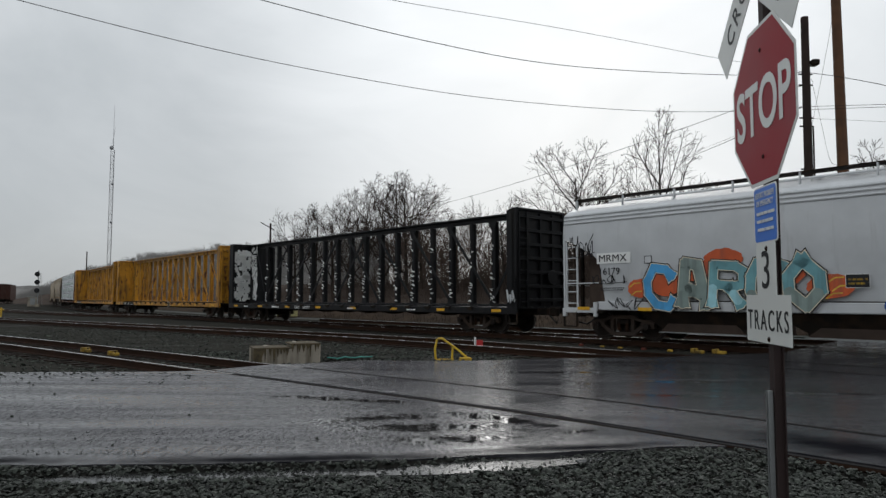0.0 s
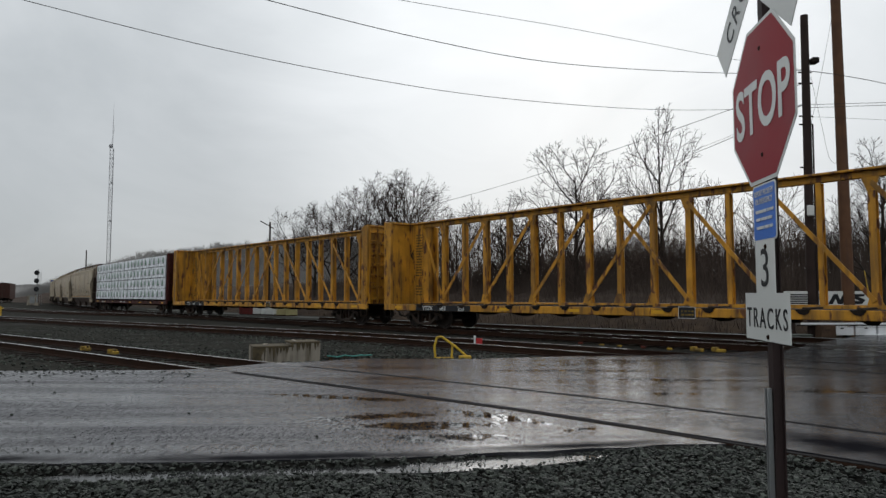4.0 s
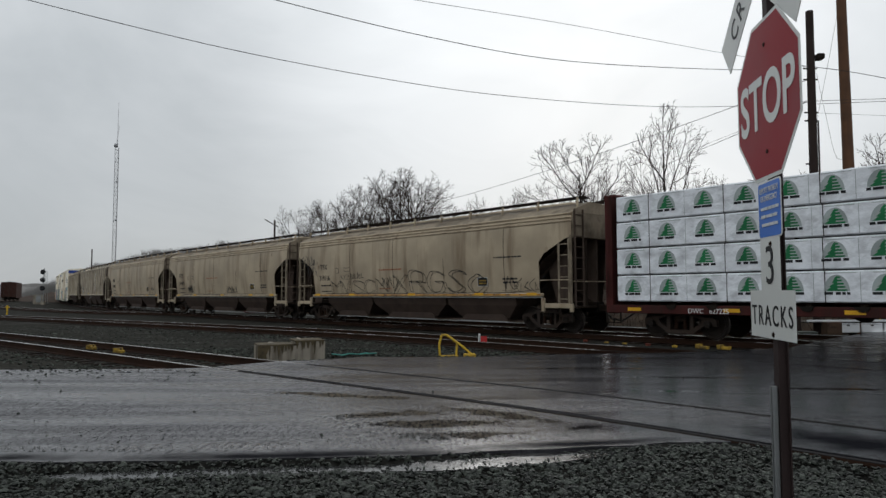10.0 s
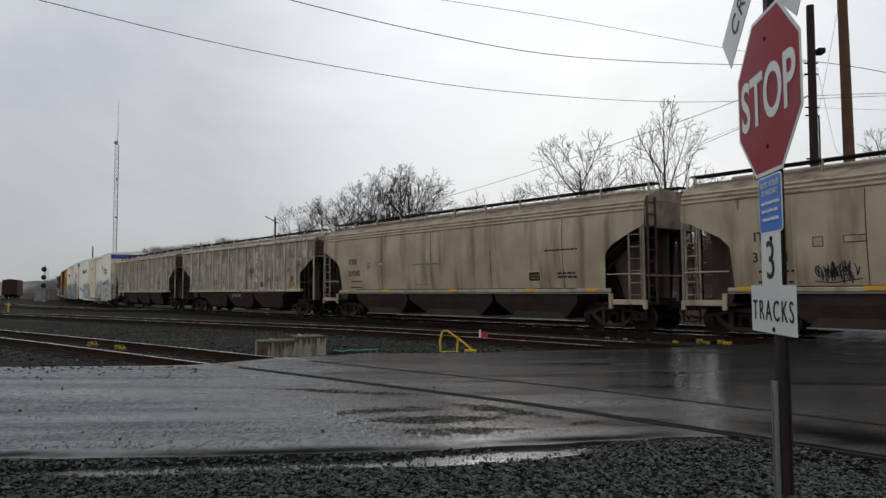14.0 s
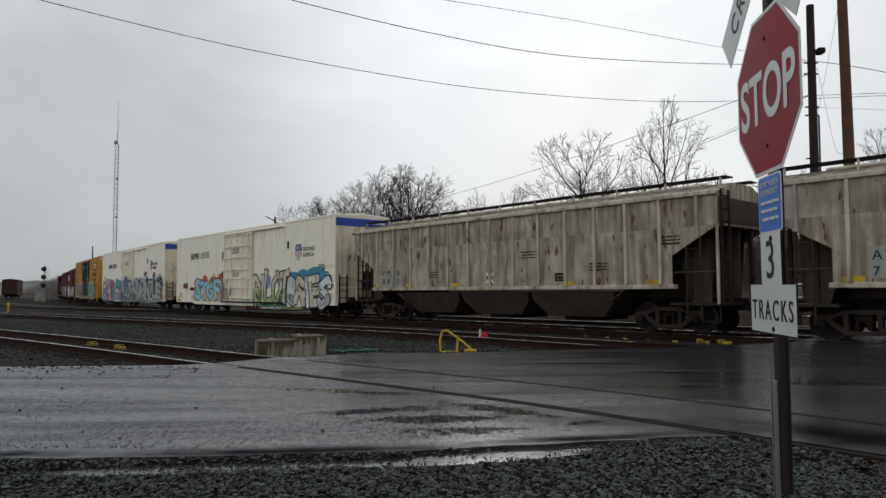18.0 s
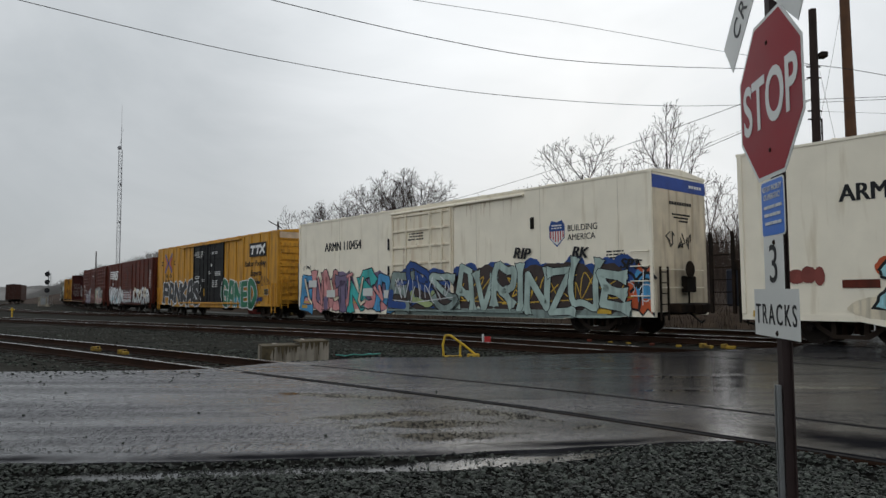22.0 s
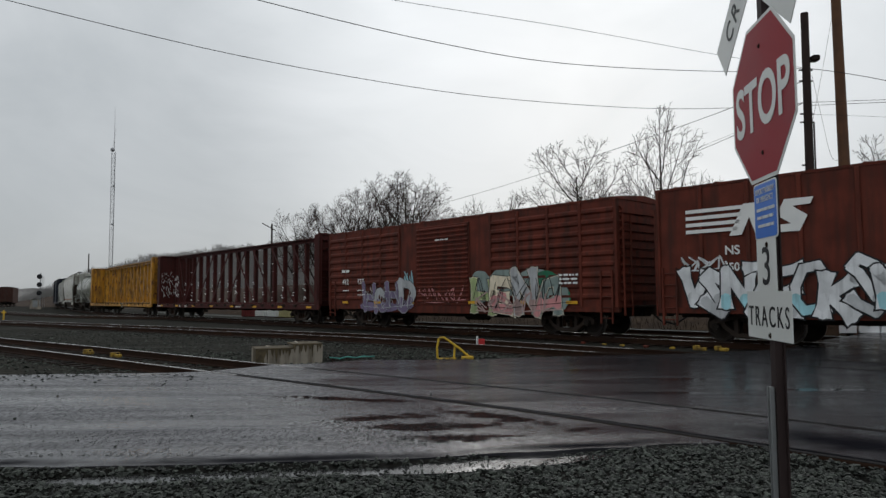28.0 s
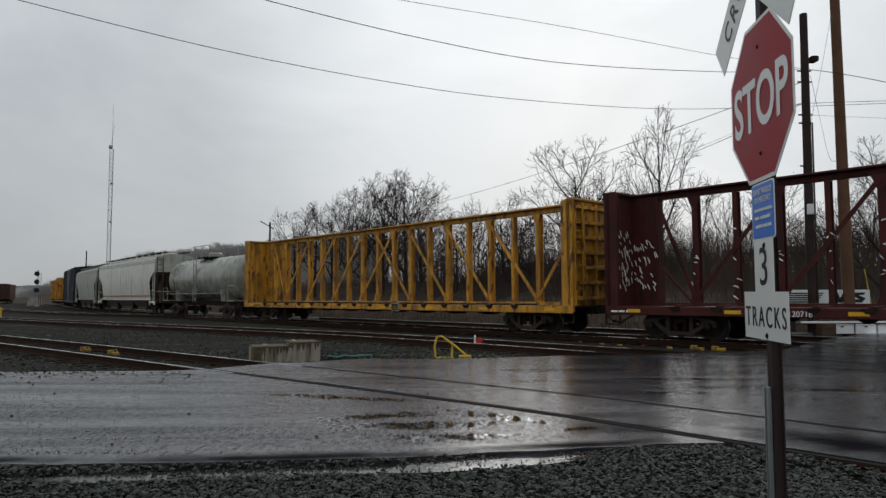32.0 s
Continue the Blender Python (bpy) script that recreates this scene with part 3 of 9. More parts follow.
def letters(text, size, space=1.0, offset=0.0, shear=0.0, wide=1.0, extrude=0.004, bold=0.0, align="LEFT"):
    """Writing as a mesh in the x-z plane that faces -y."""
    cu = bpy.data.curves.new("writing", "FONT")
    cu.body, cu.size, cu.extrude, cu.offset, cu.shear, cu.align_x = text, size, extrude, bold, shear, align
    cu.resolution_u = 5
    cu.space_character = space
    ob = bpy.data.objects.new("writing", cu)
    scene.collection.objects.link(ob)
    me = bpy.data.meshes.new_from_object(ob)
    bpy.data.objects.remove(ob)
    bpy.data.curves.remove(cu)
    me.transform(Matrix.Rotation(radians(90), 4, "X") @ Matrix.Diagonal((wide, 1, 1, 1)))
    me.materials.clear()
    return me


def write(parent, text, mat, x, y, z, size, name="lettering", label="", wide=1.0, bold=0.0, shear=0.0, tilt=0.0, align="LEFT", extrude=0.004, space=1.0):
    me = letters(text, size, space, wide=wide, bold=bold, shear=shear, align=align, extrude=extrude)
    me.materials.append(mat)
    ob = new(name, me)
    ob.parent = parent
    ob.matrix_basis = pose(x, y, z, 0, tilt, 0)
    if label:
        tagged(ob, label)
    return ob


def bars(parent, mat, x, y, z, width, height, rows=1, seed=0, name="lettering"):
    """Writing too small to read: rows of short bars."""
    rnd = random.Random(seed)
    g = G()
    lh = height / rows
    for i in range(rows):
        px = x + rnd.uniform(0, 0.1) * width
        while px < x + width * 0.95:
            w = min(rnd.uniform(0.5, 2.2) * lh, x + width - px)
            zz = z + height - (i + 1) * lh
            g.box(px, px + w, y - 0.004, y, zz + lh * 0.2, zz + lh * 0.68)
            px += w + rnd.uniform(0.15, 0.5) * lh
    return tagged(part(name, g, mat, parent), kind="stuff")


# ---- the plan: three tracks ----
THETA = radians(42.147)
NORMAL = Vector((math.cos(THETA), math.sin(THETA), 0))
TRAIN_D = 19.63          # from the eye to the middle of the train's track
SPEED = 10.07


def heading(s):
    """Heading of the train's track, degrees from +y towards -x, s metres up the line."""
    if s < 38:
        return 42.147
    if s < 100:
        return 42.147 - (s - 38) * 0.1637
    if s < 140:
        return 32.0
    return max(18.0, 32.0 - (s - 140) * 0.12)


S_LO, S_STEP = -420.0, 1.0
LINE = []
_p = NORMAL * TRAIN_D
_x, _y = _p.x - math.sin(THETA) * S_LO, _p.y + math.cos(THETA) * S_LO
for _i in range(1000):
    _h = radians(heading(S_LO + (_i + 0.5) * S_STEP))
    LINE.append((_x, _y))
    _x, _y = _x - math.sin(_h) * S_STEP, _y + math.cos(_h) * S_STEP


def on_line(s):
    k = min(max((s - S_LO) / S_STEP, 0), len(LINE) - 2)
    i = int(k)
    a, b = LINE[i], LINE[i + 1]
    return Vector((a[0] + (b[0] - a[0]) * (k - i), a[1] + (b[1] - a[1]) * (k - i), 0))


def smooth_line(pts, step=1.0):
    """Points along a soft curve through a few places."""
    out = []
    P = [Vector((*p, 0)) for p in pts]
    P = [P[0] * 2 - P[1]] + P + [P[-1] * 2 - P[-2]]
    for i in range(1, len(P) - 2):
        n = max(2, int((P[i + 1] - P[i]).length / step))
        for k in range(n):
            t = k / n
            a, b, c, d = P[i - 1:i + 3]
            out.append(0.5 * (2 * b + (c - a) * t + (2 * a - 5 * b + 4 * c - d) * t * t + (3 * b - a - 3 * c + d) * t ** 3))
    out.append(P[-2])
    return out


def offset_line(line, d):
    out = []
    for i, p in enumerate(line):
        t = (line[min(i + 1, len(line) - 1)] - line[max(i - 1, 0)]).normalized()
        out.append(p + Vector((-t.y, t.x, 0)) * d)
    return out


def sweep(line, profile, closed=True):
    """A profile of (across, up) carried along a line."""
    g, n = G(), len(profile)
    for i, p in enumerate(line):
        t = (line[min(i + 1, len(line) - 1)] - line[max(i - 1, 0)]).normalized()
        s = Vector((-t.y, t.x, 0))
        for a, u in profile:
            g.v.append(tuple(p + s * a + Vector((0, 0, u))))
    m = n if closed else n - 1
    for i in range(len(line) - 1):
        for j in range(m):
            a, b = i * n + j, i * n + (j + 1) % n
            g.f.append((a, b, b + n, a + n))
    if closed:
        g.f.append(tuple(range(n - 1, -1, -1)))
        g.f.append(tuple(range((len(line) - 1) * n, len(line) * n)))
    return g


RAIL_WEB = [(-0.07, -0.17), (0.07, -0.17), (0.07, -0.15), (0.012, -0.135), (0.012, -0.045), (0.035, -0.035), (0.035, -0.006),
            (-0.035, -0.006), (-0.035, -0.035), (-0.012, -0.045), (-0.012, -0.135), (-0.07, -0.15)]
RAIL_HEAD = [(-0.034, -0.006), (0.034, -0.006), (0.03, 0.0), (-0.03, 0.0)]
TIE_MESH = G().box(-0.115, 0.115, -1.3, 1.3, -0.32, -0.165, 0.012).mesh("tie", M_TIE)


def lay_track(name, line, ties_from, ties_to, label, bed=True):
    root = tagged(new(name), label, "track", kind="structure")
    for side in (-0.7525, 0.7525):
        rail = part("rail", sweep(offset_line(line, side), RAIL_WEB), M_RAIL, root, smooth=False)
        whole = offset_line(line, side)
        turn_bright = {"track_1": -3.2, "track_2": 4.5}.get(name)
        cut = 0 if turn_bright is None else min(range(len(line)), key=lambda i: abs(line[i].x - turn_bright))
        if cut:
            part("rail_head", sweep(whole[:cut + 1], RAIL_HEAD), M_RAILDIRT, rail, "dirty wet rail head in the road")
        part("rail_head", sweep(whole[cut:], RAIL_HEAD), M_RAILTOP, rail, "worn bright rail head")
    if bed:
        part("ballast_bed", sweep(line, [(-2.6, -0.42), (-1.7, -0.21), (1.7, -0.21), (2.6, -0.42)], False), M_BALLAST, root)
    run, nxt = 0.0, 0.0
    rnd = random.Random(len(name))
    for i in range(len(line) - 1):
        seg = line[i + 1] - line[i]
        while nxt <= run + seg.length:
            p = line[i] + seg.normalized() * (nxt - run)
            if ties_from <= nxt <= ties_to:
                ob = new("tie", TIE_MESH)
                ob.parent = root
                ob.matrix_basis = pose(p.x, p.y, rnd.uniform(-0.012, 0.004), 0, 0, math.degrees(math.atan2(seg.y, seg.x)) + rnd.uniform(-1.5, 1.5))
            nxt += 0.54
        run += seg.length
    return root


# near track: from the right foreground, over the road, away to the left
TRACK1 = smooth_line([(9.5, 0.4), (6.4, 3.3), (3.93, 6.05), (1.84, 8.26), (0.52, 9.48), (-3.2, 12.7), (-8.1, 17.0), (-14.0, 22.0), (-28, 33.4), (-60, 58), (-120, 104)])
TRACK2 = smooth_line([(30, -12.3), (16.5, 3.0), (9.8, 10.5), (4.2, 16.85), (-2.2, 23.6), (-8.7, 28.9), (-17.0, 35.3), (-29.0, 44.6), (-60, 67), (-110, 102)])
TRACK3 = [on_line(s) for s in range(-60, 330, 2)]
TRACK4 = smooth_line([tuple(on_line(52)[:2]), (-30.5, 58.2), (-48.5, 76.5), (-75, 110), (-108, 168), (-150, 250), (-190, 330)], 3.0)

ground = G()
N = 40
rad = [0, 4, 8, 14, 22, 34, 50, 80, 130, 220, 400, 800, 1600, 3500]
for r in rad[1:]:
    for i in range(N):
        ground.v.append((r * math.cos(2 * math.pi * i / N), 12 + r * math.sin(2 * math.pi * i / N), -0.20))
ground.v.append((0, 12, -0.20))
for j in range(len(rad) - 2):
    for i in range(N):
        ground.f.append((j * N + i, j * N + (i + 1) % N, (j + 1) * N + (i + 1) % N, (j + 1) * N + i))
ground.f += [(len(ground.v) - 1, (i + 1) % N, i) for i in range(N)]
tagged(new("ground", ground.mesh("ground", M_GROUND)), "dark wet dirt and cinder ground beside the tracks", "ground", kind="structure")

lay_track("track_1", TRACK1, 11.0, 62.0, "rusty railway track crossing the wet road at an angle")
lay_track("track_2", TRACK2, 30.0, 120.0, "middle railway track on dark ballast")
lay_track("track_3", TRACK3, 66.0, 150.0, "railway track that carries the moving goods train")
lay_track("track_4", TRACK4, 0.0, 40.0, "branching yard track curving away")

# road over the crossing
def slab(name, outline, top, depth, mat, label, category):
    g = G()
    n = len(outline)
    vs, _, fs, _, _, _ = delaunay_2d_cdt([Vector(p) for p in outline], [], [list(range(n))], 1, 1e-5)
    g.add([(v.x, v.y, top) for v in vs], fs)
    g.add([(x, y, top) for x, y in outline] + [(x, y, top - depth) for x, y in outline], [(i, n + i, n + (i + 1) % n, (i + 1) % n) for i in range(n)])
    return tagged(new(name, g.mesh(name, mat)), label, category, kind="structure")


def ragged(pts, amp, seed, step=0.35, closed=True):
    """An outline whose edge wavers."""
    rnd = random.Random(seed)
    out = []
    for i, p in enumerate(pts if closed else pts[:-1]):
        q = pts[(i + 1) % len(pts)]
        n = max(1, int(math.hypot(q[0] - p[0], q[1] - p[1]) / step))
        for k in range(n):
            t = k / n
            out.append((p[0] + (q[0] - p[0]) * t + rnd.uniform(-amp, amp), p[1] + (q[1] - p[1]) * t + rnd.uniform(-amp, amp)))
    return out


# the pavement is cut where the rails of the near track run


def strip_between(line, a, b, i0, i1):
    L, R = offset_line(line, a), offset_line(line, b)
    return [tuple(p[:2]) for p in L[i0:i1]] + [tuple(p[:2]) for p in reversed(R[i0:i1])]


def index_near(line, x):
    return min(range(len(line)), key=lambda i: abs(line[i].x - x))


i_a, i_b = index_near(TRACK1, 4.6), index_near(TRACK1, -4.4)
rim_near = [tuple(p[:2]) for p in offset_line(TRACK1, 0.822)[i_a:i_b]]
rim_far = [tuple(p[:2]) for p in offset_line(TRACK1, -0.797)[i_a:i_b]]
road_near = ragged([(-5.0, 12.55), (-9, 12.4), (-30, 12.6), (-60, 13), (-60, 3.5), (-30, 4.6), (-9, 5.5), (-3.5, 5.6), (-2.4, 5.60), (-1.48, 5.68), (-0.39, 5.80), (0.51, 5.97), (1.3, 6.12), (2.0, 6.25), (2.4, 6.24)], 0.03, 3, closed=False)
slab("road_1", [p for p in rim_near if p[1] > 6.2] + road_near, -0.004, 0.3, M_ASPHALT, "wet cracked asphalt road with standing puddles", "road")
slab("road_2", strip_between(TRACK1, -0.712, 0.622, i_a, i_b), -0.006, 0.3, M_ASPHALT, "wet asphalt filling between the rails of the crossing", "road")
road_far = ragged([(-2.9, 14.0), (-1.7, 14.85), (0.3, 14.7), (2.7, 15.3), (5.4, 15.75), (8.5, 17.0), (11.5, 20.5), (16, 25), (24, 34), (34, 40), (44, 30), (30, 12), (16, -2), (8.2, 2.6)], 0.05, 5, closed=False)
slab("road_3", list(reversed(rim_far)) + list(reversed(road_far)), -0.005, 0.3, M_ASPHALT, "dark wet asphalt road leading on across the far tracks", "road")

for cx, cy, rx, ry, deg, level in ((0.48, 5.78, 1.05, 0.22, 17, -0.036), (-1.5, 5.45, 1.6, 0.19, 6, -0.046), (-3.0, 5.32, 0.8, 0.12, 3, -0.056)):
    c, s_ = math.cos(radians(deg)), math.sin(radians(deg))
    rim = [(cx + rx * math.cos(a) * c - ry * math.sin(a) * s_, cy + rx * math.cos(a) * s_ + ry * math.sin(a) * c) for a in (0.19635 * k for k in range(32))]
    slab("puddle", rim, level, 0.01, M_PUDDLE, "shallow muddy rain puddle on the gravel verge", "puddle")


# ---- the sign post beside the road ----
def sign_plate(parent, name, pts, mat, y, label="", t=0.003):
    return part(name, G().prism(pts, y - t, y, "y"), mat, parent, label)


def crossing_sign():
    """Local x runs along the face, -y is the face's front, z up; the post stands behind."""
    root = thing("crossing_sign", "stop sign, crossbuck and 3 tracks plate on a dark steel post", "sign",
                 at=Matrix.Translation((1.494, 3.142, 0.087)) @ pose(0, 0, 0, 0, 0.3, -94.9) @ Matrix.Scale(0.935, 4))
    hat = [(-0.046, 0.050), (-0.030, 0.050), (-0.030, 0.012), (0.030, 0.012), (0.030, 0.050), (0.046, 0.050), (0.046, 0.056), (0.023, 0.056), (0.023, 0.019), (-0.023, 0.019), (-0.023, 0.056), (-0.046, 0.056)]
    part("post", G().prism(hat, 0.35, 3.35, "z"), M_POST, root, "dark brown flanged steel post").location = (-0.02, 0, 0)
    stub = [(-0.017, -0.014), (-0.008, -0.014), (-0.008, 0.003), (0.008, 0.003), (0.008, -0.014), (0.017, -0.014), (0.017, -0.010), (0.012, -0.010), (0.012, 0.010), (-0.012, 0.010), (-0.012, -0.010), (-0.017, -0.010)]
    part("lower_post", G().prism(stub, -0.4, 0.885, "z"), M_GALV, root, "galvanised stub post in the ground").location = (-0.02, 0, 0)

    def octagon(r, cx=0.0, cz=2.31):
        return [(cx + r * math.cos(radians(22.5 + 45 * i)) / math.cos(radians(22.5)), cz + r * math.sin(radians(22.5 + 45 * i)) / math.cos(radians(22.5))) for i in range(8)]
    stop = sign_plate(root, "stop_plate", octagon(0.4075), M_SIGNWHITE, 0.0, "white-bordered red octagonal stop sign")
    part("red_field", G().prism(octagon(0.388), -0.0045, -0.003, "y"), M_SIGNRED, stop, "faded red sheeting")
    write(stop, "STOP", M_SIGNWHITE, 0.0, -0.006, 2.31 - 0.133, 0.368, wide=0.80, bold=0.007, align="CENTER", extrude=0.001)
    for z in (2.31 - 0.27, 2.31 + 0.27):
        part("bolt", G().lathe([(0.008, -0.009), (0.008, -0.005), (0.013, -0.005), (0.013, -0.0045)], 8), M_RAIL, root).location = (0, 0, z)
    # small blue notice
    blue = sign_plate(root, "blue_plate", rounded(-0.145, 0.145, 1.61, 1.895, 0.022), M_SIGNWHITE, 0.0, "small blue emergency notice with white border")
    part("blue_field", G().prism(rounded(-0.137, 0.137, 1.618, 1.887, 0.018), -0.0045, -0.003, "y"), M_SIGNBLUE, blue)
    for z, words in ((1.838, "REPORT PROBLEM"), (1.797, "OR EMERGENCY")):
        write(blue, words, M_SIGNWHITE, 0.0, -0.006, z, 0.040, wide=0.72, align="CENTER", extrude=0.0006)
    for i, (z, w) in enumerate(((1.745, 0.24), (1.706, 0.20), (1.664, 0.22))):
        bars(blue, M_SIGNWHITE, -w / 2, -0.0045, z, w, 0.030, 1, i)
    # plate in the shape of an upturned T
    tee = sign_plate(root, "tracks_plate", [(-0.296, 1.115), (0.264, 1.115), (0.264, 1.352), (0.108, 1.352), (0.108, 1.61), (-0.136, 1.61), (-0.136, 1.352), (-0.296, 1.352)], M_SIGNWHITE, 0.0, "white plate shaped like an upturned T")
    write(tee, "3", M_BLACKINK, -0.014, -0.005, 1.385, 0.27, wide=0.95, align="CENTER", extrude=0.001)
    write(tee, "TRACKS", M_BLACKINK, -0.016, -0.005, 1.178, 0.145, wide=0.80, space=1.30, align="CENTER", extrude=0.001)
    for z in (1.135, 1.58):
        part("bolt", G().lathe([(0.009, -0.009), (0.009, -0.004), (0.015, -0.004), (0.015, -0.003)], 8), M_RAIL, root).location = (0, 0, z)
    # crossbuck
    for ang, words in ((38, "CROSSING"), (-38, "RAILROAD")):
        o = 0.0 if ang > 0 else 0.006
        blade = part("crossbuck_blade", G().prism([(-0.61, -0.117), (0.61 if ang > 0 else 0.675, -0.117), (0.61 if ang > 0 else 0.675, 0.117), (-0.61, 0.117)], -0.004 + o, o, "y"), M_SIGNWHITE, root, "white crossbuck blade with black letters")
        blade.matrix_basis = pose(-0.10, 0, 3.06, 0, -ang, 0)
        write(blade, words, M_BLACKINK, 0.0 if ang > 0 else 0.04, -0.006 + o, -0.058, 0.165, wide=0.95, align="CENTER", extrude=0.001, space=1.28)
    return root


def rounded(x0, x1, z0, z1, r, n=4):
    out = []
    for cx, cz, a0 in ((x1 - r, z1 - r, 0), (x0 + r, z1 - r, 90), (x0 + r, z0 + r, 180), (x1 - r, z0 + r, 270)):
        out += [(cx + r * math.cos(radians(a0 + 90 * i / n)), cz + r * math.sin(radians(a0 + 90 * i / n))) for i in range(n + 1)]
    return out


crossing_sign()


# ---- poles and wires ----
def pole(name, x, y, top, r0, r1, mat, label, lean=0.0):
    root = thing(name, label, "utility pole", at=pose(x, y, 0, 0, lean, 0))
    g = G().lathe([(r0 + (r1 - r0) * i / 8, -0.4 + (top + 0.4) * i / 8) for i in range(9)], 10, "z")
    part("shaft", g, mat, root, smooth=True)
    return root


p1 = pole("utility_pole", 12.95, 24.0, 11.45, 0.165, 0.13, M_DARKPOLE, "dark weathered utility pole with a floodlight", 0.6)
part("floodlight", G().box(0.16, 0.42, -0.2, 0.12, 9.66, 9.86, 0.03), M_UNDER, p1, "dark floodlight head")
part("bracket", G().beam((0.1, 0, 9.7), (0.3, 0, 9.72), 0.05, 0.05), M_GALV, p1)
for z in (8.95, 9.35, 7.75, 7.45, 5.9):
    part("insulator", G().tube((-0.27, 0, z), (0.22, 0, z), 0.028, n=6), M_UNDER, p1)
part("conduit", G().tube((0.16, -0.1, 0), (0.15, -0.1, 7.4), 0.03, n=6), M_DARKPOLE, p1)
for z in (4.15,):
    part("meter_box", G().box(-0.16, 0.05, -0.26, -0.13, z, z + 0.36, 0.015), M_SIGNWHITE, p1, "small white box on the pole")
pole("utility_pole", 14.25, 24.0, 14.5, 0.21, 0.15, M_POLE, "tall brown wooden utility pole", -0.1)


def wire(pts, r, label="thin black overhead cable"):
    """A sagging cable through a few places."""
    P = [Vector(p) for p in pts]
    line = []
    Q = [P[0] * 2 - P[1]] + P + [P[-1] * 2 - P[-2]]
    for i in range(1, len(Q) - 2):
        for k in range(8):
            t = k / 8
            a, b, c, d = Q[i - 1:i + 3]
            line.append(0.5 * (2 * b + (c - a) * t + (2 * a - 5 * b + 4 * c - d) * t * t + (3 * b - a - 3 * c + d) * t ** 3))
    line.append(P[-1])
    cu = bpy.data.curves.new("cable", "CURVE")
    cu.dimensions, cu.bevel_depth, cu.bevel_resolution = "3D", r * 0.62, 1
    sp = cu.splines.new("POLY")
    sp.points.add(len(line) - 1)
    for q, p in zip(sp.points, line):
        q.co = (*p, 1)
    tmp = new("overhead_cable", cu)
    me = bpy.data.meshes.new_from_object(tmp)
    bpy.data.objects.remove(tmp)
    me.materials.clear()
    me.materials.append(M_CABLE)
    return tagged(new("overhead_cable", me), label, "cable", "overhead cables")


wire([(-9.38, 13.00, 7.49), (-8.60, 13.37, 7.34), (-4.94, 15.15, 6.92), (-1.21, 16.99, 6.74), (1.81, 18.48, 6.77), (6.00, 20.55, 7.06), (9.75, 22.42, 7.56), (12.95, 24.00, 8.15)], 0.013)
wire([(-5.82, 15.00, 8.60), (-4.46, 15.64, 8.40), (-0.51, 17.52, 8.10), (3.56, 19.47, 8.10), (9.57, 22.36, 8.78), (13.00, 24.00, 9.43)], 0.0165)
wire([(-3.06, 16.00, 9.01), (-1.35, 16.84, 8.90), (3.54, 19.27, 9.11), (9.08, 22.04, 9.24), (13.00, 24.00, 9.43)], 0.0106)
wire([(12.99 - 35.86 * u, 24.0 + 66.0 * u, 8.97 + 2.03 * u - 7.4 * u * (1 - u)) for u in (0.0, 0.1, 0.25, 0.4, 0.6, 0.8, 1.0)], 0.0188)
wire([(17.38, 60.00, 11.82), (15.13, 41.85, 9.96), (13.94, 32.13, 8.94), (12.96, 24.00, 8.19)], 0.0236)
wire([(17.38, 60.00, 12.22), (15.14, 41.85, 10.17), (13.94, 32.13, 9.05), (12.96, 24.00, 8.23)], 0.0118)
wire([(13.17, 24.00, 9.41), (13.98, 23.41, 9.05), (15.01, 22.65, 8.51), (15.90, 22.00, 7.96)], 0.0188)
wire([(13.12, 24.00, 8.17), (14.98, 22.65, 7.86), (15.89, 22.00, 7.69)], 0.0141)
wire([(13.11, 24.00, 8.06), (14.98, 22.65, 7.77), (15.88, 22.00, 7.60)], 0.0141)
wire([(13.10, 24.00, 7.74), (14.96, 22.65, 7.26), (15.85, 22.00, 6.98)], 0.0082)
wire([(14.16, 24.00, 11.79), (13.71, 24.13, 9.43), (13.14, 24.30, 6.67)], 0.0094)
wire([(13.24, 24.00, 9.18), (13.49, 23.89, 7.40), (13.69, 23.80, 6.16), (13.99, 23.70, 6.00)], 0.0094)


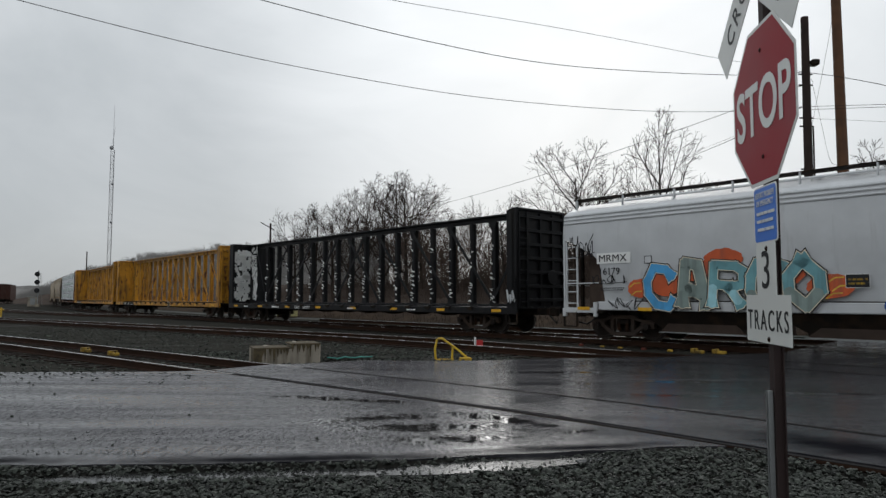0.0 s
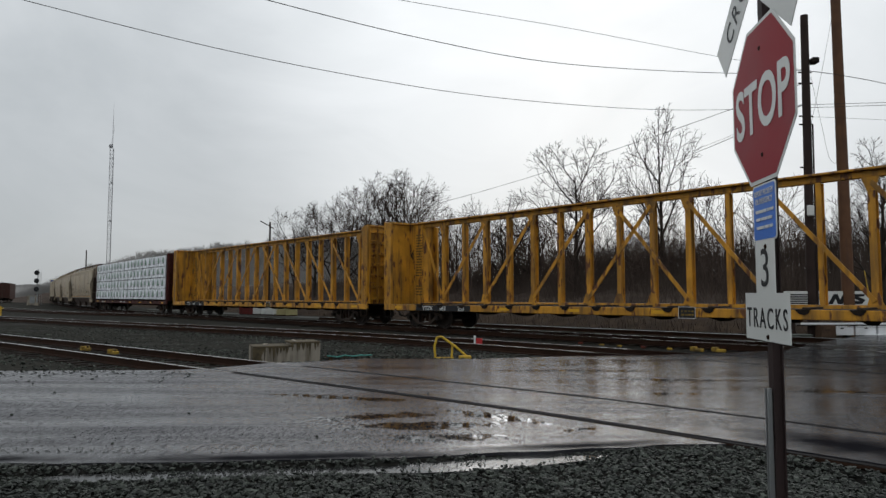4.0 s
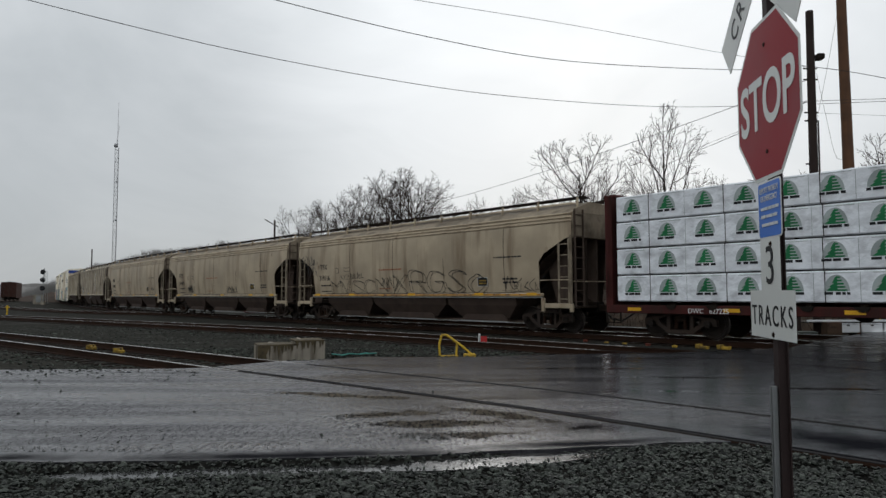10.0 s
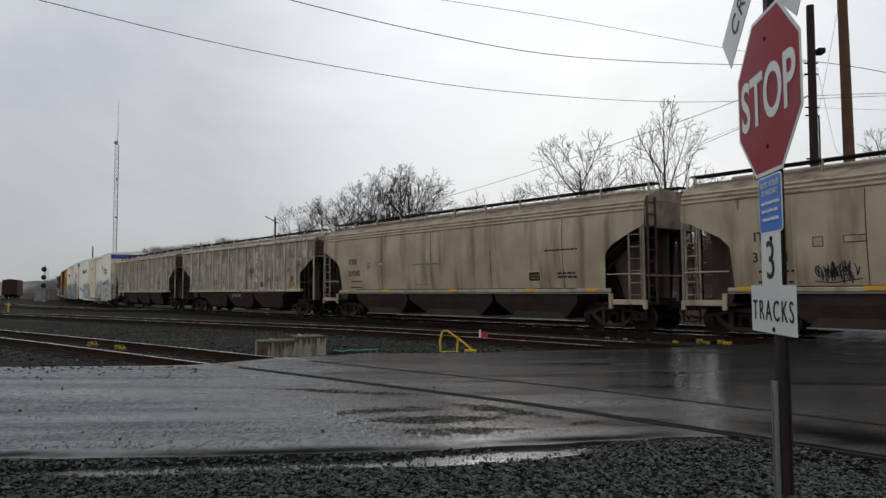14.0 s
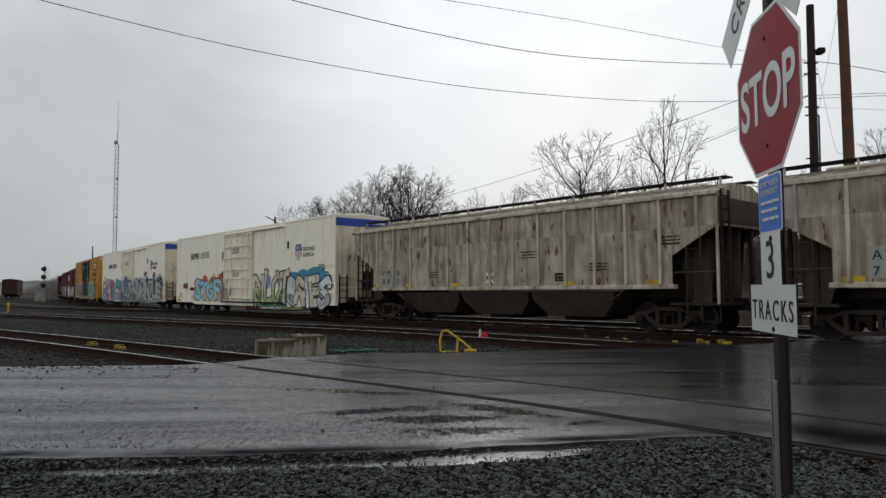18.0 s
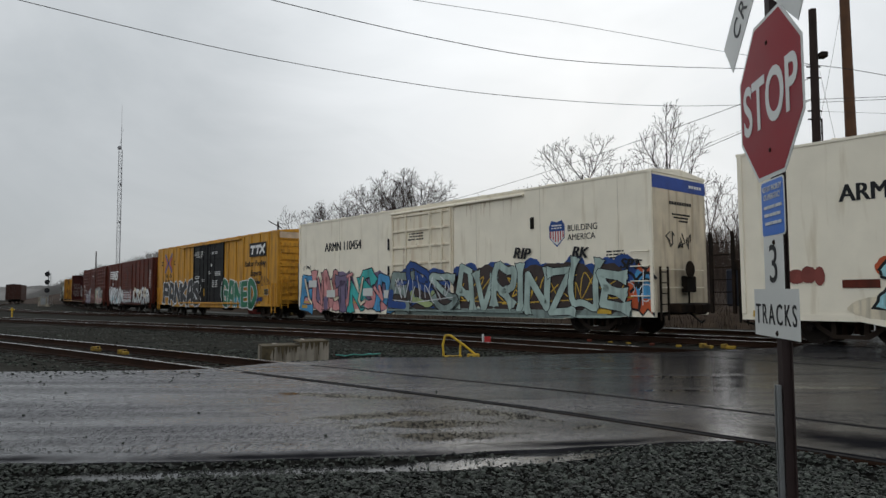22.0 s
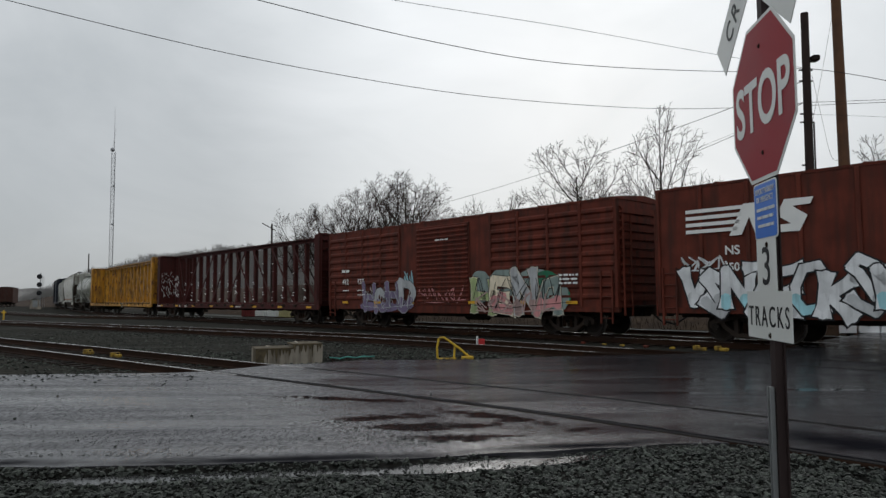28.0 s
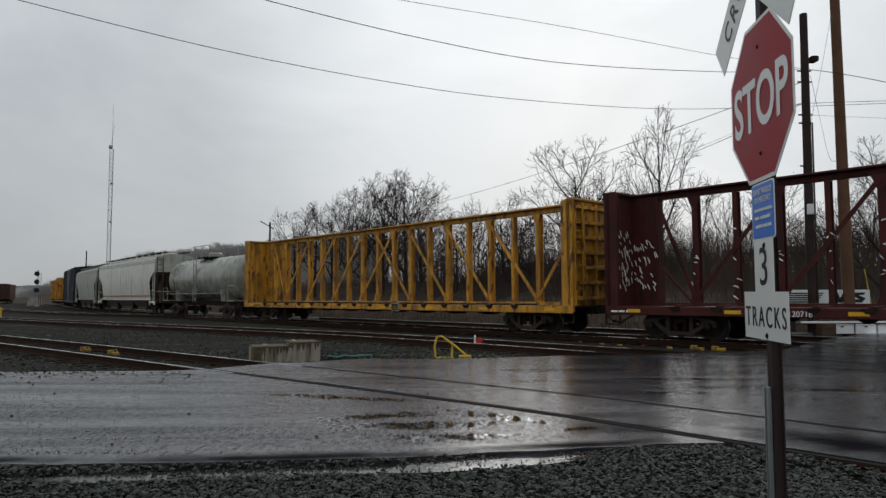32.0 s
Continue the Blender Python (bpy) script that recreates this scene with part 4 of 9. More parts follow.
# ---- trees ----
def grow(seed, height, spread=1.0, levels=4, trunk_r=0.19, counts=(9, 6, 5, 3), bare=0.30):
    """A bare tree: ascending limbs that fork and fork again; trunk and limbs in one mesh, twigs in another."""
    rnd = random.Random(seed)
    wood, twigs = G(), G()

    def limb(p, d, length, r, lev):
        n = (6, 6, 5, 4, 3)[lev]
        wob = (0.05, 0.10, 0.10, 0.09, 0.08)[lev]
        lift = (0.02, 0.07, 0.05, 0.03, 0.0)[lev]
        pts, dirs = [p], [d]
        for k in range(n):
            d = (d + Vector((rnd.uniform(-1, 1), rnd.uniform(-1, 1), rnd.uniform(-1, 1))) * wob + Vector((0, 0, lift))).normalized()
            p = p + d * length / n
            pts.append(p)
            dirs.append(d)
        tip = (0.035, 0.022, 0.015, 0.010, 0.0075)[lev]
        for k in range(n):
            a, b = max(tip, r * (1 - 0.8 * k / n)), max(tip, r * (1 - 0.8 * (k + 1) / n))
            (wood if lev < 2 else twigs).tube(pts[k], pts[k + 1], a, b, 7 if lev == 0 else 5 if lev < 2 else 3, False)
        if lev >= levels:
            return
        count = counts[lev]
        for i in range(count):
            start = bare if lev == 0 else 0.22
            u = start + (0.99 - start) * (i + rnd.random()) / count
            k = min(int(u * n), n - 1)
            q = pts[k].lerp(pts[k + 1], u * n - k)
            dd = dirs[k + 1]
            ang = i * 2.4 + rnd.uniform(-0.6, 0.6)
            side = dd.orthogonal().normalized()
            side = side * math.cos(ang) + dd.cross(side) * math.sin(ang)
            fork = radians(rnd.uniform(26, 50)) * (spread if lev == 0 else 1.0)
            nd = dd * math.cos(fork) + side * math.sin(fork)
            room = (0.60, 0.62, 0.66, 0.70)[lev] * (1.15 - 0.62 * u) * rnd.uniform(0.75, 1.1)
            limb(q, nd, length * room, r * (1 - 0.7 * u) * 0.6, lev + 1)

    limb(Vector((0, 0, -0.3)), Vector((0, 0, 1)), height * 0.84, trunk_r, 0)
    return wood, twigs


TREE_KINDS, WOOD_KINDS = [], []
for sd, hh, sp in ((11, 10, 1.25), (12, 10, 1.4), (13, 10, 0.95), (14, 10, 1.5), (15, 10, 1.15)):
    w, tw = grow(sd, hh, sp)
    TREE_KINDS.append((w.mesh("trunk", M_BARK), tw.mesh("crown", M_TWIG), tw, w))
    WOOD_KINDS.append(grow(sd + 40, hh, sp * 0.8, 3, 0.10, (9, 6, 4), 0.25))


def tree(kind, x, y, height, turn, label="bare leafless winter tree with fine twigs", z=-0.3, slim=1.0):
    root = thing("tree", label, "tree", "bare trees", at=pose(x, y, z, 0, 0, turn))
    k = height / 10.0
    for nm, me in (("trunk", TREE_KINDS[kind][0]), ("crown", TREE_KINDS[kind][1])):
        ob = new(nm, me)
        ob.parent = root
        ob.scale = (k * slim, k * slim, k)
    return root


tree(2, 19.4, 60, 17.3, 20, slim=0.78)


for kind, x, y, hh, turn in ((0, 12.2, 62, 15.4, 80), (3, 14.3, 66, 13.6, 140), (1, 6.0, 66, 11.2, 10),
                             (3, -4.3, 78, 16.2, 200), (2, -5.6, 84, 16.2, 45), (1, -9.5, 82, 14.6, 120), (4, -11.8, 84, 14.6, 20), (0, -7.0, 80, 15.0, 300),
                             (3, -14.0, 86, 14.0, 240), (0, -16.5, 88, 13.2, 160), (1, -19.5, 90, 12.8, 70), (1, -2.5, 82, 15.0, 330),
                             (1, 24.8, 56, 8.0, 15), (0, 28.5, 50, 8.0, 210), (2, 34.0, 54, 10.5, 100), (3, 22.0, 60, 7.5, 270),
                             (4, 31.5, 46, 7.0, 33), (2, 18.7, 29.0, 7.9, 60), (1, 1.5, 72, 10.5, 77), (3, 10, 70, 11, 190)):
    tree(kind, x, y, hh, turn)


def woods(name, label, mat, spots, seed, density=1.0):
    """A wood in one object: many small copies of bare trees."""
    rnd = random.Random(seed)
    V, F, off = [], [], 0
    for x, y, hh in spots:
        for src in (WOOD_KINDS[rnd.randrange(5)],):
            for gsrc in src:
                a = np.array(gsrc.v)
                t = rnd.uniform(0, 6.283)
                c, s = math.cos(t), math.sin(t)
                k = hh / 10.0
                b = np.stack([(a[:, 0] * c - a[:, 1] * s) * k + x, (a[:, 0] * s + a[:, 1] * c) * k + y, a[:, 2] * k - 0.3], 1)
                V.append(b)
                F += [tuple(i + off for i in q) for q in gsrc.f]
                off += len(a)
    me = bpy.data.meshes.new(name)
    me.from_pydata(np.concatenate(V).tolist(), [], F)
    me.materials.append(mat)
    return tagged(new(name, me), label, "woods", kind="stuff")


rw = random.Random(5)
spots = []
for i in range(230):
    s = rw.uniform(-62, 75)
    d = rw.uniform(46, 62)
    p = NORMAL * d + Vector((-math.sin(THETA), math.cos(THETA), 0)) * s
    spots.append((p.x, p.y, rw.uniform(2.6, 4.6) if s < 19 else rw.uniform(5, 8) if s < 23 else rw.uniform(6, 11.5)))
woods("woods", "tangled leafless winter woods behind the tracks", M_REDTWIG, spots, 8)

# brush in front of the woods and the bank under them
along = Vector((-math.sin(THETA), math.cos(THETA), 0))
bank = G()
rb = random.Random(9)
cols = 120
for i in range(cols):
    s = -110 + i * 3.0
    for d, z in ((36, -0.3), (44, 0.5 + rb.uniform(0, 0.4)), (52, 1.9 + rb.uniform(-0.5, 0.5)), (60, 3.2 + rb.uniform(-0.6, 0.6)), (75, 3.6), (95, -0.3)):
        p = NORMAL * d + along * s
        bank.v.append((p.x, p.y, z))
for i in range(cols - 1):
    for j in range(5):
        a = i * 6 + j
        bank.f.append((a, a + 1, a + 7, a + 6))
tagged(new("bank", bank.mesh("bank", M_BRUSH, True)), "low brown earth bank under the winter woods", "bank", kind="structure")

brush = G()
for i in range(34000):
    s, d = rb.uniform(-70, 95), rb.uniform(40, 60)
    p = NORMAL * d + along * s
    z = max(-0.3, (d - 44) * 0.20)
    hgt = rb.uniform(0.8, 2.8)
    q = p + Vector((rb.uniform(-0.5, 0.5), rb.uniform(-0.5, 0.5), 0)) * hgt
    w = along * rb.uniform(0.012, 0.03)
    brush.add([(p.x - w.x, p.y - w.y, z - 0.2), (p.x + w.x, p.y + w.y, z - 0.2), (q.x, q.y, z + hgt)], [(0, 1, 2)])
for i in range(44000):
    s, d = rb.uniform(-75, 60), rb.uniform(48, 72)
    p = NORMAL * d + along * s
    z = max(-0.3, (d - 44) * 0.20)
    hgt = rb.uniform(1.5, 4.0) + 2.0 * noise.noise(Vector((s * 0.09, d * 0.1, 3)))
    q = p + Vector((rb.uniform(-0.25, 0.25), rb.uniform(-0.25, 0.25), 0)) * hgt
    w = along * rb.uniform(0.010, 0.024)
    brush.add([(p.x - w.x, p.y - w.y, z - 0.2), (p.x + w.x, p.y + w.y, z - 0.2), (q.x, q.y, z + hgt)], [(0, 1, 2)])
bm_me = bpy.data.meshes.new("brush")
bm_me.from_pydata(brush.v, [], brush.f)
bm_me.materials.append(M_BRUSH)
tagged(new("brush", bm_me), "dense brown leafless brush and saplings", "brush", kind="stuff")

# wooded ridge far off, its haze painted in as pale grey


def ridge_line(name, label, y, x0, x1, n, heights, seed):
    rnd = random.Random(seed)
    g = G()
    for i in range(n):
        x = x0 + (x1 - x0) * i / (n - 1)
        u = i / (n - 1) * (len(heights) - 1)
        k = min(int(u), len(heights) - 2)
        hh = heights[k] + (heights[k + 1] - heights[k]) * (u - k)
        hh *= 1 + 0.05 * math.sin(i * 0.9 + seed) + 0.04 * math.sin(i * 0.37) + rnd.uniform(-0.025, 0.025)
        g.v += [(x, y, -0.5), (x + rnd.uniform(-0.3, 0.3), y + 6, hh)]
    for i in range(n - 1):
        g.f.append((2 * i, 2 * i + 2, 2 * i + 3, 2 * i + 1))
    return tagged(new(name, g.mesh(name, M_HAZEWOOD)), label, "woods", kind="stuff")


ridge_line("far_woods", "wooded ridge on the horizon, painted haze grey", 420, -330, -150, 120, (3, 6, 8, 10, 14), 1)
ridge_line("far_woods", "distant tree line along the horizon, painted haze grey", 900, -900, 1200, 240, (14, 18, 16, 20), 3)
# the hillside behind the curve: bare crowns packed together, haze in their colour
hill = G()
rh = random.Random(31)
HILL = (3, 11, 17, 19.5, 21, 22.5, 23)
for i in range(30000):
    x = rh.uniform(-140, -20)
    u = (x + 140) / 120 * 6
    k = min(int(u), 5)
    top = (HILL[k] + (HILL[k + 1] - HILL[k]) * (u - k)) * (0.93 + 0.10 * noise.noise(Vector((x * 0.22, 0, 5))) + 0.06 * noise.noise(Vector((x * 0.9, 0, 8))))
    yy = rh.uniform(222, 246)
    zt = top * (1 - rh.random() ** 2.2 * 0.95)
    hgt = rh.uniform(0.8, 2.6)
    w = rh.uniform(0.05, 0.16)
    hill.add([(x - w, yy, zt - hgt), (x + w, yy, zt - hgt), (x + rh.uniform(-1.7, 1.7), yy, zt)], [(0, 1, 2)])
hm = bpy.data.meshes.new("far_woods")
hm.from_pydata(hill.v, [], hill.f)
hm.materials.append(M_HAZEWOOD)
tagged(new("far_woods", hm), "winter woods on the hillside behind the train, painted haze grey", "woods", kind="stuff")
ridge_line("far_woods", "hillside under the winter woods, painted haze grey", 250, -140, -20, 60, (2, 8, 13, 15, 16.5, 18, 19), 2)


# ---- radio mast ----
def mast():
    root = thing("radio_mast", "tall thin lattice radio mast with red and white steel", "mast", at=pose(-171.5, 350, 0))
    w, top = 1.1, 78.0
    feet = [(w * math.cos(radians(a)), w * math.sin(radians(a))) for a in (90, 210, 330)]
    for x, y in feet:
        part("leg", G().tube((x, y, -0.5), (x, y, top), 0.14, n=5), M_GALVTOWER, root)
    g = G()
    z, k = 0.0, 0
    while z < top - 2.2:
        for i in range(3):
            a, b = feet[i], feet[(i + 1) % 3]
            g.tube((*a, z), (*b, z + 2.2), 0.06, n=3, cap=False)
            g.tube((*a, z + 2.2), (*b, z + 2.2), 0.06, n=3, cap=False)
        z += 2.2
    part("lattice", g, M_GALVTOWER, root)
    part("antenna", G().tube((0, 0, top), (0, 0, top + 14), 0.16, 0.1, 5).tube((-0.8, 0, top + 2), (0.9, 0, top + 12), 0.05, n=4), M_GALVTOWER, root)
    part("antenna", G().tube((0, 0, top + 14), (0, 0, 102), 0.08, 0.05, 5), M_GALVTOWER, root)
    part("dish", G().lathe([(0.1, -0.2), (1.1, 0.3), (1.15, 0.5), (0.2, 0.4)], 10).mesh("dish", M_GALVTOWER), None, root).location = (-0.4, -1.3, 79)
    for z in (60, 40):
        part("dish", G().lathe([(0.1, -0.2), (0.6, 0.2), (0.2, 0.3)], 8).mesh("dish", M_GALVTOWER), None, root).location = (0.6, -1.3, z)
    return root


mast()


# ---- signal beside the curve ----
def signal_mast():
    root = thing("railway_signal", "three-headed railway signal with black round targets on a mast", "signal", at=pose(-68.2, 115, 0, 0, 0, 8))
    part("mast", G().tube((0, 0, -0.4), (0, 0, 5.9), 0.09, n=8), M_GALV, root)
    part("base", G().box(-0.3, 0.3, -0.3, 0.3, -0.4, 0.3, 0.03), M_CONC, root)
    for z in (5.3, 3.95, 2.55):
        head = part("signal_head", G().lathe([(0.42, -0.06), (0.42, 0.0), (0.2, 0.3), (0.1, 0.32)], 16), M_BLACKINK, root, "black round signal head")
        head.location = (-0.12, -0.15, z)
        hood = part("hood", G().lathe([(0.15, -0.35), (0.16, -0.06), (0.1, -0.05)], 10), M_BLACKINK, head)
    part("ladder", G().beam((0.3, 0.2, 0), (0.25, 0.1, 5.5), 0.04, 0.04).beam((0.6, 0.2, 0), (0.45, 0.1, 5.5), 0.04, 0.04), M_GALV, root)
    return root


signal_mast()
shed = thing("relay_cabinet", "pale signal relay cabinet beside the track", "cabinet", at=pose(-73.2, 122, 0, 0, 0, 30))
part("body", G().box(-0.8, 0.8, -0.6, 0.6, -0.3, 1.5, 0.04), M_CONC, shed)
part("roof", G().box(-0.9, 0.9, -0.7, 0.7, 1.5, 1.6, 0.03), M_GALV, shed)
part("door", G().box(-0.4, 0.4, -0.63, -0.6, 0.1, 1.35), M_GALV, shed)

# far pole with a crossarm
fp = pole("utility_pole", -22.87, 90, 11.2, 0.16, 0.12, M_DARKPOLE, "distant dark utility pole with a crossarm")
part("crossarm", G().beam((-1.3, 0, 11.3), (0.5, 0, 10.3), 0.12, 0.12), M_DARKPOLE, fp)
pole("utility_pole", -78.5, 150, 11.5, 0.16, 0.12, M_DARKPOLE, "distant thin dark utility pole")


# ---- trackside things ----
def concrete_block():
    root = thing("concrete_block", "stained broken concrete block on the ballast", "block", at=pose(-4.16, 15.75, -0.26, 0, 0, 22.5))
    rnd = random.Random(4)
    g = G()
    nx = 9
    tops = [(0.43 if i < 6 else 0.51) + rnd.uniform(-0.02, 0.01) for i in range(nx + 1)]
    for i in range(nx + 1):
        x = -0.18 + 1.54 * i / nx
        g.v += [(x, 0, 0), (x, -0.03 + rnd.uniform(-0.01, 0.01), tops[i]), (x, 0.75, tops[i] + rnd.uniform(-0.02, 0.05)), (x, 0.78, 0)]
    for i in range(nx):
        for j in range(4):
            a, b = i * 4 + j, i * 4 + (j + 1) % 4
            g.f.append((a, b, b + 4, a + 4))
    g.f += [(3, 2, 1, 0), tuple(nx * 4 + k for k in range(4))]
    part("block", g, M_CONC, root)
    for k in range(15):
        x = 0.08 + 1.24 * k / 14 + rnd.uniform(-0.03, 0.03)
        w, l, top = rnd.uniform(0.018, 0.055), rnd.uniform(0.10, 0.36), 0.43 if x < 0.68 else 0.51
        part("drip_stain", G().prism([(x - w, top), (x + w, top), (x + w * 0.5, top - l * 0.6), (x, top - l)], -0.045, -0.010, "y"), M_CONCDARK, root)
    part("stained_corner", G().prism([(-0.184, 0.0), (0.04, 0.0), (0.0, 0.20), (0.08, 0.42), (-0.184, 0.42)], -0.047, 0.4, "y"), M_CONCDARK, root, "dark brown corner")
    part("top_crust", G().box(-0.18, 0.74, -0.045, 0.77, 0.415, 0.455, 0.012), M_CONCDARK, root, "dark crust on the top edge")
    part("top_crust", G().box(0.66, 1.36, -0.045, 0.77, 0.495, 0.535, 0.012), M_CONCDARK, root, "dark crust on the top edge")
    return root


concrete_block()


def derail_frame():
    """A yellow bent-tube frame lying beside the track."""
    root = thing("yellow_frame", "bent yellow steel tube frame lying at the road edge", "frame", at=pose(0.22, 16.9, -0.02, 0, 0, 4))
    pts = [(-0.40, -0.16), (-0.42, 0.12), (-0.36, 0.35), (-0.24, 0.36), (0.12, 0.10), (0.40, -0.14)]
    for i in range(len(pts) - 1):
        part("tube", G().tube((pts[i][0], 0, pts[i][1]), (pts[i + 1][0], 0, pts[i + 1][1]), 0.028, n=8), M_HAZARD, root)
    part("tube", G().tube((-0.40, 0, -0.16), (0.05, 0, -0.16), 0.026, n=8), M_HAZARD, root)
    part("tube", G().tube((0.0, 0, -0.16), (0.02, 0, 0.16), 0.026, n=8), M_HAZARD, root)
    part("foot", G().box(0.18, 0.48, -0.07, 0.07, -0.2, -0.1, 0.02), M_HAZARD, root, "flat yellow end plate")
    return root


derail_frame()
sw = thing("switch_target", "small red and white switch target on a low stand", "switch target", at=pose(0.98, 19.7, 0))
part("stand", G().tube((-0.05, 0, -0.3), (-0.05, 0, 0.16), 0.025, n=6), M_GALV, sw)
part("red_blade", G().box(-0.02, 0.16, -0.015, 0.015, -0.08, 0.13), M_RED, sw, "red blade")
part("white_blade", G().box(-0.085, -0.03, -0.02, 0.02, -0.16, 0.2), M_WHITE, sw, "white blade")
part("base", G().box(-0.3, 0.2, -0.15, 0.15, -0.3, -0.2, 0.02), M_UNDER, sw)


rs_mark = random.Random(12)


def pads(name, spots_, label):
    for x, y, rz in spots_:
        root = thing(name, label, "rail clamp", "yellow clamps", at=pose(x, y, 0.08, 0, 0, rz))
        part("body", G().box(-0.17, 0.17, -0.06, 0.06, -0.17, -0.09, 0.015), M_OLDYEL, root)
        part("lug", G().box(-0.15, -0.05, -0.11, 0.11, -0.16, -0.05, 0.012), M_OLDYEL, root)
        part("bolt", G().tube((0.06, 0, -0.11), (0.06, 0, -0.05), 0.025, n=7), M_RAIL, root)


pads("rail_clamp", ((6.57, 17.72, -48), (7.03, 17.48, -48), (-9.38, 18.1, -40), (-8.13, 17.0, -40)), "yellow painted clamp on the rail")

for k in range(5):
    u = k / 4
    rx_, ry_ = 4.2 + 1.9 * u + rs_mark.uniform(-0.08, 0.08), 20.85 - 2.3 * u
    mkp = thing("rail_anchor", "small rail anchor with worn yellow paint", "rail anchor", "rail anchors", at=pose(rx_, ry_, -0.02, 0, 0, -48))
    part("body", G().box(-0.07, 0.07, -0.04, 0.04, -0.10, rs_mark.uniform(-0.06, -0.02), 0.015), M_OLDYEL if k % 3 else M_OXIDE, mkp)


board = thing("sign_board", "low white company sign board with black emblem on posts", "sign board", at=pose(13.72, 24.0, 0, 0, 0, 0))
part("panel", G().box(-1.73, 1.28, -0.03, 0.03, 0.84, 1.50, 0.01), M_SIGNWHITE, board)
for x in (-1.4, 1.1):
    part("post", G().box(x - 0.05, x + 0.05, 0.03, 0.13, -0.3, 1.4), M_DARKPOLE, board)
for i in range(5):
    part("stripe", G().prism([(-1.6, 1.40 - i * 0.075), (-0.35 - i * 0.05, 1.40 - i * 0.075), (-0.38 - i * 0.05, 1.355 - i * 0.075), (-1.6, 1.355 - i * 0.075)], -0.036, -0.03, "y"), M_BLACKINK, board)
part("emblem", G().prism([(-0.2, 1.05), (0.0, 1.40), (0.15, 1.40), (0.22, 1.2), (0.34, 1.40), (0.5, 1.40), (0.3, 1.05), (0.14, 1.05), (0.06, 1.24), (-0.04, 1.05)], -0.036, -0.03, "y"), M_BLACKINK, board)
part("emblem", G().prism([(0.5, 1.05), (0.62, 1.16), (0.9, 1.16), (0.62, 1.3), (0.72, 1.40), (1.12, 1.40), (1.05, 1.32), (0.86, 1.31), (1.12, 1.2), (0.98, 1.05)], -0.036, -0.03, "y"), M_BLACKINK, board)
bars(board, M_BLACKINK, -1.1, -0.03, 0.9, 2.1, 0.1, 1, 7)


van = thing("service_truck", "white service truck with side lockers parked beyond the tracks", "truck", at=pose(13.4, 23.75, -0.2))
part("frame", G().box(0.0, 4.6, 0.3, 0.5, 0.12, 0.24).box(0.0, 4.6, 1.2, 1.4, 0.12, 0.24), M_UNDER, van)
part("bed_floor", G().box(-0.95, 4.7, 0.0, 1.7, 0.50, 0.53), M_UNDER, van)
part("bed_rail", G().box(-0.98, 4.7, -0.05, 0.02, 0.54, 0.61, 0.01), M_TRUCKWHITE, van, "white rail along the bed")
for x0, x1 in ((0.03, 0.84), (0.90, 1.62), (1.68, 2.6), (2.66, 3.7)):
    lk = part("locker", G().box(x0, x1, -0.02, 0.5, 0.17, 0.50, 0.015), M_TRUCKWHITE, van, "white side locker")
    part("latch", G().box((x0 + x1) / 2 - 0.05, (x0 + x1) / 2 + 0.05, -0.04, -0.02, 0.40, 0.44), M_UNDER, lk)
    part("hinge_line", G().box(x0 + 0.02, x1 - 0.02, -0.026, -0.02, 0.455, 0.462), M_UNDER, lk)
box_ = part("tool_box", G().box(1.22, 2.1, -0.25, 0.25, -0.08, 0.20, 0.015), M_TRUCKWHITE, van, "white under-bed tool box")
part("handle", G().box(1.55, 1.63, -0.27, -0.25, 0.02, 0.12), M_UNDER, box_)
for x in (0.88, 3.6):
    wh = part("wheel", G().lathe([(0.10, -0.10), (0.20, -0.09), (0.24, -0.10), (0.24, 0.10), (0.10, 0.10)], 18), M_TYRE, van)
    wh.location = (x, 0.16, 0.13)
    part("rim", G().lathe([(0.02, -0.085), (0.12, -0.10), (0.14, -0.08), (0.02, -0.07)], 14), M_GALV, wh)
part("rear_hook", G().tube((0.80, -0.18, -0.05), (0.96, -0.18, 0.0), 0.05, n=8), M_GALV, van, "bright steel hook")
crate = thing("crate", "brown wooden crate beside the service truck", "crate", at=pose(12.90, 23.35, -0.2))
for k in range(4):
    part("plank", G().box(0.0, 0.5, -0.012, 0.0, 0.02 + 0.13 * k, 0.14 + 0.13 * k, 0.004), M_CRATE, crate)
part("body", G().box(0.0, 0.5, 0.0, 0.40, 0.0, 0.54, 0.006), M_CRATE, crate)
chest = thing("utility_box", "low grey-green utility box on the ground beyond the tracks", "utility box", at=pose(11.9, 23.3, -0.2))
part("body", G().box(0.0, 0.66, 0.0, 0.5, 0.0, 0.19, 0.015), M_GREENBOX, chest)
part("lid", G().box(-0.02, 0.68, -0.02, 0.52, 0.19, 0.225, 0.01), M_GREENBOX, chest)
rod = thing("marker_rod", "thin yellow marker rod leaning beside the sign board", "marker rod", at=pose(15.35, 24.6, -0.3))
part("rod", G().tube((0.25, 0, 0.0), (-0.12, 0, 2.55), 0.018, n=6), M_HAZARD, rod)
# pale gravel service road behind the train
back = thing("spare_rail", "old rail laid on the ground beyond the tracks", "rail")
part("rail", sweep(offset_line([on_line(q) for q in range(-30, 40, 2)], -4.05), RAIL_WEB), M_RAIL, back)
part("rail_head", sweep(offset_line([on_line(q) for q in range(-30, 40, 2)], -4.05), RAIL_HEAD), M_GALV, back, "pale wet rail head")
svc = strip_between([on_line(s) for s in range(-60, 90, 3)], -5.6, -7.4, 0, 50)
slab("service_road", svc, -0.18, 0.2, M_SVC, "grey gravel service road beyond the tracks", "road")

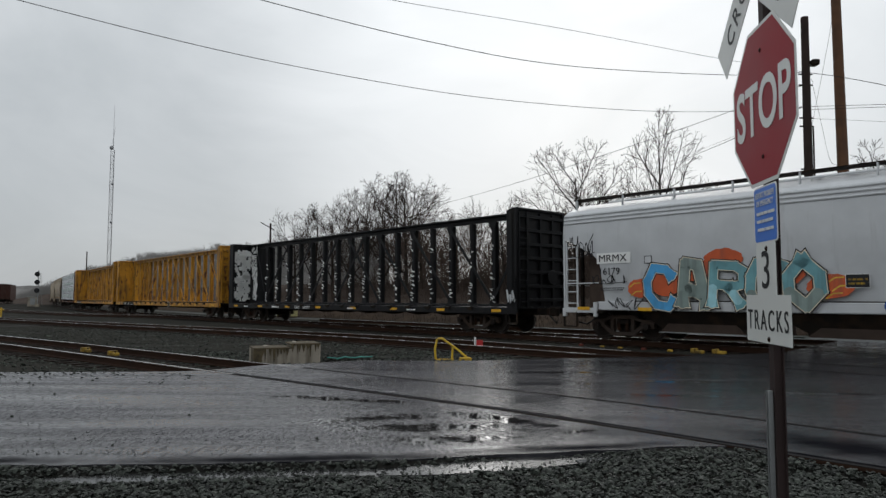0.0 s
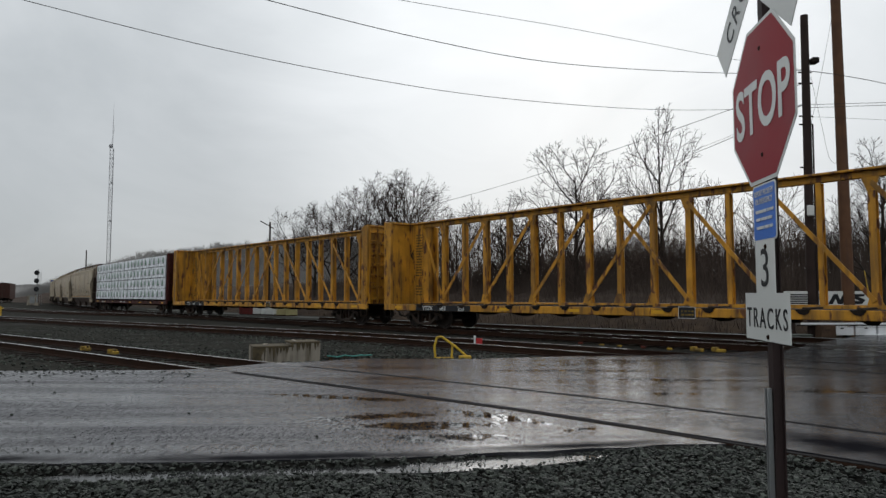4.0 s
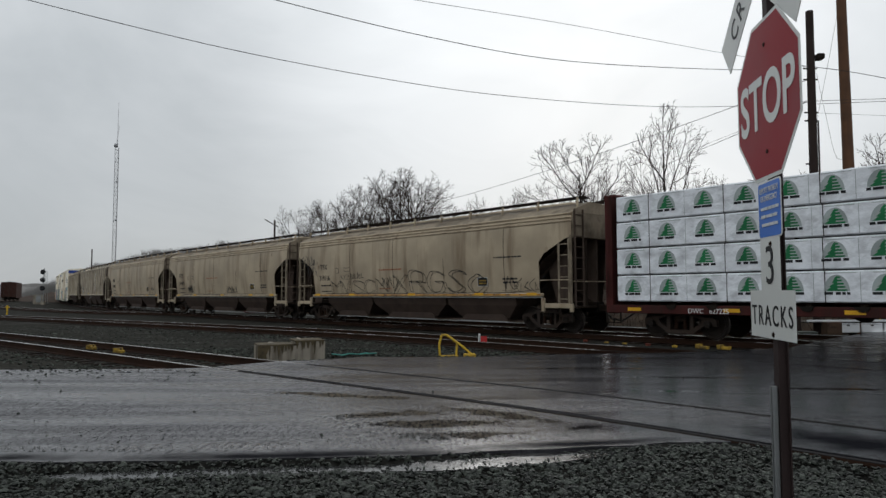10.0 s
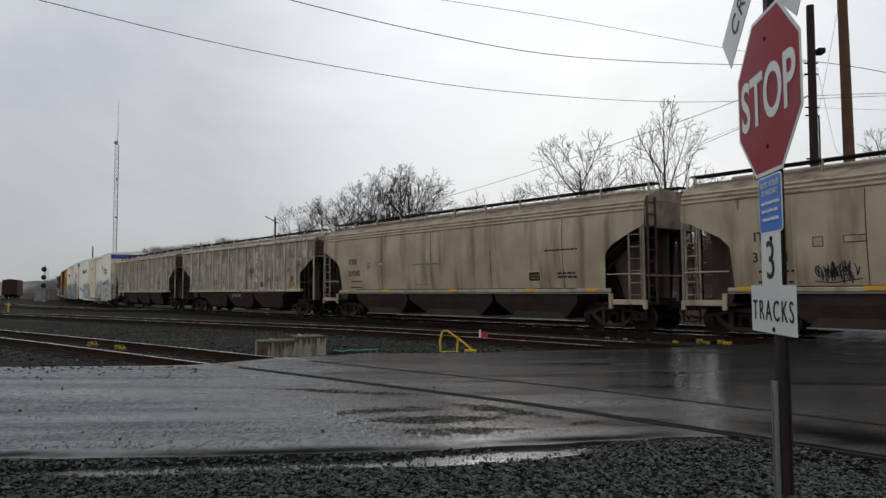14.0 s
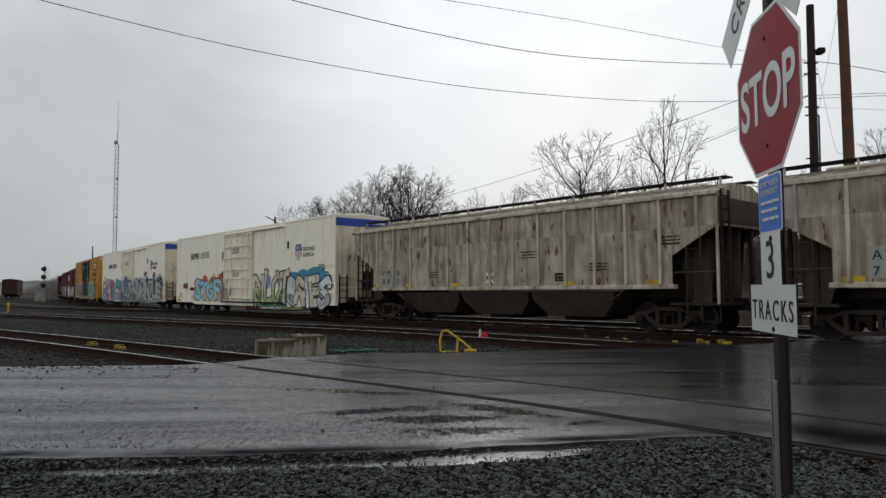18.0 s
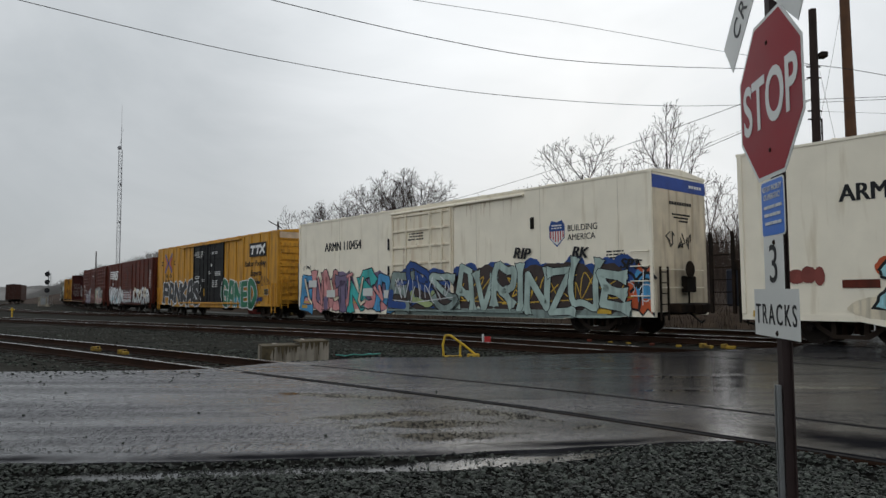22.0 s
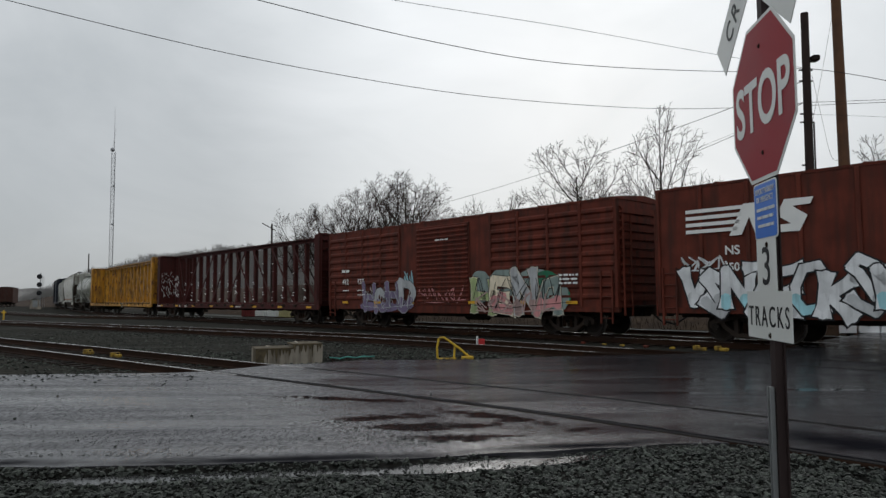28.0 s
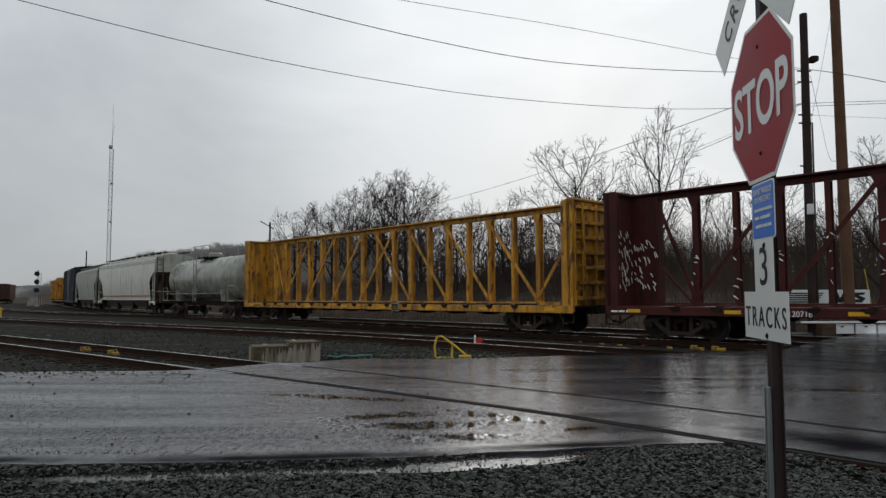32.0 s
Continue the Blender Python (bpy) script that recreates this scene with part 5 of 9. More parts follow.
leaf = G()
rv = random.Random(41)
leafline = [on_line(s) for s in range(-60, 120, 2)]
for p, q, r_ in zip(offset_line(leafline, -8.4), offset_line(leafline, -10.5), offset_line(leafline, -17.0)):
    leaf.v += [(p.x, p.y, -0.25), (q.x, q.y, 0.42 + rv.uniform(-0.12, 0.16)), (r_.x, r_.y, 0.55 + rv.uniform(-0.1, 0.2))]
for k in range(len(leafline) - 1):
    leaf.f += [(3 * k + j, 3 * k + j + 1, 3 * k + j + 4, 3 * k + j + 3) for j in (0, 1)]
tagged(new("bank", leaf.mesh("bank", M_LEAF, True)), "low bank of red-brown leaf litter beyond the tracks", "bank", kind="structure")

tuft = G()
for i in range(14000):
    q = rv.uniform(-55, 60)
    d = rv.uniform(7.9, 17.0)
    c0 = on_line(q) + NORMAL * d
    z = -0.25 + 0.7 * min(1.0, (d - 7.9) / 2.6)
    hgt = rv.uniform(0.08, 0.55)
    w = along * rv.uniform(0.008, 0.03)
    e = c0 + Vector((rv.uniform(-0.6, 0.6), rv.uniform(-0.6, 0.6), 0)) * hgt
    tuft.add([(c0.x - w.x, c0.y - w.y, z - 0.1), (c0.x + w.x, c0.y + w.y, z - 0.1), (e.x, e.y, z + hgt)], [(0, 1, 2)])
tm = bpy.data.meshes.new("dry_weeds")
tm.from_pydata(tuft.v, [], tuft.f)
tm.materials.append(M_BRUSH)
tagged(new("dry_weeds", tm), "dry brown weeds and twigs on the leaf bank", "weeds", kind="stuff")

def goods_place(q, d=26.4):
    c0 = NORMAL * d + along * q
    return pose(c0.x, c0.y, -0.2, 0, 0, math.degrees(THETA) + 90)


bin_ = thing("goods_bin", "red steel bin standing beyond the tracks", "bin", at=goods_place(53.2))
part("body", G().box(-0.9, 0.9, -0.5, 0.5, 0.06, 0.72, 0.02), M_BINRED, bin_)
part("lid", G().box(-0.94, 0.94, -0.54, 0.54, 0.72, 0.78, 0.015), M_BINRED, bin_)
for k in range(6):
    part("rib", G().box(-0.75 + 0.30 * k - 0.03, -0.75 + 0.30 * k + 0.03, 0.5, 0.55, 0.06, 0.72), M_BINRED, bin_)
    part("rib", G().box(-0.75 + 0.30 * k - 0.03, -0.75 + 0.30 * k + 0.03, -0.55, -0.5, 0.06, 0.72), M_BINRED, bin_)
for sx in (-0.6, 0.6):
    part("skid", G().box(sx - 0.08, sx + 0.08, -0.5, 0.5, 0.0, 0.06), M_UNDER, bin_)
for q, mat, hue in ((50.9, M_SIGNWHITE, "white"), (48.9, M_SIGNWHITE, "white"), (47.0, M_PALLET, "pale yellow")):
    st = thing("board_stack", "stack of " + hue + " boards on a pallet beyond the tracks", "stack", "board stacks", at=goods_place(q))
    for k in range(4):
        part("board", G().box(-0.72, 0.72, -0.5, 0.5, 0.12 + 0.15 * k, 0.255 + 0.15 * k, 0.008), mat, st)
    for sx in (-0.6, 0.0, 0.6):
        part("bearer", G().box(sx - 0.05, sx + 0.05, -0.5, 0.5, 0.0, 0.12), M_CRATE, st)
mk = thing("marker_post", "short yellow marker post beside the track", "post", at=pose(-35.5, 55.0, 0))
part("post", G().box(-0.05, 0.05, -0.05, 0.05, -0.3, 0.55, 0.01), M_HAZARD, mk)
part("cross_piece", G().box(-0.2, 0.2, -0.03, 0.03, 0.35, 0.43), M_HAZARD, mk)
lit = thing("plastic_strip", "crumpled teal plastic strip on the ballast", "litter", at=pose(-2.25, 17.1, -0.165, 0, 0, 18))
rl = random.Random(6)
for k in range(5):
    part("strip", G().box(-0.13, 0.13, -0.02, 0.02, 0, 0.03, 0.008), M_LITTER, lit).matrix_basis = pose(-0.5 + 0.22 * k, rl.uniform(-0.05, 0.05), 0.01, 0, rl.uniform(-10, 10), rl.uniform(-30, 30))


# ---- the goods train ----
# Each car: local x forward along the track, -y the side seen, z up from the rail.
TRAIN = []               # (car, middle along the train, half distance between trucks, wheel sets)

WHEEL = G().lathe([(0.10, -0.80), (0.12, -0.79), (0.34, -0.775), (0.36, -0.80), (0.425, -0.80), (0.43, -0.70), (0.455, -0.69), (0.455, -0.665),
                   (0.36, -0.665), (0.30, -0.70), (0.08, -0.68), (0.08, 0.68), (0.30, 0.70), (0.36, 0.665), (0.455, 0.665), (0.455, 0.69), (0.43, 0.70),
                   (0.425, 0.80), (0.36, 0.80), (0.34, 0.775), (0.12, 0.79), (0.10, 0.80)], 20)
for _sy in (-1, 1):
    for _k in range(3):
        _a = 2.094 * _k
        WHEEL.tube((0.055 * math.cos(_a), 1.18 * _sy, 0.055 * math.sin(_a)), (0.055 * math.cos(_a), 1.21 * _sy, 0.055 * math.sin(_a)), 0.022, n=6)
WHEEL = WHEEL.mesh("wheelset", M_WHEEL, True)
WHEEL.materials.append(M_TREAD)
for _p in WHEEL.polygons:
    if math.hypot(_p.center.x, _p.center.z) > 0.415:
        _p.material_index = 1
def pierced(outer, holes, y0, y1):
    """A plate with openings, drawn in x and z."""
    flat, edges, faces = [], [], []
    for lp in [outer] + holes:
        k = len(flat)
        flat += [Vector(q) for q in lp]
        edges += [(k + i, k + (i + 1) % len(lp)) for i in range(len(lp))]
        faces.append(list(range(k, k + len(lp))))
    vs, _, fs, _, _, _ = delaunay_2d_cdt(flat, [], faces, 2, 1e-5)
    g, n = G(), len(vs)
    g.v = [(v.x, y0, v.y) for v in vs] + [(v.x, y1, v.y) for v in vs]
    g.f = [tuple(f) for f in fs] + [tuple(i + n for i in f) for f in fs] + [(a, b, b + n, a + n) for a, b in edges]
    return g


SIDEFRAME = pierced([(-1.12, 0.40), (-1.12, 0.58), (-0.98, 0.64), (-0.60, 0.68), (-0.42, 0.79), (0.42, 0.79), (0.60, 0.68), (0.98, 0.64), (1.12, 0.58), (1.12, 0.40), (1.00, 0.40), (0.98, 0.50), (0.80, 0.50), (0.76, 0.42),
                     (0.40, 0.17), (-0.40, 0.17), (-0.76, 0.42), (-0.80, 0.50), (-0.98, 0.50), (-1.00, 0.40)],
                    [[(-0.68, 0.58), (-0.42, 0.67), (-0.42, 0.33), (-0.66, 0.49)], [(0.68, 0.58), (0.66, 0.49), (0.42, 0.33), (0.42, 0.67)], [(-0.31, 0.68), (0.31, 0.68), (0.31, 0.27), (-0.31, 0.27)]], -0.07, 0.07).mesh("side_frame", M_TRUCK)
_g = G().box(-0.2, 0.2, -1.03, 1.03, 0.50, 0.67, 0.03)
BOLSTER = _g.mesh("bolster", M_UNDER)
BEARING = G().tube((0, -0.07, 0), (0, 0.07, 0), 0.10, n=10).mesh("bearing_cap", M_WHEEL)
_g = G().lathe([(0.05 if k % 2 else 0.066, 0.30 + 0.0215 * k) for k in range(13)], 8, "z")
SPRING = _g.mesh("spring", M_RAIL)


def trucks(car, tx):
    sets = []
    for x in (-tx, tx):
        tk = new("truck", BOLSTER)
        tk.parent = car
        tk.location = (x, 0, 0)
        for sy in (-1, 1):
            part("side_frame", SIDEFRAME, None, tk).location = (0, 1.0 * sy, 0)
            for dx in (-0.14, 0.14):
                part("spring", SPRING, None, tk).location = (dx, 1.0 * sy, 0)
            for dx in (-0.89, 0.89):
                part("bearing_cap", BEARING, None, tk).location = (dx, 1.12 * sy, 0.455)
        for dx in (-0.89, 0.89):
            ws = part("wheelset", WHEEL, None, tk)
            ws.location = (dx, 0, 0.455)
            sets.append(ws)
    return sets


def car_root(name, label, R, L, tin=2.3, group="goods train"):
    car = thing(name, label, "railway car", group)
    h = (L - R) / 2
    sets = trucks(car, h - tin)
    TRAIN.append((car, (R + L) / 2, h - tin, sets))
    # couplers and draft gear
    for sx in (-1, 1):
        g = G().box(min(sx * (h - 0.6), sx * (h + 0.55)), max(sx * (h - 0.6), sx * (h + 0.55)), -0.12, 0.12, 0.72, 0.96, 0.02)
        g.box(min(sx * (h + 0.45), sx * (h + 0.72)), max(sx * (h + 0.45), sx * (h + 0.72)), -0.16, 0.16, 0.68, 1.0, 0.04)
        part("coupler", g, M_UNDER, car)
        part("air_hose", G().tube((sx * h, 0.35, 0.75), (sx * (h + 0.5), 0.2, 0.42), 0.03, n=5).tube((sx * (h + 0.5), 0.2, 0.42), (sx * (h + 0.7), 0.0, 0.5), 0.03, n=5), M_TYRE, car)
    return car, h


def ladder(parent, x, y, z0, z1, width, mat, along_x=True, rungs=6, name="ladder"):
    g = G()
    a = (width / 2, 0) if along_x else (0, width / 2)
    for s in (-1, 1):
        g.beam((x + s * a[0], y + s * a[1], z0), (x + s * a[0], y + s * a[1], z1), 0.05, 0.05)
    for i in range(rungs):
        z = z0 + (z1 - z0) * (i + 0.5) / rungs
        g.tube((x - a[0], y - a[1], z), (x + a[0], y + a[1], z), 0.018, n=5)
    return part(name, g, mat, parent)


def reflectors(car, xs, y, z):
    for x in xs:
        part("reflector", G().box(x - 0.23, x + 0.23, y - 0.006, y, z - 0.05, z + 0.05), M_AMBER, car, "amber reflector strip")


POSTS = [0.62 + 1.24 * k for k in range(-8, 8)]


def centerbeam(name, label, R, L, mat, dark, shred=0, torn=M_WHITE, height=4.55, panel_label="", brace=False, column=0.46):
    car, h = car_root(name, label, R, L)
    W = 1.40
    part("center_sill", G().box(-h, h, -0.25, 0.25, 0.70, 0.97), M_UNDER, car)
    part("deck", G().box(-h, h, -W + 0.02, W - 0.02, 0.94, 1.00), dark, car)
    for sy in (-1, 1):
        y0, y1 = sorted((sy * W, sy * (W - 0.10)))
        part("side_sill", G().box(-h, h, y0, y1, 0.74, 0.99, 0.015), mat, car)
    for i in range(12):
        x = -h + 1.2 + (2 * h - 2.4) * i / 11
        cross = G().prism([(-W + 0.1, 0.95), (-W + 0.1, 0.80), (-0.25, 0.60), (0.25, 0.60), (W - 0.1, 0.80), (W - 0.1, 0.95)], x - 0.05, x + 0.05, "x")
        part("cross_bearer", cross, M_UNDER, car)
    # dark strap winches under the edge of the deck
    for x in POSTS:
        part("winch", G().prism([(x - 0.22, 1.0), (x + 0.16, 1.0), (x + 0.10, 0.90), (x + 0.02, 0.86), (x - 0.10, 0.88)], -W - 0.035, -W + 0.02, "y"), M_UNDER, car)
    # sloped floor risers that carry the load
    for sy in (-1, 1):
        y0, y1 = sorted((sy * 0.25, sy * (W - 0.06)))
        for x in POSTS:
            part("riser", G().box(x - 0.07, x + 0.07, y0, y1, 1.0, 1.05, 0.01), dark, car)
    # end bulkheads
    for sx in (-1, 1):
        a, b = sorted((sx * (h - 0.10), sx * (h - 0.22)))
        bh = part("bulkhead", G().box(a, b, -W, W, 1.0, height), mat, car)
        for sy in (-1, 1):
            y0, y1 = sorted((sy * W, sy * (W - 0.12)))
            x0, x1 = sorted((sx * h, sx * (h - column)))
            part("corner_post", G().prism([(x0, 0.98), (x1, 0.98), (x1, height + (0.05 if sx > 0 else -0.04)), (x0, height + (-0.04 if sx > 0 else 0.05))], y0, y1, "y"), mat, bh)
        x0, x1 = sorted((sx * h, sx * (h - 0.1)))
        for i in range(7):
            z = 1.25 + i * (height - 1.5) / 6
            part("rib", G().box(x0, x1, -W + 0.12, W - 0.12, z - 0.06, z + 0.06, 0.012), mat, bh)
        for yy in (-0.7, 0.0, 0.7):
            part("stiffener", G().box(x0, x1 - 0.004 if sx > 0 else x1, yy - 0.05, yy + 0.05, 1.05, height - 0.1, 0.01), mat, bh)
        part("top_plate", G().box(min(sx * h, sx * (h - 0.34)), max(sx * h, sx * (h - 0.34)), -W + 0.12, W - 0.12, height - 0.03, height + 0.05, 0.01), mat, bh)
        ladder(bh, sx * (h + 0.02), -1.05, 1.0, height - 0.1, 0.42, mat, False, 9)
        part("hand_brake", G().lathe([(0.26, -0.02), (0.28, 0.0), (0.26, 0.02)], 14, "x").mesh("hand_brake", dark), None, bh).location = (sx * (h + 0.06), 0.55, 2.1)
        part("grab_iron", G().tube((sx * (h - 0.05), -W - 0.03, 1.25), (sx * (h - 0.05), -W - 0.03, 2.1), 0.016, n=5), mat, bh)
        part("step", G().box(min(sx * (h - 0.5), sx * h), max(sx * (h - 0.5), sx * h), -W, -W + 0.05, 0.42, 0.46).box(sx * h - 0.02, sx * h + 0.02, -W, -W + 0.05, 0.42, 0.8).box(sx * (h - 0.5) - 0.02, sx * (h - 0.5) + 0.02, -W, -W + 0.05, 0.42, 0.8), M_UNDER, car)
        if sx < 0:
            # plated first bay with upright stiffeners
            pl = part("end_panel", G().box(-h + 0.22, POSTS[0] - 1.24, -0.14, 0.14, 1.0, height - 0.02), mat, bh, panel_label)
            for x in (-h + 0.6, -h + 1.15):
                part("stiffener", G().box(x - 0.035, x + 0.035, -0.17, -0.14, 1.05, height - 0.1, 0.008), mat, pl)
    if brace:
        part("end_brace", G().beam((POSTS[0] - 1.24, -0.15, 2.35), (POSTS[0] - 0.1, -0.15, 1.08), 0.03, 0.07), mat, car)
    # the beam: chord, posts and diagonals
    part("top_chord", G().box(-h + 0.2, h - 0.2, -0.10, 0.10, height - 0.20, height - 0.03, 0.015), mat, car)
    part("chord_cap", G().box(-h + 0.2, h - 0.2, -0.27, 0.27, height - 0.03, height + 0.03, 0.01), mat, car)
    part("bottom_chord", G().box(-h + 0.2, h - 0.2, -0.16, 0.16, 1.0, 1.10), mat, car)
    rnd = random.Random(int(R * 10))
    lo, hi = 1.08, height - 0.20
    for i, x in enumerate(POSTS):
        joint = i in (0, 2, 4, 6, 9, 11, 13, 15)
        w = 0.085 if joint else 0.065
        post = part("post", G().box(x - w, x + w, -0.125, -0.105, lo, hi).box(x - 0.02, x + 0.02, -0.105, 0.105, lo, hi).box(x - w, x + w, 0.105, 0.125, lo, hi), mat, car)
        if joint or i in (7, 8):
            part("gusset", G().prism([(x - 0.22, hi), (x + 0.22, hi), (x + 0.08, hi - 0.36), (x - 0.08, hi - 0.36)], -0.150, -0.125, "y"), mat, post)
            part("gusset", G().prism([(x - 0.20, lo), (x + 0.20, lo), (x + 0.085, lo + 0.34), (x - 0.085, lo + 0.34)], -0.150, -0.125, "y"), mat, post)
        if shred:
            g = G()
            for _ in range(shred):
                z = rnd.choice((rnd.uniform(1.15, 2.6), rnd.uniform(1.15, 3.5)))
                dx = rnd.uniform(-0.12, 0.06)
                l, wd, sk = rnd.uniform(0.03, 0.16), rnd.uniform(0.008, 0.026), rnd.uniform(-0.10, 0.05)
                g.prism([(x + dx, z), (x + dx + l, z + sk), (x + dx + l * 0.9, z + sk + wd), (x + dx + l * 0.4, z + sk * 0.4 + wd * 1.5), (x + dx - 0.01, z + wd)], -0.20, -0.155, "y")
            tagged(part("torn_wrapping", g, torn, post), "torn white wrapping shreds", kind="stuff")
    bars_ = [(POSTS[a], POSTS[c], 1) for a, c in ((0, 2), (2, 4), (4, 6), (6, 8))] + [(POSTS[a], POSTS[c], -1) for a, c in ((7, 9), (9, 11), (11, 13), (13, 15))]
    bars_ += [(POSTS[0] - 1.2, POSTS[0], -1), (POSTS[15], h - 0.42, 1)]
    for a, c, up in bars_:
        za, zc = (lo + 0.12, hi - 0.12) if up > 0 else (hi - 0.12, lo + 0.12)
        part("diagonal", G().beam((a, -0.165, za), (c, -0.165, zc), 0.03, 0.12), mat, car)
    reflectors(car, [-h + 1.0 + k * (2 * h - 2) / 7 for k in range(8)], -W, 0.865)
    return car, h


def lumber_car(R, L):
    car, h = centerbeam("lumber_car", "oxide red centerbeam car stacked with white-wrapped lumber bundles", R, L, M_MAROON, M_UNDER, height=4.42, column=0.24)
    # bundles: five stacks along the car, four high, on both sides of the beam
    rnd = random.Random(2)
    edges = [-h + 0.42, -6.5, -1.2, 1.28, 6.5, h - 0.42]
    for row in range(4):
        z0 = 1.08 + row * 0.82
        es = [e + rnd.uniform(-0.05, 0.05) * (0 < i < 5) for i, e in enumerate(edges)]
        for a, b in zip(es[:-1], es[1:]):
            for sy in (-1, 1):
                y0, y1 = sorted((sy * 0.22, sy * (1.43 + rnd.uniform(-0.02, 0.02))))
                bu = part("lumber_pack", G().box(a + 0.015, b - 0.015, y0, y1, z0 + 0.02, z0 + 0.80, 0.03), M_WRAP, car, "lumber bundle in glossy white printed wrapping")
                if sy < 0:
                    k = max(1, round((b - a) / 1.15))
                    for i in range(k):
                        cx = a + (b - a) * (i + 0.5) / k
                        dome = [(cx + 0.29 * math.cos(a * 0.2618), z0 + 0.30 + 0.40 * math.sin(a * 0.2618)) for a in range(13)]
                        part("printed_disc", G().prism(dome, y0 - 0.004, y0 - 0.002, "y"), M_PRINTGREY, bu, "pale grey domed print")
                        g = G().prism([(cx - 0.25, z0 + 0.30), (cx + 0.02, z0 + 0.30), (cx + 0.02, z0 + 0.685), (cx - 0.04, z0 + 0.62), (cx - 0.10, z0 + 0.50), (cx - 0.06, z0 + 0.50), (cx - 0.17, z0 + 0.40), (cx - 0.12, z0 + 0.40)], y0 - 0.007, y0 - 0.004, "y")
                        for j in range(5):
                            zz = z0 + 0.30 + j * 0.078
                            g.box(cx + 0.02, cx + 0.04 + 0.19 * (1 - j / 5.2), y0 - 0.007, y0 - 0.004, zz, zz + 0.045)
                        part("printed_emblem", g, M_GREEN, bu, "green fir-tree emblem")
                        if i:
                            x = a + (b - a) * i / k
                            part("printed_line", G().box(x - 0.006, x + 0.006, y0 - 0.004, y0 - 0.001, z0 + 0.05, z0 + 0.76), M_PRINTGREY, bu)
                        part("printed_line", G().box(cx - 0.25, cx + 0.45, y0 - 0.004, y0 - 0.001, z0 + 0.735, z0 + 0.75), M_PRINTGREY, bu)
                        bars(bu, M_BLACKINK, cx - 0.31, y0 - 0.005, z0 + 0.185, 0.62, 0.14, 1, int(cx * 9) + row, "printed_line")
                for q in range(2):
                    x = a + (b - a) * (0.25 + 0.5 * q)
                    part("strap", G().box(x - 0.012, x + 0.012, y0 - 0.004 if sy < 0 else y0, y1 if sy < 0 else y1 + 0.004, z0 + 0.018, z0 + 0.804), M_UNDER, bu)
            bearer = part("bearer", G().box(a + 0.6, a + 0.7, -1.4, 1.4, z0 - 0.01, z0 + 0.02), M_TIE, car)
    write(car, "DWC   627225", M_WHITE, (R + L) / 2 - 110.6, -1.407, 0.775, 0.19)
    write_code(car, -h + 9.6, -1.407, 0.80, 0.16, 5)
    for q in range(7):
        part("rope", G().tube((-h + 1.5 + 3.1 * q, -1.45, 4.37), (-h + 1.5 + 3.1 * q, -0.2, 4.44), 0.012, n=5), M_UNDER, car)
    return car


def write_code(car, x, y, z, size, seed):
    """Small stencilled data panels: short bars."""
    bars(car, M_WHITE, x, y, z, 0.75, size, 1, seed)
    bars(car, M_WHITE, x + 1.0, y, z, 0.75, size, 1, seed + 1)


def bulge(z, eave):
    """How far the rounded side of a hopper draws in at height z."""
    if z > 3.0:
        return 0.10 * ((z - 3.0) / (eave - 3.0)) ** 3
    return 0.16 * ((3.0 - z) / 1.8) ** 2


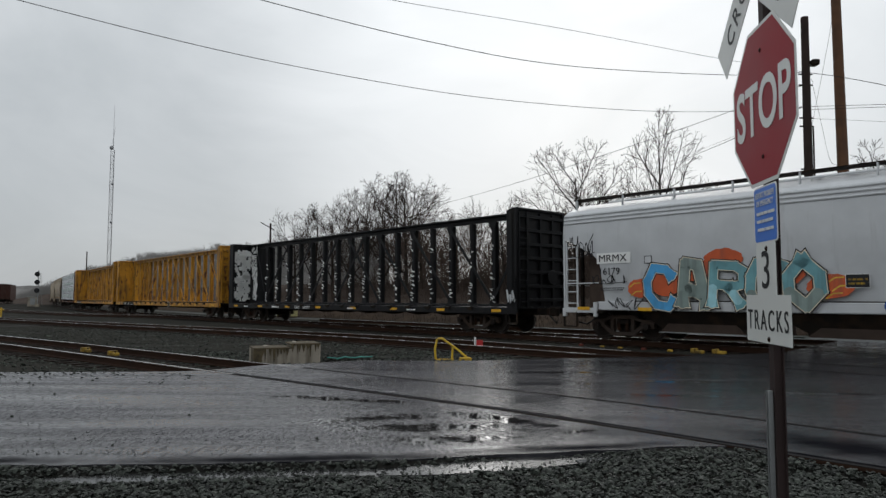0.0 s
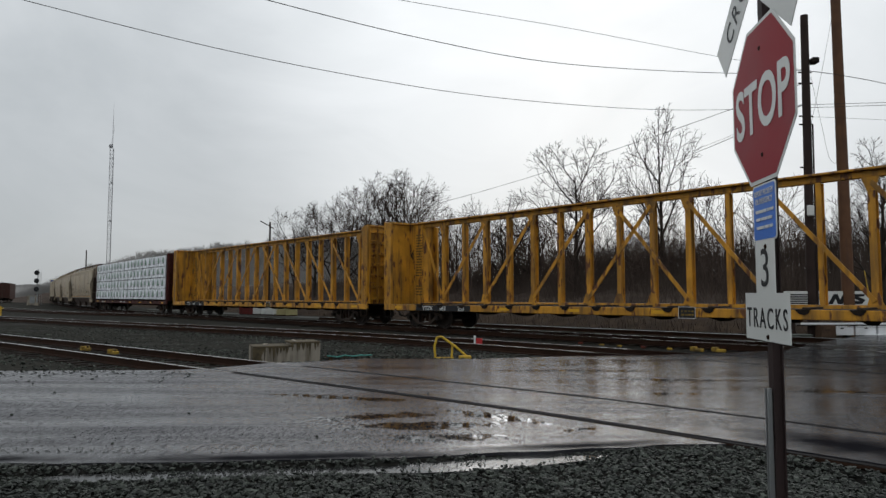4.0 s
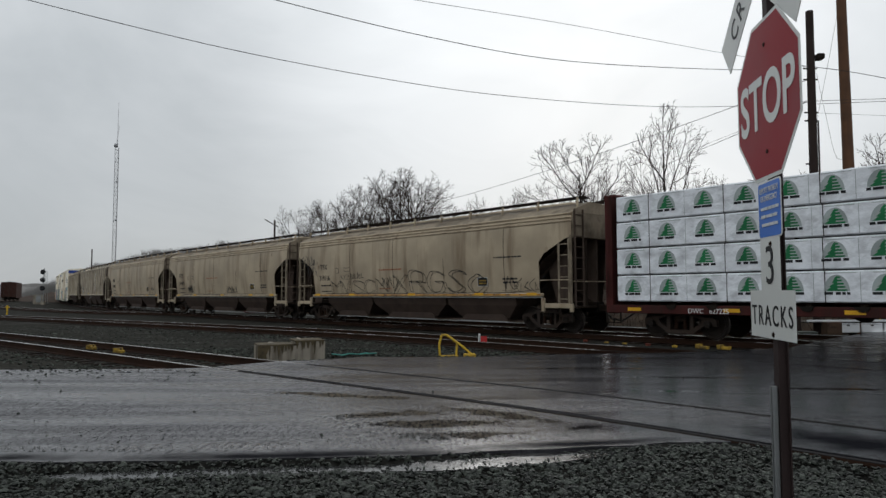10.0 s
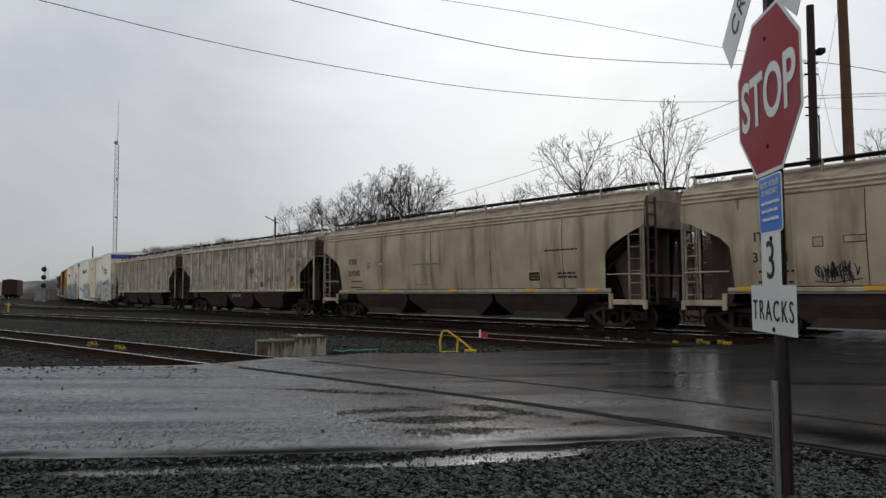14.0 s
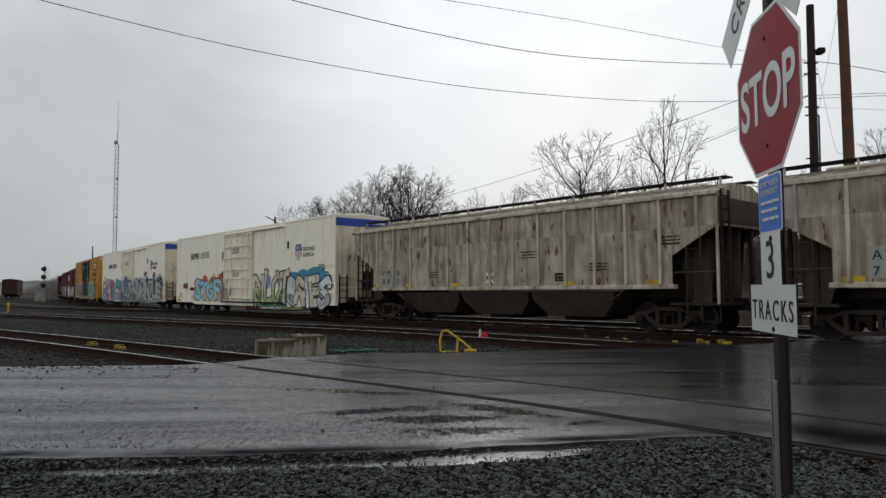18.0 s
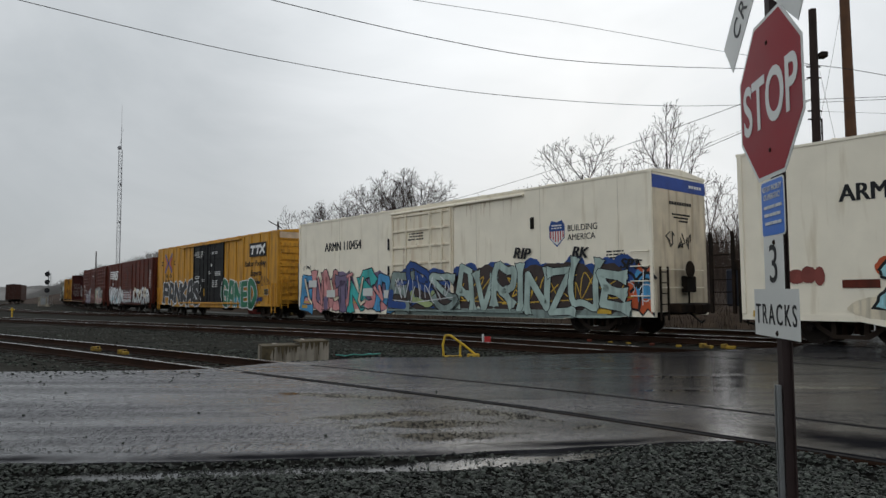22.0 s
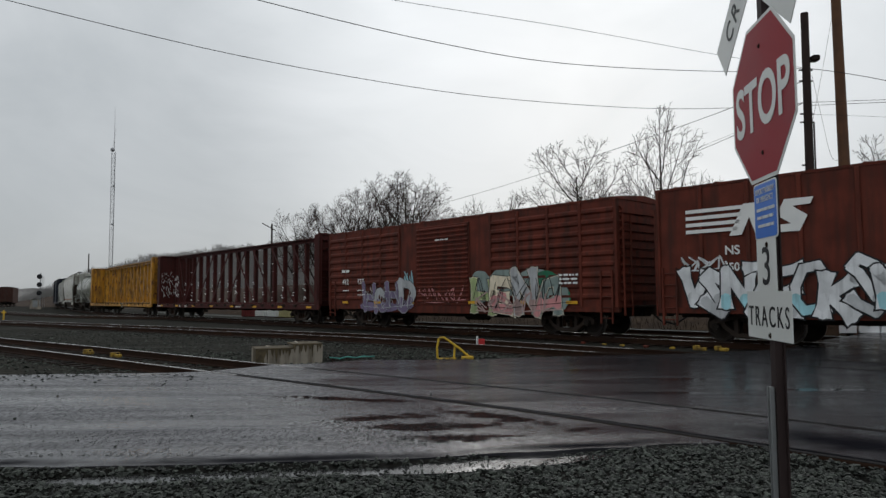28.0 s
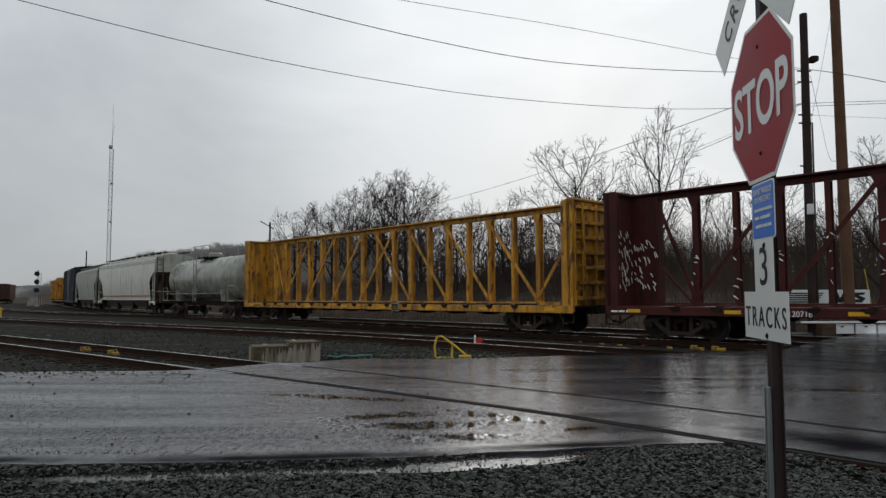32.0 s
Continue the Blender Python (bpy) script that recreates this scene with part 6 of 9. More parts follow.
def hopper(name, label, R, L, mat, dirty, ribs=0, top=4.55, eave=4.05, cut=3.22, cutin=1.40, low=2.5, walkmat=None, sill_mat=None, roof_mat=None, sill_low=1.08, skirt=1.20, tin=1.75):
    """Covered hopper; ribs: number of outside posts, 0 for smooth sides."""
    car, h = car_root(name, label, R, L, tin=tin)
    W = 1.60 if not ribs else 1.56
    walkmat = walkmat or M_UNDER
    sill_mat = sill_mat or mat
    he = h + 0.1
    # upper body: rounded shoulders
    if not ribs:
        sec = [(-W, cut), (-W, eave - 0.32), (-W + 0.03, eave - 0.12), (-W + 0.10, eave), (-W + 0.30, eave + 0.13), (-0.55, top - 0.10), (0.55, top - 0.10), (W - 0.30, eave + 0.13),
               (W - 0.10, eave), (W - 0.03, eave - 0.12), (W, eave - 0.32), (W, cut)]
    else:
        sec = [(-W, cut), (-W, eave), (-W + 0.05, eave + 0.03), (-0.6, top - 0.10), (0.6, top - 0.10), (W - 0.05, eave + 0.03), (W, eave), (W, cut)]
    roof_mat = roof_mat or mat
    if not ribs:
        part("roof", G().prism([(y, z) for y, z in sec if z > eave - 0.02], -he, he, "x"), roof_mat, car)
        sec = [(-W + 0.05, cut), (-W + 0.05, eave - 0.25), (-W + 0.12, eave - 0.01), (W - 0.12, eave - 0.01), (W - 0.05, eave - 0.25), (W - 0.05, cut)]
    part("upper_body", G().prism(sec, -he, he, "x"), M_RIBDIRT if ribs else roof_mat, car)
    # side sheets with the ends cut back
    for sy in (-1, 1):
        y0, y1 = sorted((sy * W, sy * (W - 0.03)))
        if not ribs:
            arc = [(he, cut), (he - 0.25, cut - 0.05), (he - cutin + 0.25, low + 0.22), (he - cutin, low - 0.05), (he - cutin, skirt)]
        else:
            arc = [(he, cut), (he - cutin, low), (he - cutin, 1.45)]
        pts = arc + [(-a, b) for a, b in reversed(arc)]
        if ribs:
            part("side_sheet", G().prism(pts, y0, y1, "y"), M_RIBDIRT, car, "streaked grimy side sheet")
            continue
        # one rounded skin, its lower edge cut back over the end platforms
        g, rows = G(), 11
        cols = sorted(set([a for a, b in pts] + [-he + 2 * he * i / 24 for i in range(25)] + [s * (he - 0.12 * i) for i in range(12) for s in (-1, 1)]))
        for x in cols:
            ax = abs(x)
            zb = skirt
            for (a, b), (c, d) in zip(arc[:-1], arc[1:]):
                if c <= ax <= a and a > c:
                    zb = d + (b - d) * (ax - c) / (a - c)
                    break
            for k in range(rows + 1):
                z = zb + (eave - zb) * k / rows
                g.v.append((x, sy * (W - bulge(z, eave)), z))
                g.v.append((x, sy * (W - bulge(z, eave) - 0.02), z))
        m = 2 * (rows + 1)
        for i in range(len(cols) - 1):
            for k in range(rows):
                for o in (0, 1):
                    a = i * m + 2 * k + o
                    g.f.append((a, a + 2, a + 2 + m, a + m))
            g.f.append((i * m, i * m + 1, i * m + 1 + m, i * m + m))
        part("side_sheet", g, mat, car, smooth=True)
    zs = 1.0 if not ribs else 1.30
    # side sills
    for sy in (-1, 1):
        y0, y1 = sorted((sy * (W + 0.02), sy * (W - 0.16)))
        if not ribs:
            part("side_sill", G().box(-he + cutin - 0.12, he - cutin + 0.12, y0 + (0.1 if sy < 0 else 0), y1 - (0.1 if sy > 0 else 0), sill_low, skirt + 0.02, 0.02), sill_mat, car)
        else:
            part("side_sill", G().box(-he + cutin - 0.1, he - cutin + 0.1, y0, y1, 1.32, 1.46, 0.02), sill_mat, car)
    # slope sheets, floor and chutes
    for sx in (-1, 1):
        part("slope_sheet", G().prism([(sx * he, cut + 0.2), (sx * (he - 0.06), cut + 0.2), (sx * (he - 3.6), 0.95), (sx * (he - 3.54), 0.95)], -W + (0.03 if ribs else 0.24), W - (0.03 if ribs else 0.24), "y"), M_SLOPE if dirty is M_DARKBROWN else dirty, car)
    if ribs:
        span = 2 * (he - 3.4)
        bays = [(-he + 3.4 + span * (i + 0.5) / 3, span / 6 - 0.08) for i in range(3)]
    else:
        k = he / 8.75
        bays = [(-4.35 * k, 1.85 * k), (0.0, 2.45 * k), (4.35 * k, 1.85 * k)]
    for cx, hw in bays:
        for sy in (-1, 1):
            # chutes: steep at the top, drawn in towards the gate
            g = G()
            for z, fx, fy in ((skirt + 0.05, 1.0, W - 0.10), (0.92, 0.97, W - 0.22), (0.44, 0.66, 1.15)):
                ya, yb = sorted((sy * 0.1, sy * fy))
                g.v += [(cx - hw * fx, ya, z), (cx + hw * fx, ya, z), (cx + hw * fx, yb, z), (cx - hw * fx, yb, z)]
            for j in (0, 4):
                g.f += [(j + i, j + (i + 1) % 4, j + 4 + (i + 1) % 4, j + 4 + i) for i in range(4)]
            g.f += [(3, 2, 1, 0), (8, 9, 10, 11)]
            part("chute", g, M_OUTLET if dirty is M_DARKBROWN else dirty, car)
        if ribs:
            part("gate", G().box(cx - 0.6, cx + 0.6, -1.0, 1.0, 0.30, 0.42, 0.02), M_UNDER, car)
        else:
            gt = part("gate", G().prism([(cx - hw * 0.66, 0.34), (cx + hw * 0.66, 0.34), (cx + hw * 0.5, 0.64), (cx - hw * 0.5, 0.64)], -1.22, 1.22, "y"), M_OUTLET, car, "worn brown outlet gate")
            part("gate_edge", G().box(cx - hw * 0.68, cx + hw * 0.68, -1.26, -1.18, 0.31, 0.338), M_GALV, gt, "bright lower edge")
    part("center_sill", G().box(-he, he, -0.2, 0.2, 0.70, 1.05), M_UNDER, car)
    endmat = dirty if ribs else roof_mat
    # ends: platform, bracing, ladders
    for sx in (-1, 1):
        ex = sx * he
        part("end_platform", G().box(min(ex, ex - sx * 1.5), max(ex, ex - sx * 1.5), -W + 0.02, W - 0.02, 0.86, 0.93), dirty, car)
        part("center_web", G().prism([(ex - sx * 0.12, 0.93), (ex - sx * 0.12, cut + 0.02), (ex - sx * 0.35, cut + 0.02), (ex - sx * 3.3, 1.0), (ex - sx * 3.3, 0.93)], -0.04, 0.04, "y"), M_SLOPE, car, "brown stained center web")
        for sy in (-1, 1):
            part("slope_stiffener", G().beam((ex - sx * 0.45, sy * 0.75, cut - 0.15), (ex - sx * 2.4, sy * 0.75, 1.62), 0.06, 0.10), M_SLOPE, car)
            part("gusset_plate", G().prism([(ex - sx * 0.55, 0.93), (ex - sx * 0.55, cut + 0.1), (ex - sx * 0.35, cut + 0.1), (ex - sx * 1.5, 2.1), (ex - sx * 1.1, 0.93)], sy * 0.9 - 0.02, sy * 0.9 + 0.02, "y"), M_SLOPE, car)
        if ribs:
            part("end_sheet", G().box(min(ex + sx * 0.003, ex + sx * 0.012), max(ex + sx * 0.003, ex + sx * 0.012), -W + 0.05, W - 0.05, cut + 0.06, eave - 0.12), M_SLOPE, car, "brown stained end sheet")
            for k in range(7):
                yk = -W + 0.3 + k * (2 * W - 0.6) / 6
                part("end_rib", G().box(min(ex - sx * 1.0, ex - sx * 0.94), max(ex - sx * 1.0, ex - sx * 0.94), yk - 0.04, yk + 0.04, 0.95, cut), dirty, car)
        part("end_post", G().box(min(ex, ex - sx * 0.07), max(ex, ex - sx * 0.07), -W, -W + 0.06, 0.9, cut + 0.05), mat if ribs else endmat, car)
        part("end_post", G().box(min(ex, ex - sx * 0.07), max(ex, ex - sx * 0.07), W - 0.06, W, 0.9, cut + 0.05), mat, car)
        part("end_brace", G().beam((ex - sx * 0.1, -0.7, 0.95), (ex - sx * 0.1, -0.7, cut + 0.1), 0.10, 0.1), dirty, car)
        part("end_brace", G().beam((ex - sx * 0.1, 0.7, 0.95), (ex - sx * 0.1, 0.7, cut + 0.1), 0.14, 0.1), dirty, car)
        part("end_brace", G().beam((ex - sx * 0.2, 0, 0.95), (ex - sx * 1.9, 0, 1.9), 0.14, 0.14), dirty, car)
        if ribs:
            ladder(car, ex - sx * 0.75, -W + 0.03, 0.5, cut - 0.1, 0.42, endmat, True, 7)
        else:
            ladder(car, ex - sx * 0.33, -W + 0.03, 0.98, cut - 0.05, 0.42, endmat, True, 6)
            part("end_sill", G().box(min(ex, ex - sx * 1.15), max(ex, ex - sx * 1.15), -W, -W + 0.12, 0.86, 1.02, 0.01), mat, car)
            for xx in (1.22, 0.02):
                part("sill_bracket", G().box(ex - sx * xx - 0.06, ex - sx * xx + 0.06, -W - 0.02, -W + 0.08, 0.74, 1.20 if xx > 1 else 1.0, 0.01), mat, car)
        ladder(car, ex + sx * 0.03, -W + 0.4, 0.9, eave + 0.1, 0.45, endmat if ribs else M_SLOPE, False, 9)
        part("hand_rail", G().tube((ex + sx * 0.02, -W + 0.1, 1.75), (ex + sx * 0.02, W - 0.1, 1.75), 0.02, n=5).tube((ex - sx * 1.35, -W + 0.02, 1.8), (ex, -W + 0.02, 1.8), 0.02, n=5), M_SLOPE if ribs else mat, car)
        part("step", G().box(min(ex, ex - sx * 0.5), max(ex, ex - sx * 0.5), -W, -W + 0.06, 0.40, 0.44).box(ex - 0.02, ex + 0.02, -W, -W + 0.06, 0.4, 0.9).box(ex - sx * 0.5 - 0.02, ex - sx * 0.5 + 0.02, -W, -W + 0.06, 0.4, 0.9), M_UNDER, car)
    part("brake_cylinder", G().tube((he - 1.3, 0.3, 1.25), (he - 0.5, 0.3, 1.25), 0.18, n=12), M_UNDER, car)
    part("air_reservoir", G().tube((-he + 0.5, -0.4, 1.3), (-he + 1.3, -0.4, 1.3), 0.2, n=12), M_UNDER, car)
    # roof: trough hatches, running boards on stands
    part("hatch", G().box(-he + 0.9, he - 0.9, -0.32, 0.32, top - 0.12, top + 0.02, 0.04), mat, car, "long trough hatch")
    for sy in (-1, 1):
        y0, y1 = sorted((sy * 0.55, sy * 1.0))
        part("running_board", G().box(-he, he, y0, y1, top + 0.03, top + 0.07), walkmat, car, "dark grated running board")
    for i in range(11):
        x = -he + 0.15 + (2 * he - 0.3) * i / 10
        part("board_stand", G().beam((x, -1.0, top + 0.03), (x, -1.04, eave + 0.14), 0.09, 0.03, (1, 0, 0)), mat, car)
    if ribs:
        for i in range(ribs):
            x = -he + 0.6 + (2 * he - 1.2) * i / (ribs - 1)
            zb = 1.46
            over = abs(x) - (he - cutin)
            if over > 0:
                zb = low + (cut - low) * over / cutin
            part("side_post", G().box(x - 0.05, x + 0.05, -W - 0.07, -W, zb, eave, 0.012), mat, car)
            part("side_post", G().box(x - 0.05, x + 0.05, W, W + 0.07, zb, eave, 0.012), mat, car)
        part("top_rail", G().box(-he, he, -W - 0.08, -W, eave - 0.06, eave + 0.06, 0.015), mat, car)
    else:
        for k, z in enumerate((eave - 0.05, eave - 0.17, eave - 0.29)):
            part("flute", G().tube((-he + 0.02, -W + bulge(z, eave), z), (he - 0.02, -W + bulge(z, eave), z), 0.038, n=8), mat, car)
        for i in range(1, 9):
            x = -he + cutin + (2 * he - 2 * cutin) * i / 9
            g = G()
            zz = [1.24 + (eave - 1.6) * j / 8 for j in range(9 if i % 3 else 6)]
            for a, b in zip(zz[:-1], zz[1:]):
                g.beam((x, -W + bulge(a, eave) - 0.001, a), (x, -W + bulge(b, eave) - 0.001, b), 0.02, 0.008, (0, -1, 0))
            part("weld_seam", g, dirty if i % 2 == 0 and dirty is M_DARKBROWN else mat, car)
    return car, he, W


def boxcar(name, label, R, L, mat, door_mat, top=4.45, low=0.82, ribs=12, door=(-1.5, 1.5), end_ribs=9, ends=None, roofmat=None, seamless=False, W=1.55, corrugated=False):
    car, h = car_root(name, label, R, L, tin=2.4)
    ends = ends or mat
    roofmat = roofmat or mat
    part("body", G().box(-h, h, -W, W, low + 0.14, top - 0.10), mat, car)
    part("roof", G().prism([(-W - 0.02, top - 0.12), (-W - 0.02, top - 0.05), (0, top + 0.10), (W + 0.02, top - 0.05), (W + 0.02, top - 0.12)], -h - 0.03, h + 0.03, "x"), roofmat, car)
    for i in range(13):
        x = -h + 2 * h * (i + 0.5) / 13
        part("roof_seam", G().prism([(-W, top - 0.05), (0, top + 0.10), (W, top - 0.05), (W, top - 0.02), (0, top + 0.14), (-W, top - 0.02)], x - 0.04, x + 0.04, "x"), roofmat, car)
    for sy in (-1, 1):
        y0, y1 = sorted((sy * (W + 0.015), sy * (W - 0.12)))
        part("side_sill", G().prism([(-h, low + 0.16), (-h, low), (-h + 2.8, low), (-h + 3.4, low - 0.12), (h - 3.4, low - 0.12), (h - 2.8, low), (h, low), (h, low + 0.16)], y0, y1, "y"), mat, car)
    part("underframe", G().box(-h, h, -0.25, 0.25, 0.66, low + 0.14).box(-h + 3, h - 3, -0.9, -0.8, 0.55, low + 0.1), M_UNDER, car)
    part("air_reservoir", G().tube((0.5, -0.6, 0.62), (1.6, -0.6, 0.62), 0.2, n=12), M_UNDER, car)
    # outside posts
    for i in range(ribs):
        x = -h + 0.06 + (2 * h - 0.12) * i / (ribs - 1)
        if door[0] - 0.05 < x < door[1] + 0.05:
            continue
        part("side_post", G().box(x - 0.055, x + 0.055, -W - 0.05, -W, low + 0.15, top - 0.12, 0.012), mat, car)
    # ends
    for sx in (-1, 1):
        x0, x1 = sorted((sx * h, sx * (h + 0.06)))
        for i in range(end_ribs):
            z = low + 0.45 + i * (top - low - 0.9) / max(1, end_ribs - 1)
            part("end_rib", G().prism([(-W + 0.1, z - 0.1), (-W + 0.2, z - 0.02), (-W + 0.2, z + 0.02), (-W + 0.1, z + 0.1), (W - 0.1, z + 0.1), (W - 0.1, z - 0.1)], x0, x1, "x"), ends, car)
        ladder(car, sx * (h + 0.12), -W + 0.35, low - 0.1, low + 1.5 if not corrugated else top - 0.6, 0.42, mat if not seamless else M_UNDER, False, 5)
        if not seamless:
            ladder(car, sx * (h - 0.4), -W - 0.07, low - 0.35, low + 1.3, 0.42, mat, True, 5)
        part("end_platform", G().box(min(sx * h, sx * (h + 0.35)), max(sx * h, sx * (h + 0.35)), -0.7, 0.7, 0.98, 1.02), M_UNDER, car)
    # door
    d0, d1 = door
    dr = part("door", G().box(d0, d1, -W - 0.05, -W, low + 0.2, top - 0.28, 0.015), door_mat, car)
    return car, h, W, dr


# ---- the cars in order, front of the visible train first ----
car, h, W = hopper("covered_hopper", "clean light grey covered hopper car with bright graffiti", -3.9, 13.9, M_GREY, M_UNDER, sill_low=0.95)
HOP_GREY = (car, h, W)
CB_BLACK = centerbeam("centerbeam_car", "empty black centerbeam lumber car with torn white wrapping", 16.25, 39.55, M_BLACK, M_BLACK, shred=14)
CB_YEL_A = centerbeam("centerbeam_car", "empty weathered yellow centerbeam lumber car", 40.75, 64.25, M_YELLOW, M_DARKBROWN)
CB_YEL_B = centerbeam("centerbeam_car", "empty weathered yellow centerbeam lumber car with data panels", 65.5, 89.05, M_YELLOW, M_DARKBROWN)
LUMBER = lumber_car(90.25, 113.35)
HOP_A = hopper("covered_hopper", "dirty beige covered hopper car with black graffiti scrawl", 114.65, 132.0, M_BEIGE, M_DARKBROWN, roof_mat=M_ROOFDIRT, sill_low=1.24, skirt=1.34, tin=1.40)
HOP_B = hopper("covered_hopper", "dirty beige covered hopper car with faint red stencils", 133.45, 150.85, M_BEIGE, M_DARKBROWN, roof_mat=M_ROOFDIRT, sill_low=1.24, skirt=1.34, tin=1.40)
HOP_C = hopper("covered_hopper", "dirty beige smooth-sided covered hopper car", 152.25, 169.95, M_BEIGE, M_DARKBROWN, roof_mat=M_ROOFDIRT, sill_low=1.24, skirt=1.34, tin=1.40)
RIB_A = hopper("covered_hopper", "grimy grey ribbed covered hopper car with rust", 171.1, 188.6, M_RIBGREY, M_DARKBROWN, ribs=15, top=4.45, eave=4.0, cut=3.09, cutin=1.40, low=2.29)
RIB_B = hopper("covered_hopper", "grimy grey ribbed covered hopper car with orange patches", 190.25, 207.5, M_RIBGREY, M_DARKBROWN, ribs=15, top=4.45, eave=4.0, cut=3.09, cutin=1.40, low=2.29)
REEF_A = boxcar("refrigerator_car", "tall cream refrigerator car with colourful graffiti", 209.2, 229.9, M_CREAM, M_DOORRUST, top=5.10, low=0.62, ribs=0 + 2, door=(-2.4, 1.6), end_ribs=0, seamless=True, W=1.58)
REEF_B = boxcar("refrigerator_car", "tall cream refrigerator car covered in blue graffiti", 232.5, 253.25, M_CREAM, M_DOORRUST, top=5.10, low=0.62, ribs=2, door=(-2.4, 1.6), end_ribs=0, seamless=True, W=1.58)
TBOX = boxcar("boxcar", "tall yellow boxcar with black doors and graffiti", 255.55, 275.3, M_BOXYEL, M_BLACK, top=5.02, low=0.75, ribs=19, door=(-2.4, 2.6), end_ribs=10)
NS_A = boxcar("boxcar", "oxide red boxcar with white graffiti along the side", 276.7, 292.6, M_OXIDE, M_OXIDE, top=4.47, low=0.82, ribs=13, door=(-1.55, 1.45), end_ribs=11, corrugated=True)
NS_B = boxcar("boxcar", "oxide red boxcar with horizontally ribbed panels", 293.95, 310.25, M_OXIDE, M_OXIDE, top=4.47, low=0.82, ribs=13, door=(-1.5, 1.6), end_ribs=11, corrugated=True)
CB_MAR = centerbeam("centerbeam_car", "empty maroon centerbeam lumber car with torn wrapping", 311.4, 334.75, M_MAROON, M_MAROON, shred=5, brace=True)
CB_YEL_C = centerbeam("centerbeam_car", "empty yellow centerbeam lumber car", 336.0, 359.7, M_YELLOW, M_DARKBROWN)


def tank_car(R, L):
    car, h = car_root("tank_car", "dull silver tank car with dome walkway", R, L, tin=1.7)
    prof = [(0.05, -h + 0.55), (0.8, -h + 0.62), (1.25, -h + 0.85), (1.42, -h + 1.2), (1.42, h - 1.2), (1.25, h - 0.85), (0.8, h - 0.62), (0.05, h - 0.55)]
    part("tank", G().lathe(prof, 28, "x"), M_TANK, car, smooth=True).location = (0, 0, 2.55)
    part("dome", G().lathe([(0.45, 0), (0.45, 0.35), (0.38, 0.42)], 14, "z"), M_TANK, car).location = (0, 0, 3.9)
    part("walkway", G().box(-1.3, 1.3, -1.0, 1.0, 3.95, 3.99), M_UNDER, car)
    g = G()
    for x in (-1.3, 0, 1.3):
        for y in (-1.0, 1.0):
            g.tube((x, y, 3.9), (x, y, 4.75), 0.025, n=5)
    for y in (-1.0, 1.0):
        g.tube((-1.3, y, 4.75), (1.3, y, 4.75), 0.025, n=5)
    part("railing", g, M_TANK, car)
    part("sill", G().box(-h, h, -0.3, 0.3, 0.75, 1.1), M_UNDER, car)
    for sx in (-1, 1):
        part("saddle", G().prism([(-1.1, 1.05), (1.1, 1.05), (1.2, 1.9), (-1.2, 1.9)], sx * (h - 2.2) - 0.3, sx * (h - 2.2) + 0.3, "x"), M_TANK, car)
        part("end_platform", G().box(min(sx * h, sx * (h - 1.0)), max(sx * h, sx * (h - 1.0)), -1.4, 1.4, 1.05, 1.12), M_TANK, car)
        part("hand_rail", G().tube((sx * (h - 0.9), -1.38, 2.0), (sx * h, -1.38, 2.0), 0.02, n=5).tube((sx * h, -1.38, 1.1), (sx * h, -1.38, 2.0), 0.02, n=5).tube((sx * (h - 0.9), -1.38, 1.1), (sx * (h - 0.9), -1.38, 2.0), 0.02, n=5), M_TANK, car)
    ladder(car, 0, -1.43, 1.0, 4.0, 0.45, M_TANK, True, 9)
    part("side_rail", G().tube((-h + 1, -1.46, 1.55), (h - 1, -1.46, 1.55), 0.02, n=5), M_TANK, car)
    return car, h


TANK = tank_car(361.0, 373.2)
HOP_D = hopper("covered_hopper", "dirty white covered hopper car with a red stripe", 374.6, 393.0, M_OFFWHITE, M_DARKBROWN, top=4.7, eave=4.25, roof_mat=M_PALEGREY)
part("sill_stripe", G().box(-7.6, 7.6, -1.60 + 0.115, -1.60 + 0.135, 1.36, 1.50), M_REDPRINT, HOP_D[0], "faded red stripe above the sill")
HOP_E = hopper("covered_hopper", "small pale grey covered hopper car", 394.4, 408.5, M_PALEGREY, M_DARKBROWN, top=4.55)
NAVY = boxcar("boxcar", "tall dark navy blue boxcar", 410.0, 427.0, M_NAVY, M_NAVY, top=4.9, ribs=13)
CB_YEL_D = centerbeam("centerbeam_car", "empty yellow centerbeam lumber car far back", 428.6, 451.6, M_YELLOW, M_DARKBROWN)
CB_YEL_E = centerbeam("centerbeam_car", "empty yellow centerbeam lumber car at the rear", 453.0, 476.0, M_YELLOW, M_DARKBROWN)


# standing boxcar in the yard
_n = len(TRAIN)
yard_car, _, _, _ = boxcar("boxcar", "dark weathered red boxcar standing in the yard", 0.0, 15.5, M_YARDRED, M_YARDRED, top=4.5)
yard_car.matrix_basis = pose(-107.5, 168, 0, 0, 0, -62)
del TRAIN[_n:]




# ---- lettering and graffiti on the cars ----
def paint(name, rgb, rough=0.4):
    return material(name, rgb, rough, var=0.22, scale=1.8, bump=0.05, dirt=tuple(0.45 * c + 0.03 for c in rgb), dirt_amount=0.45, streak=True)


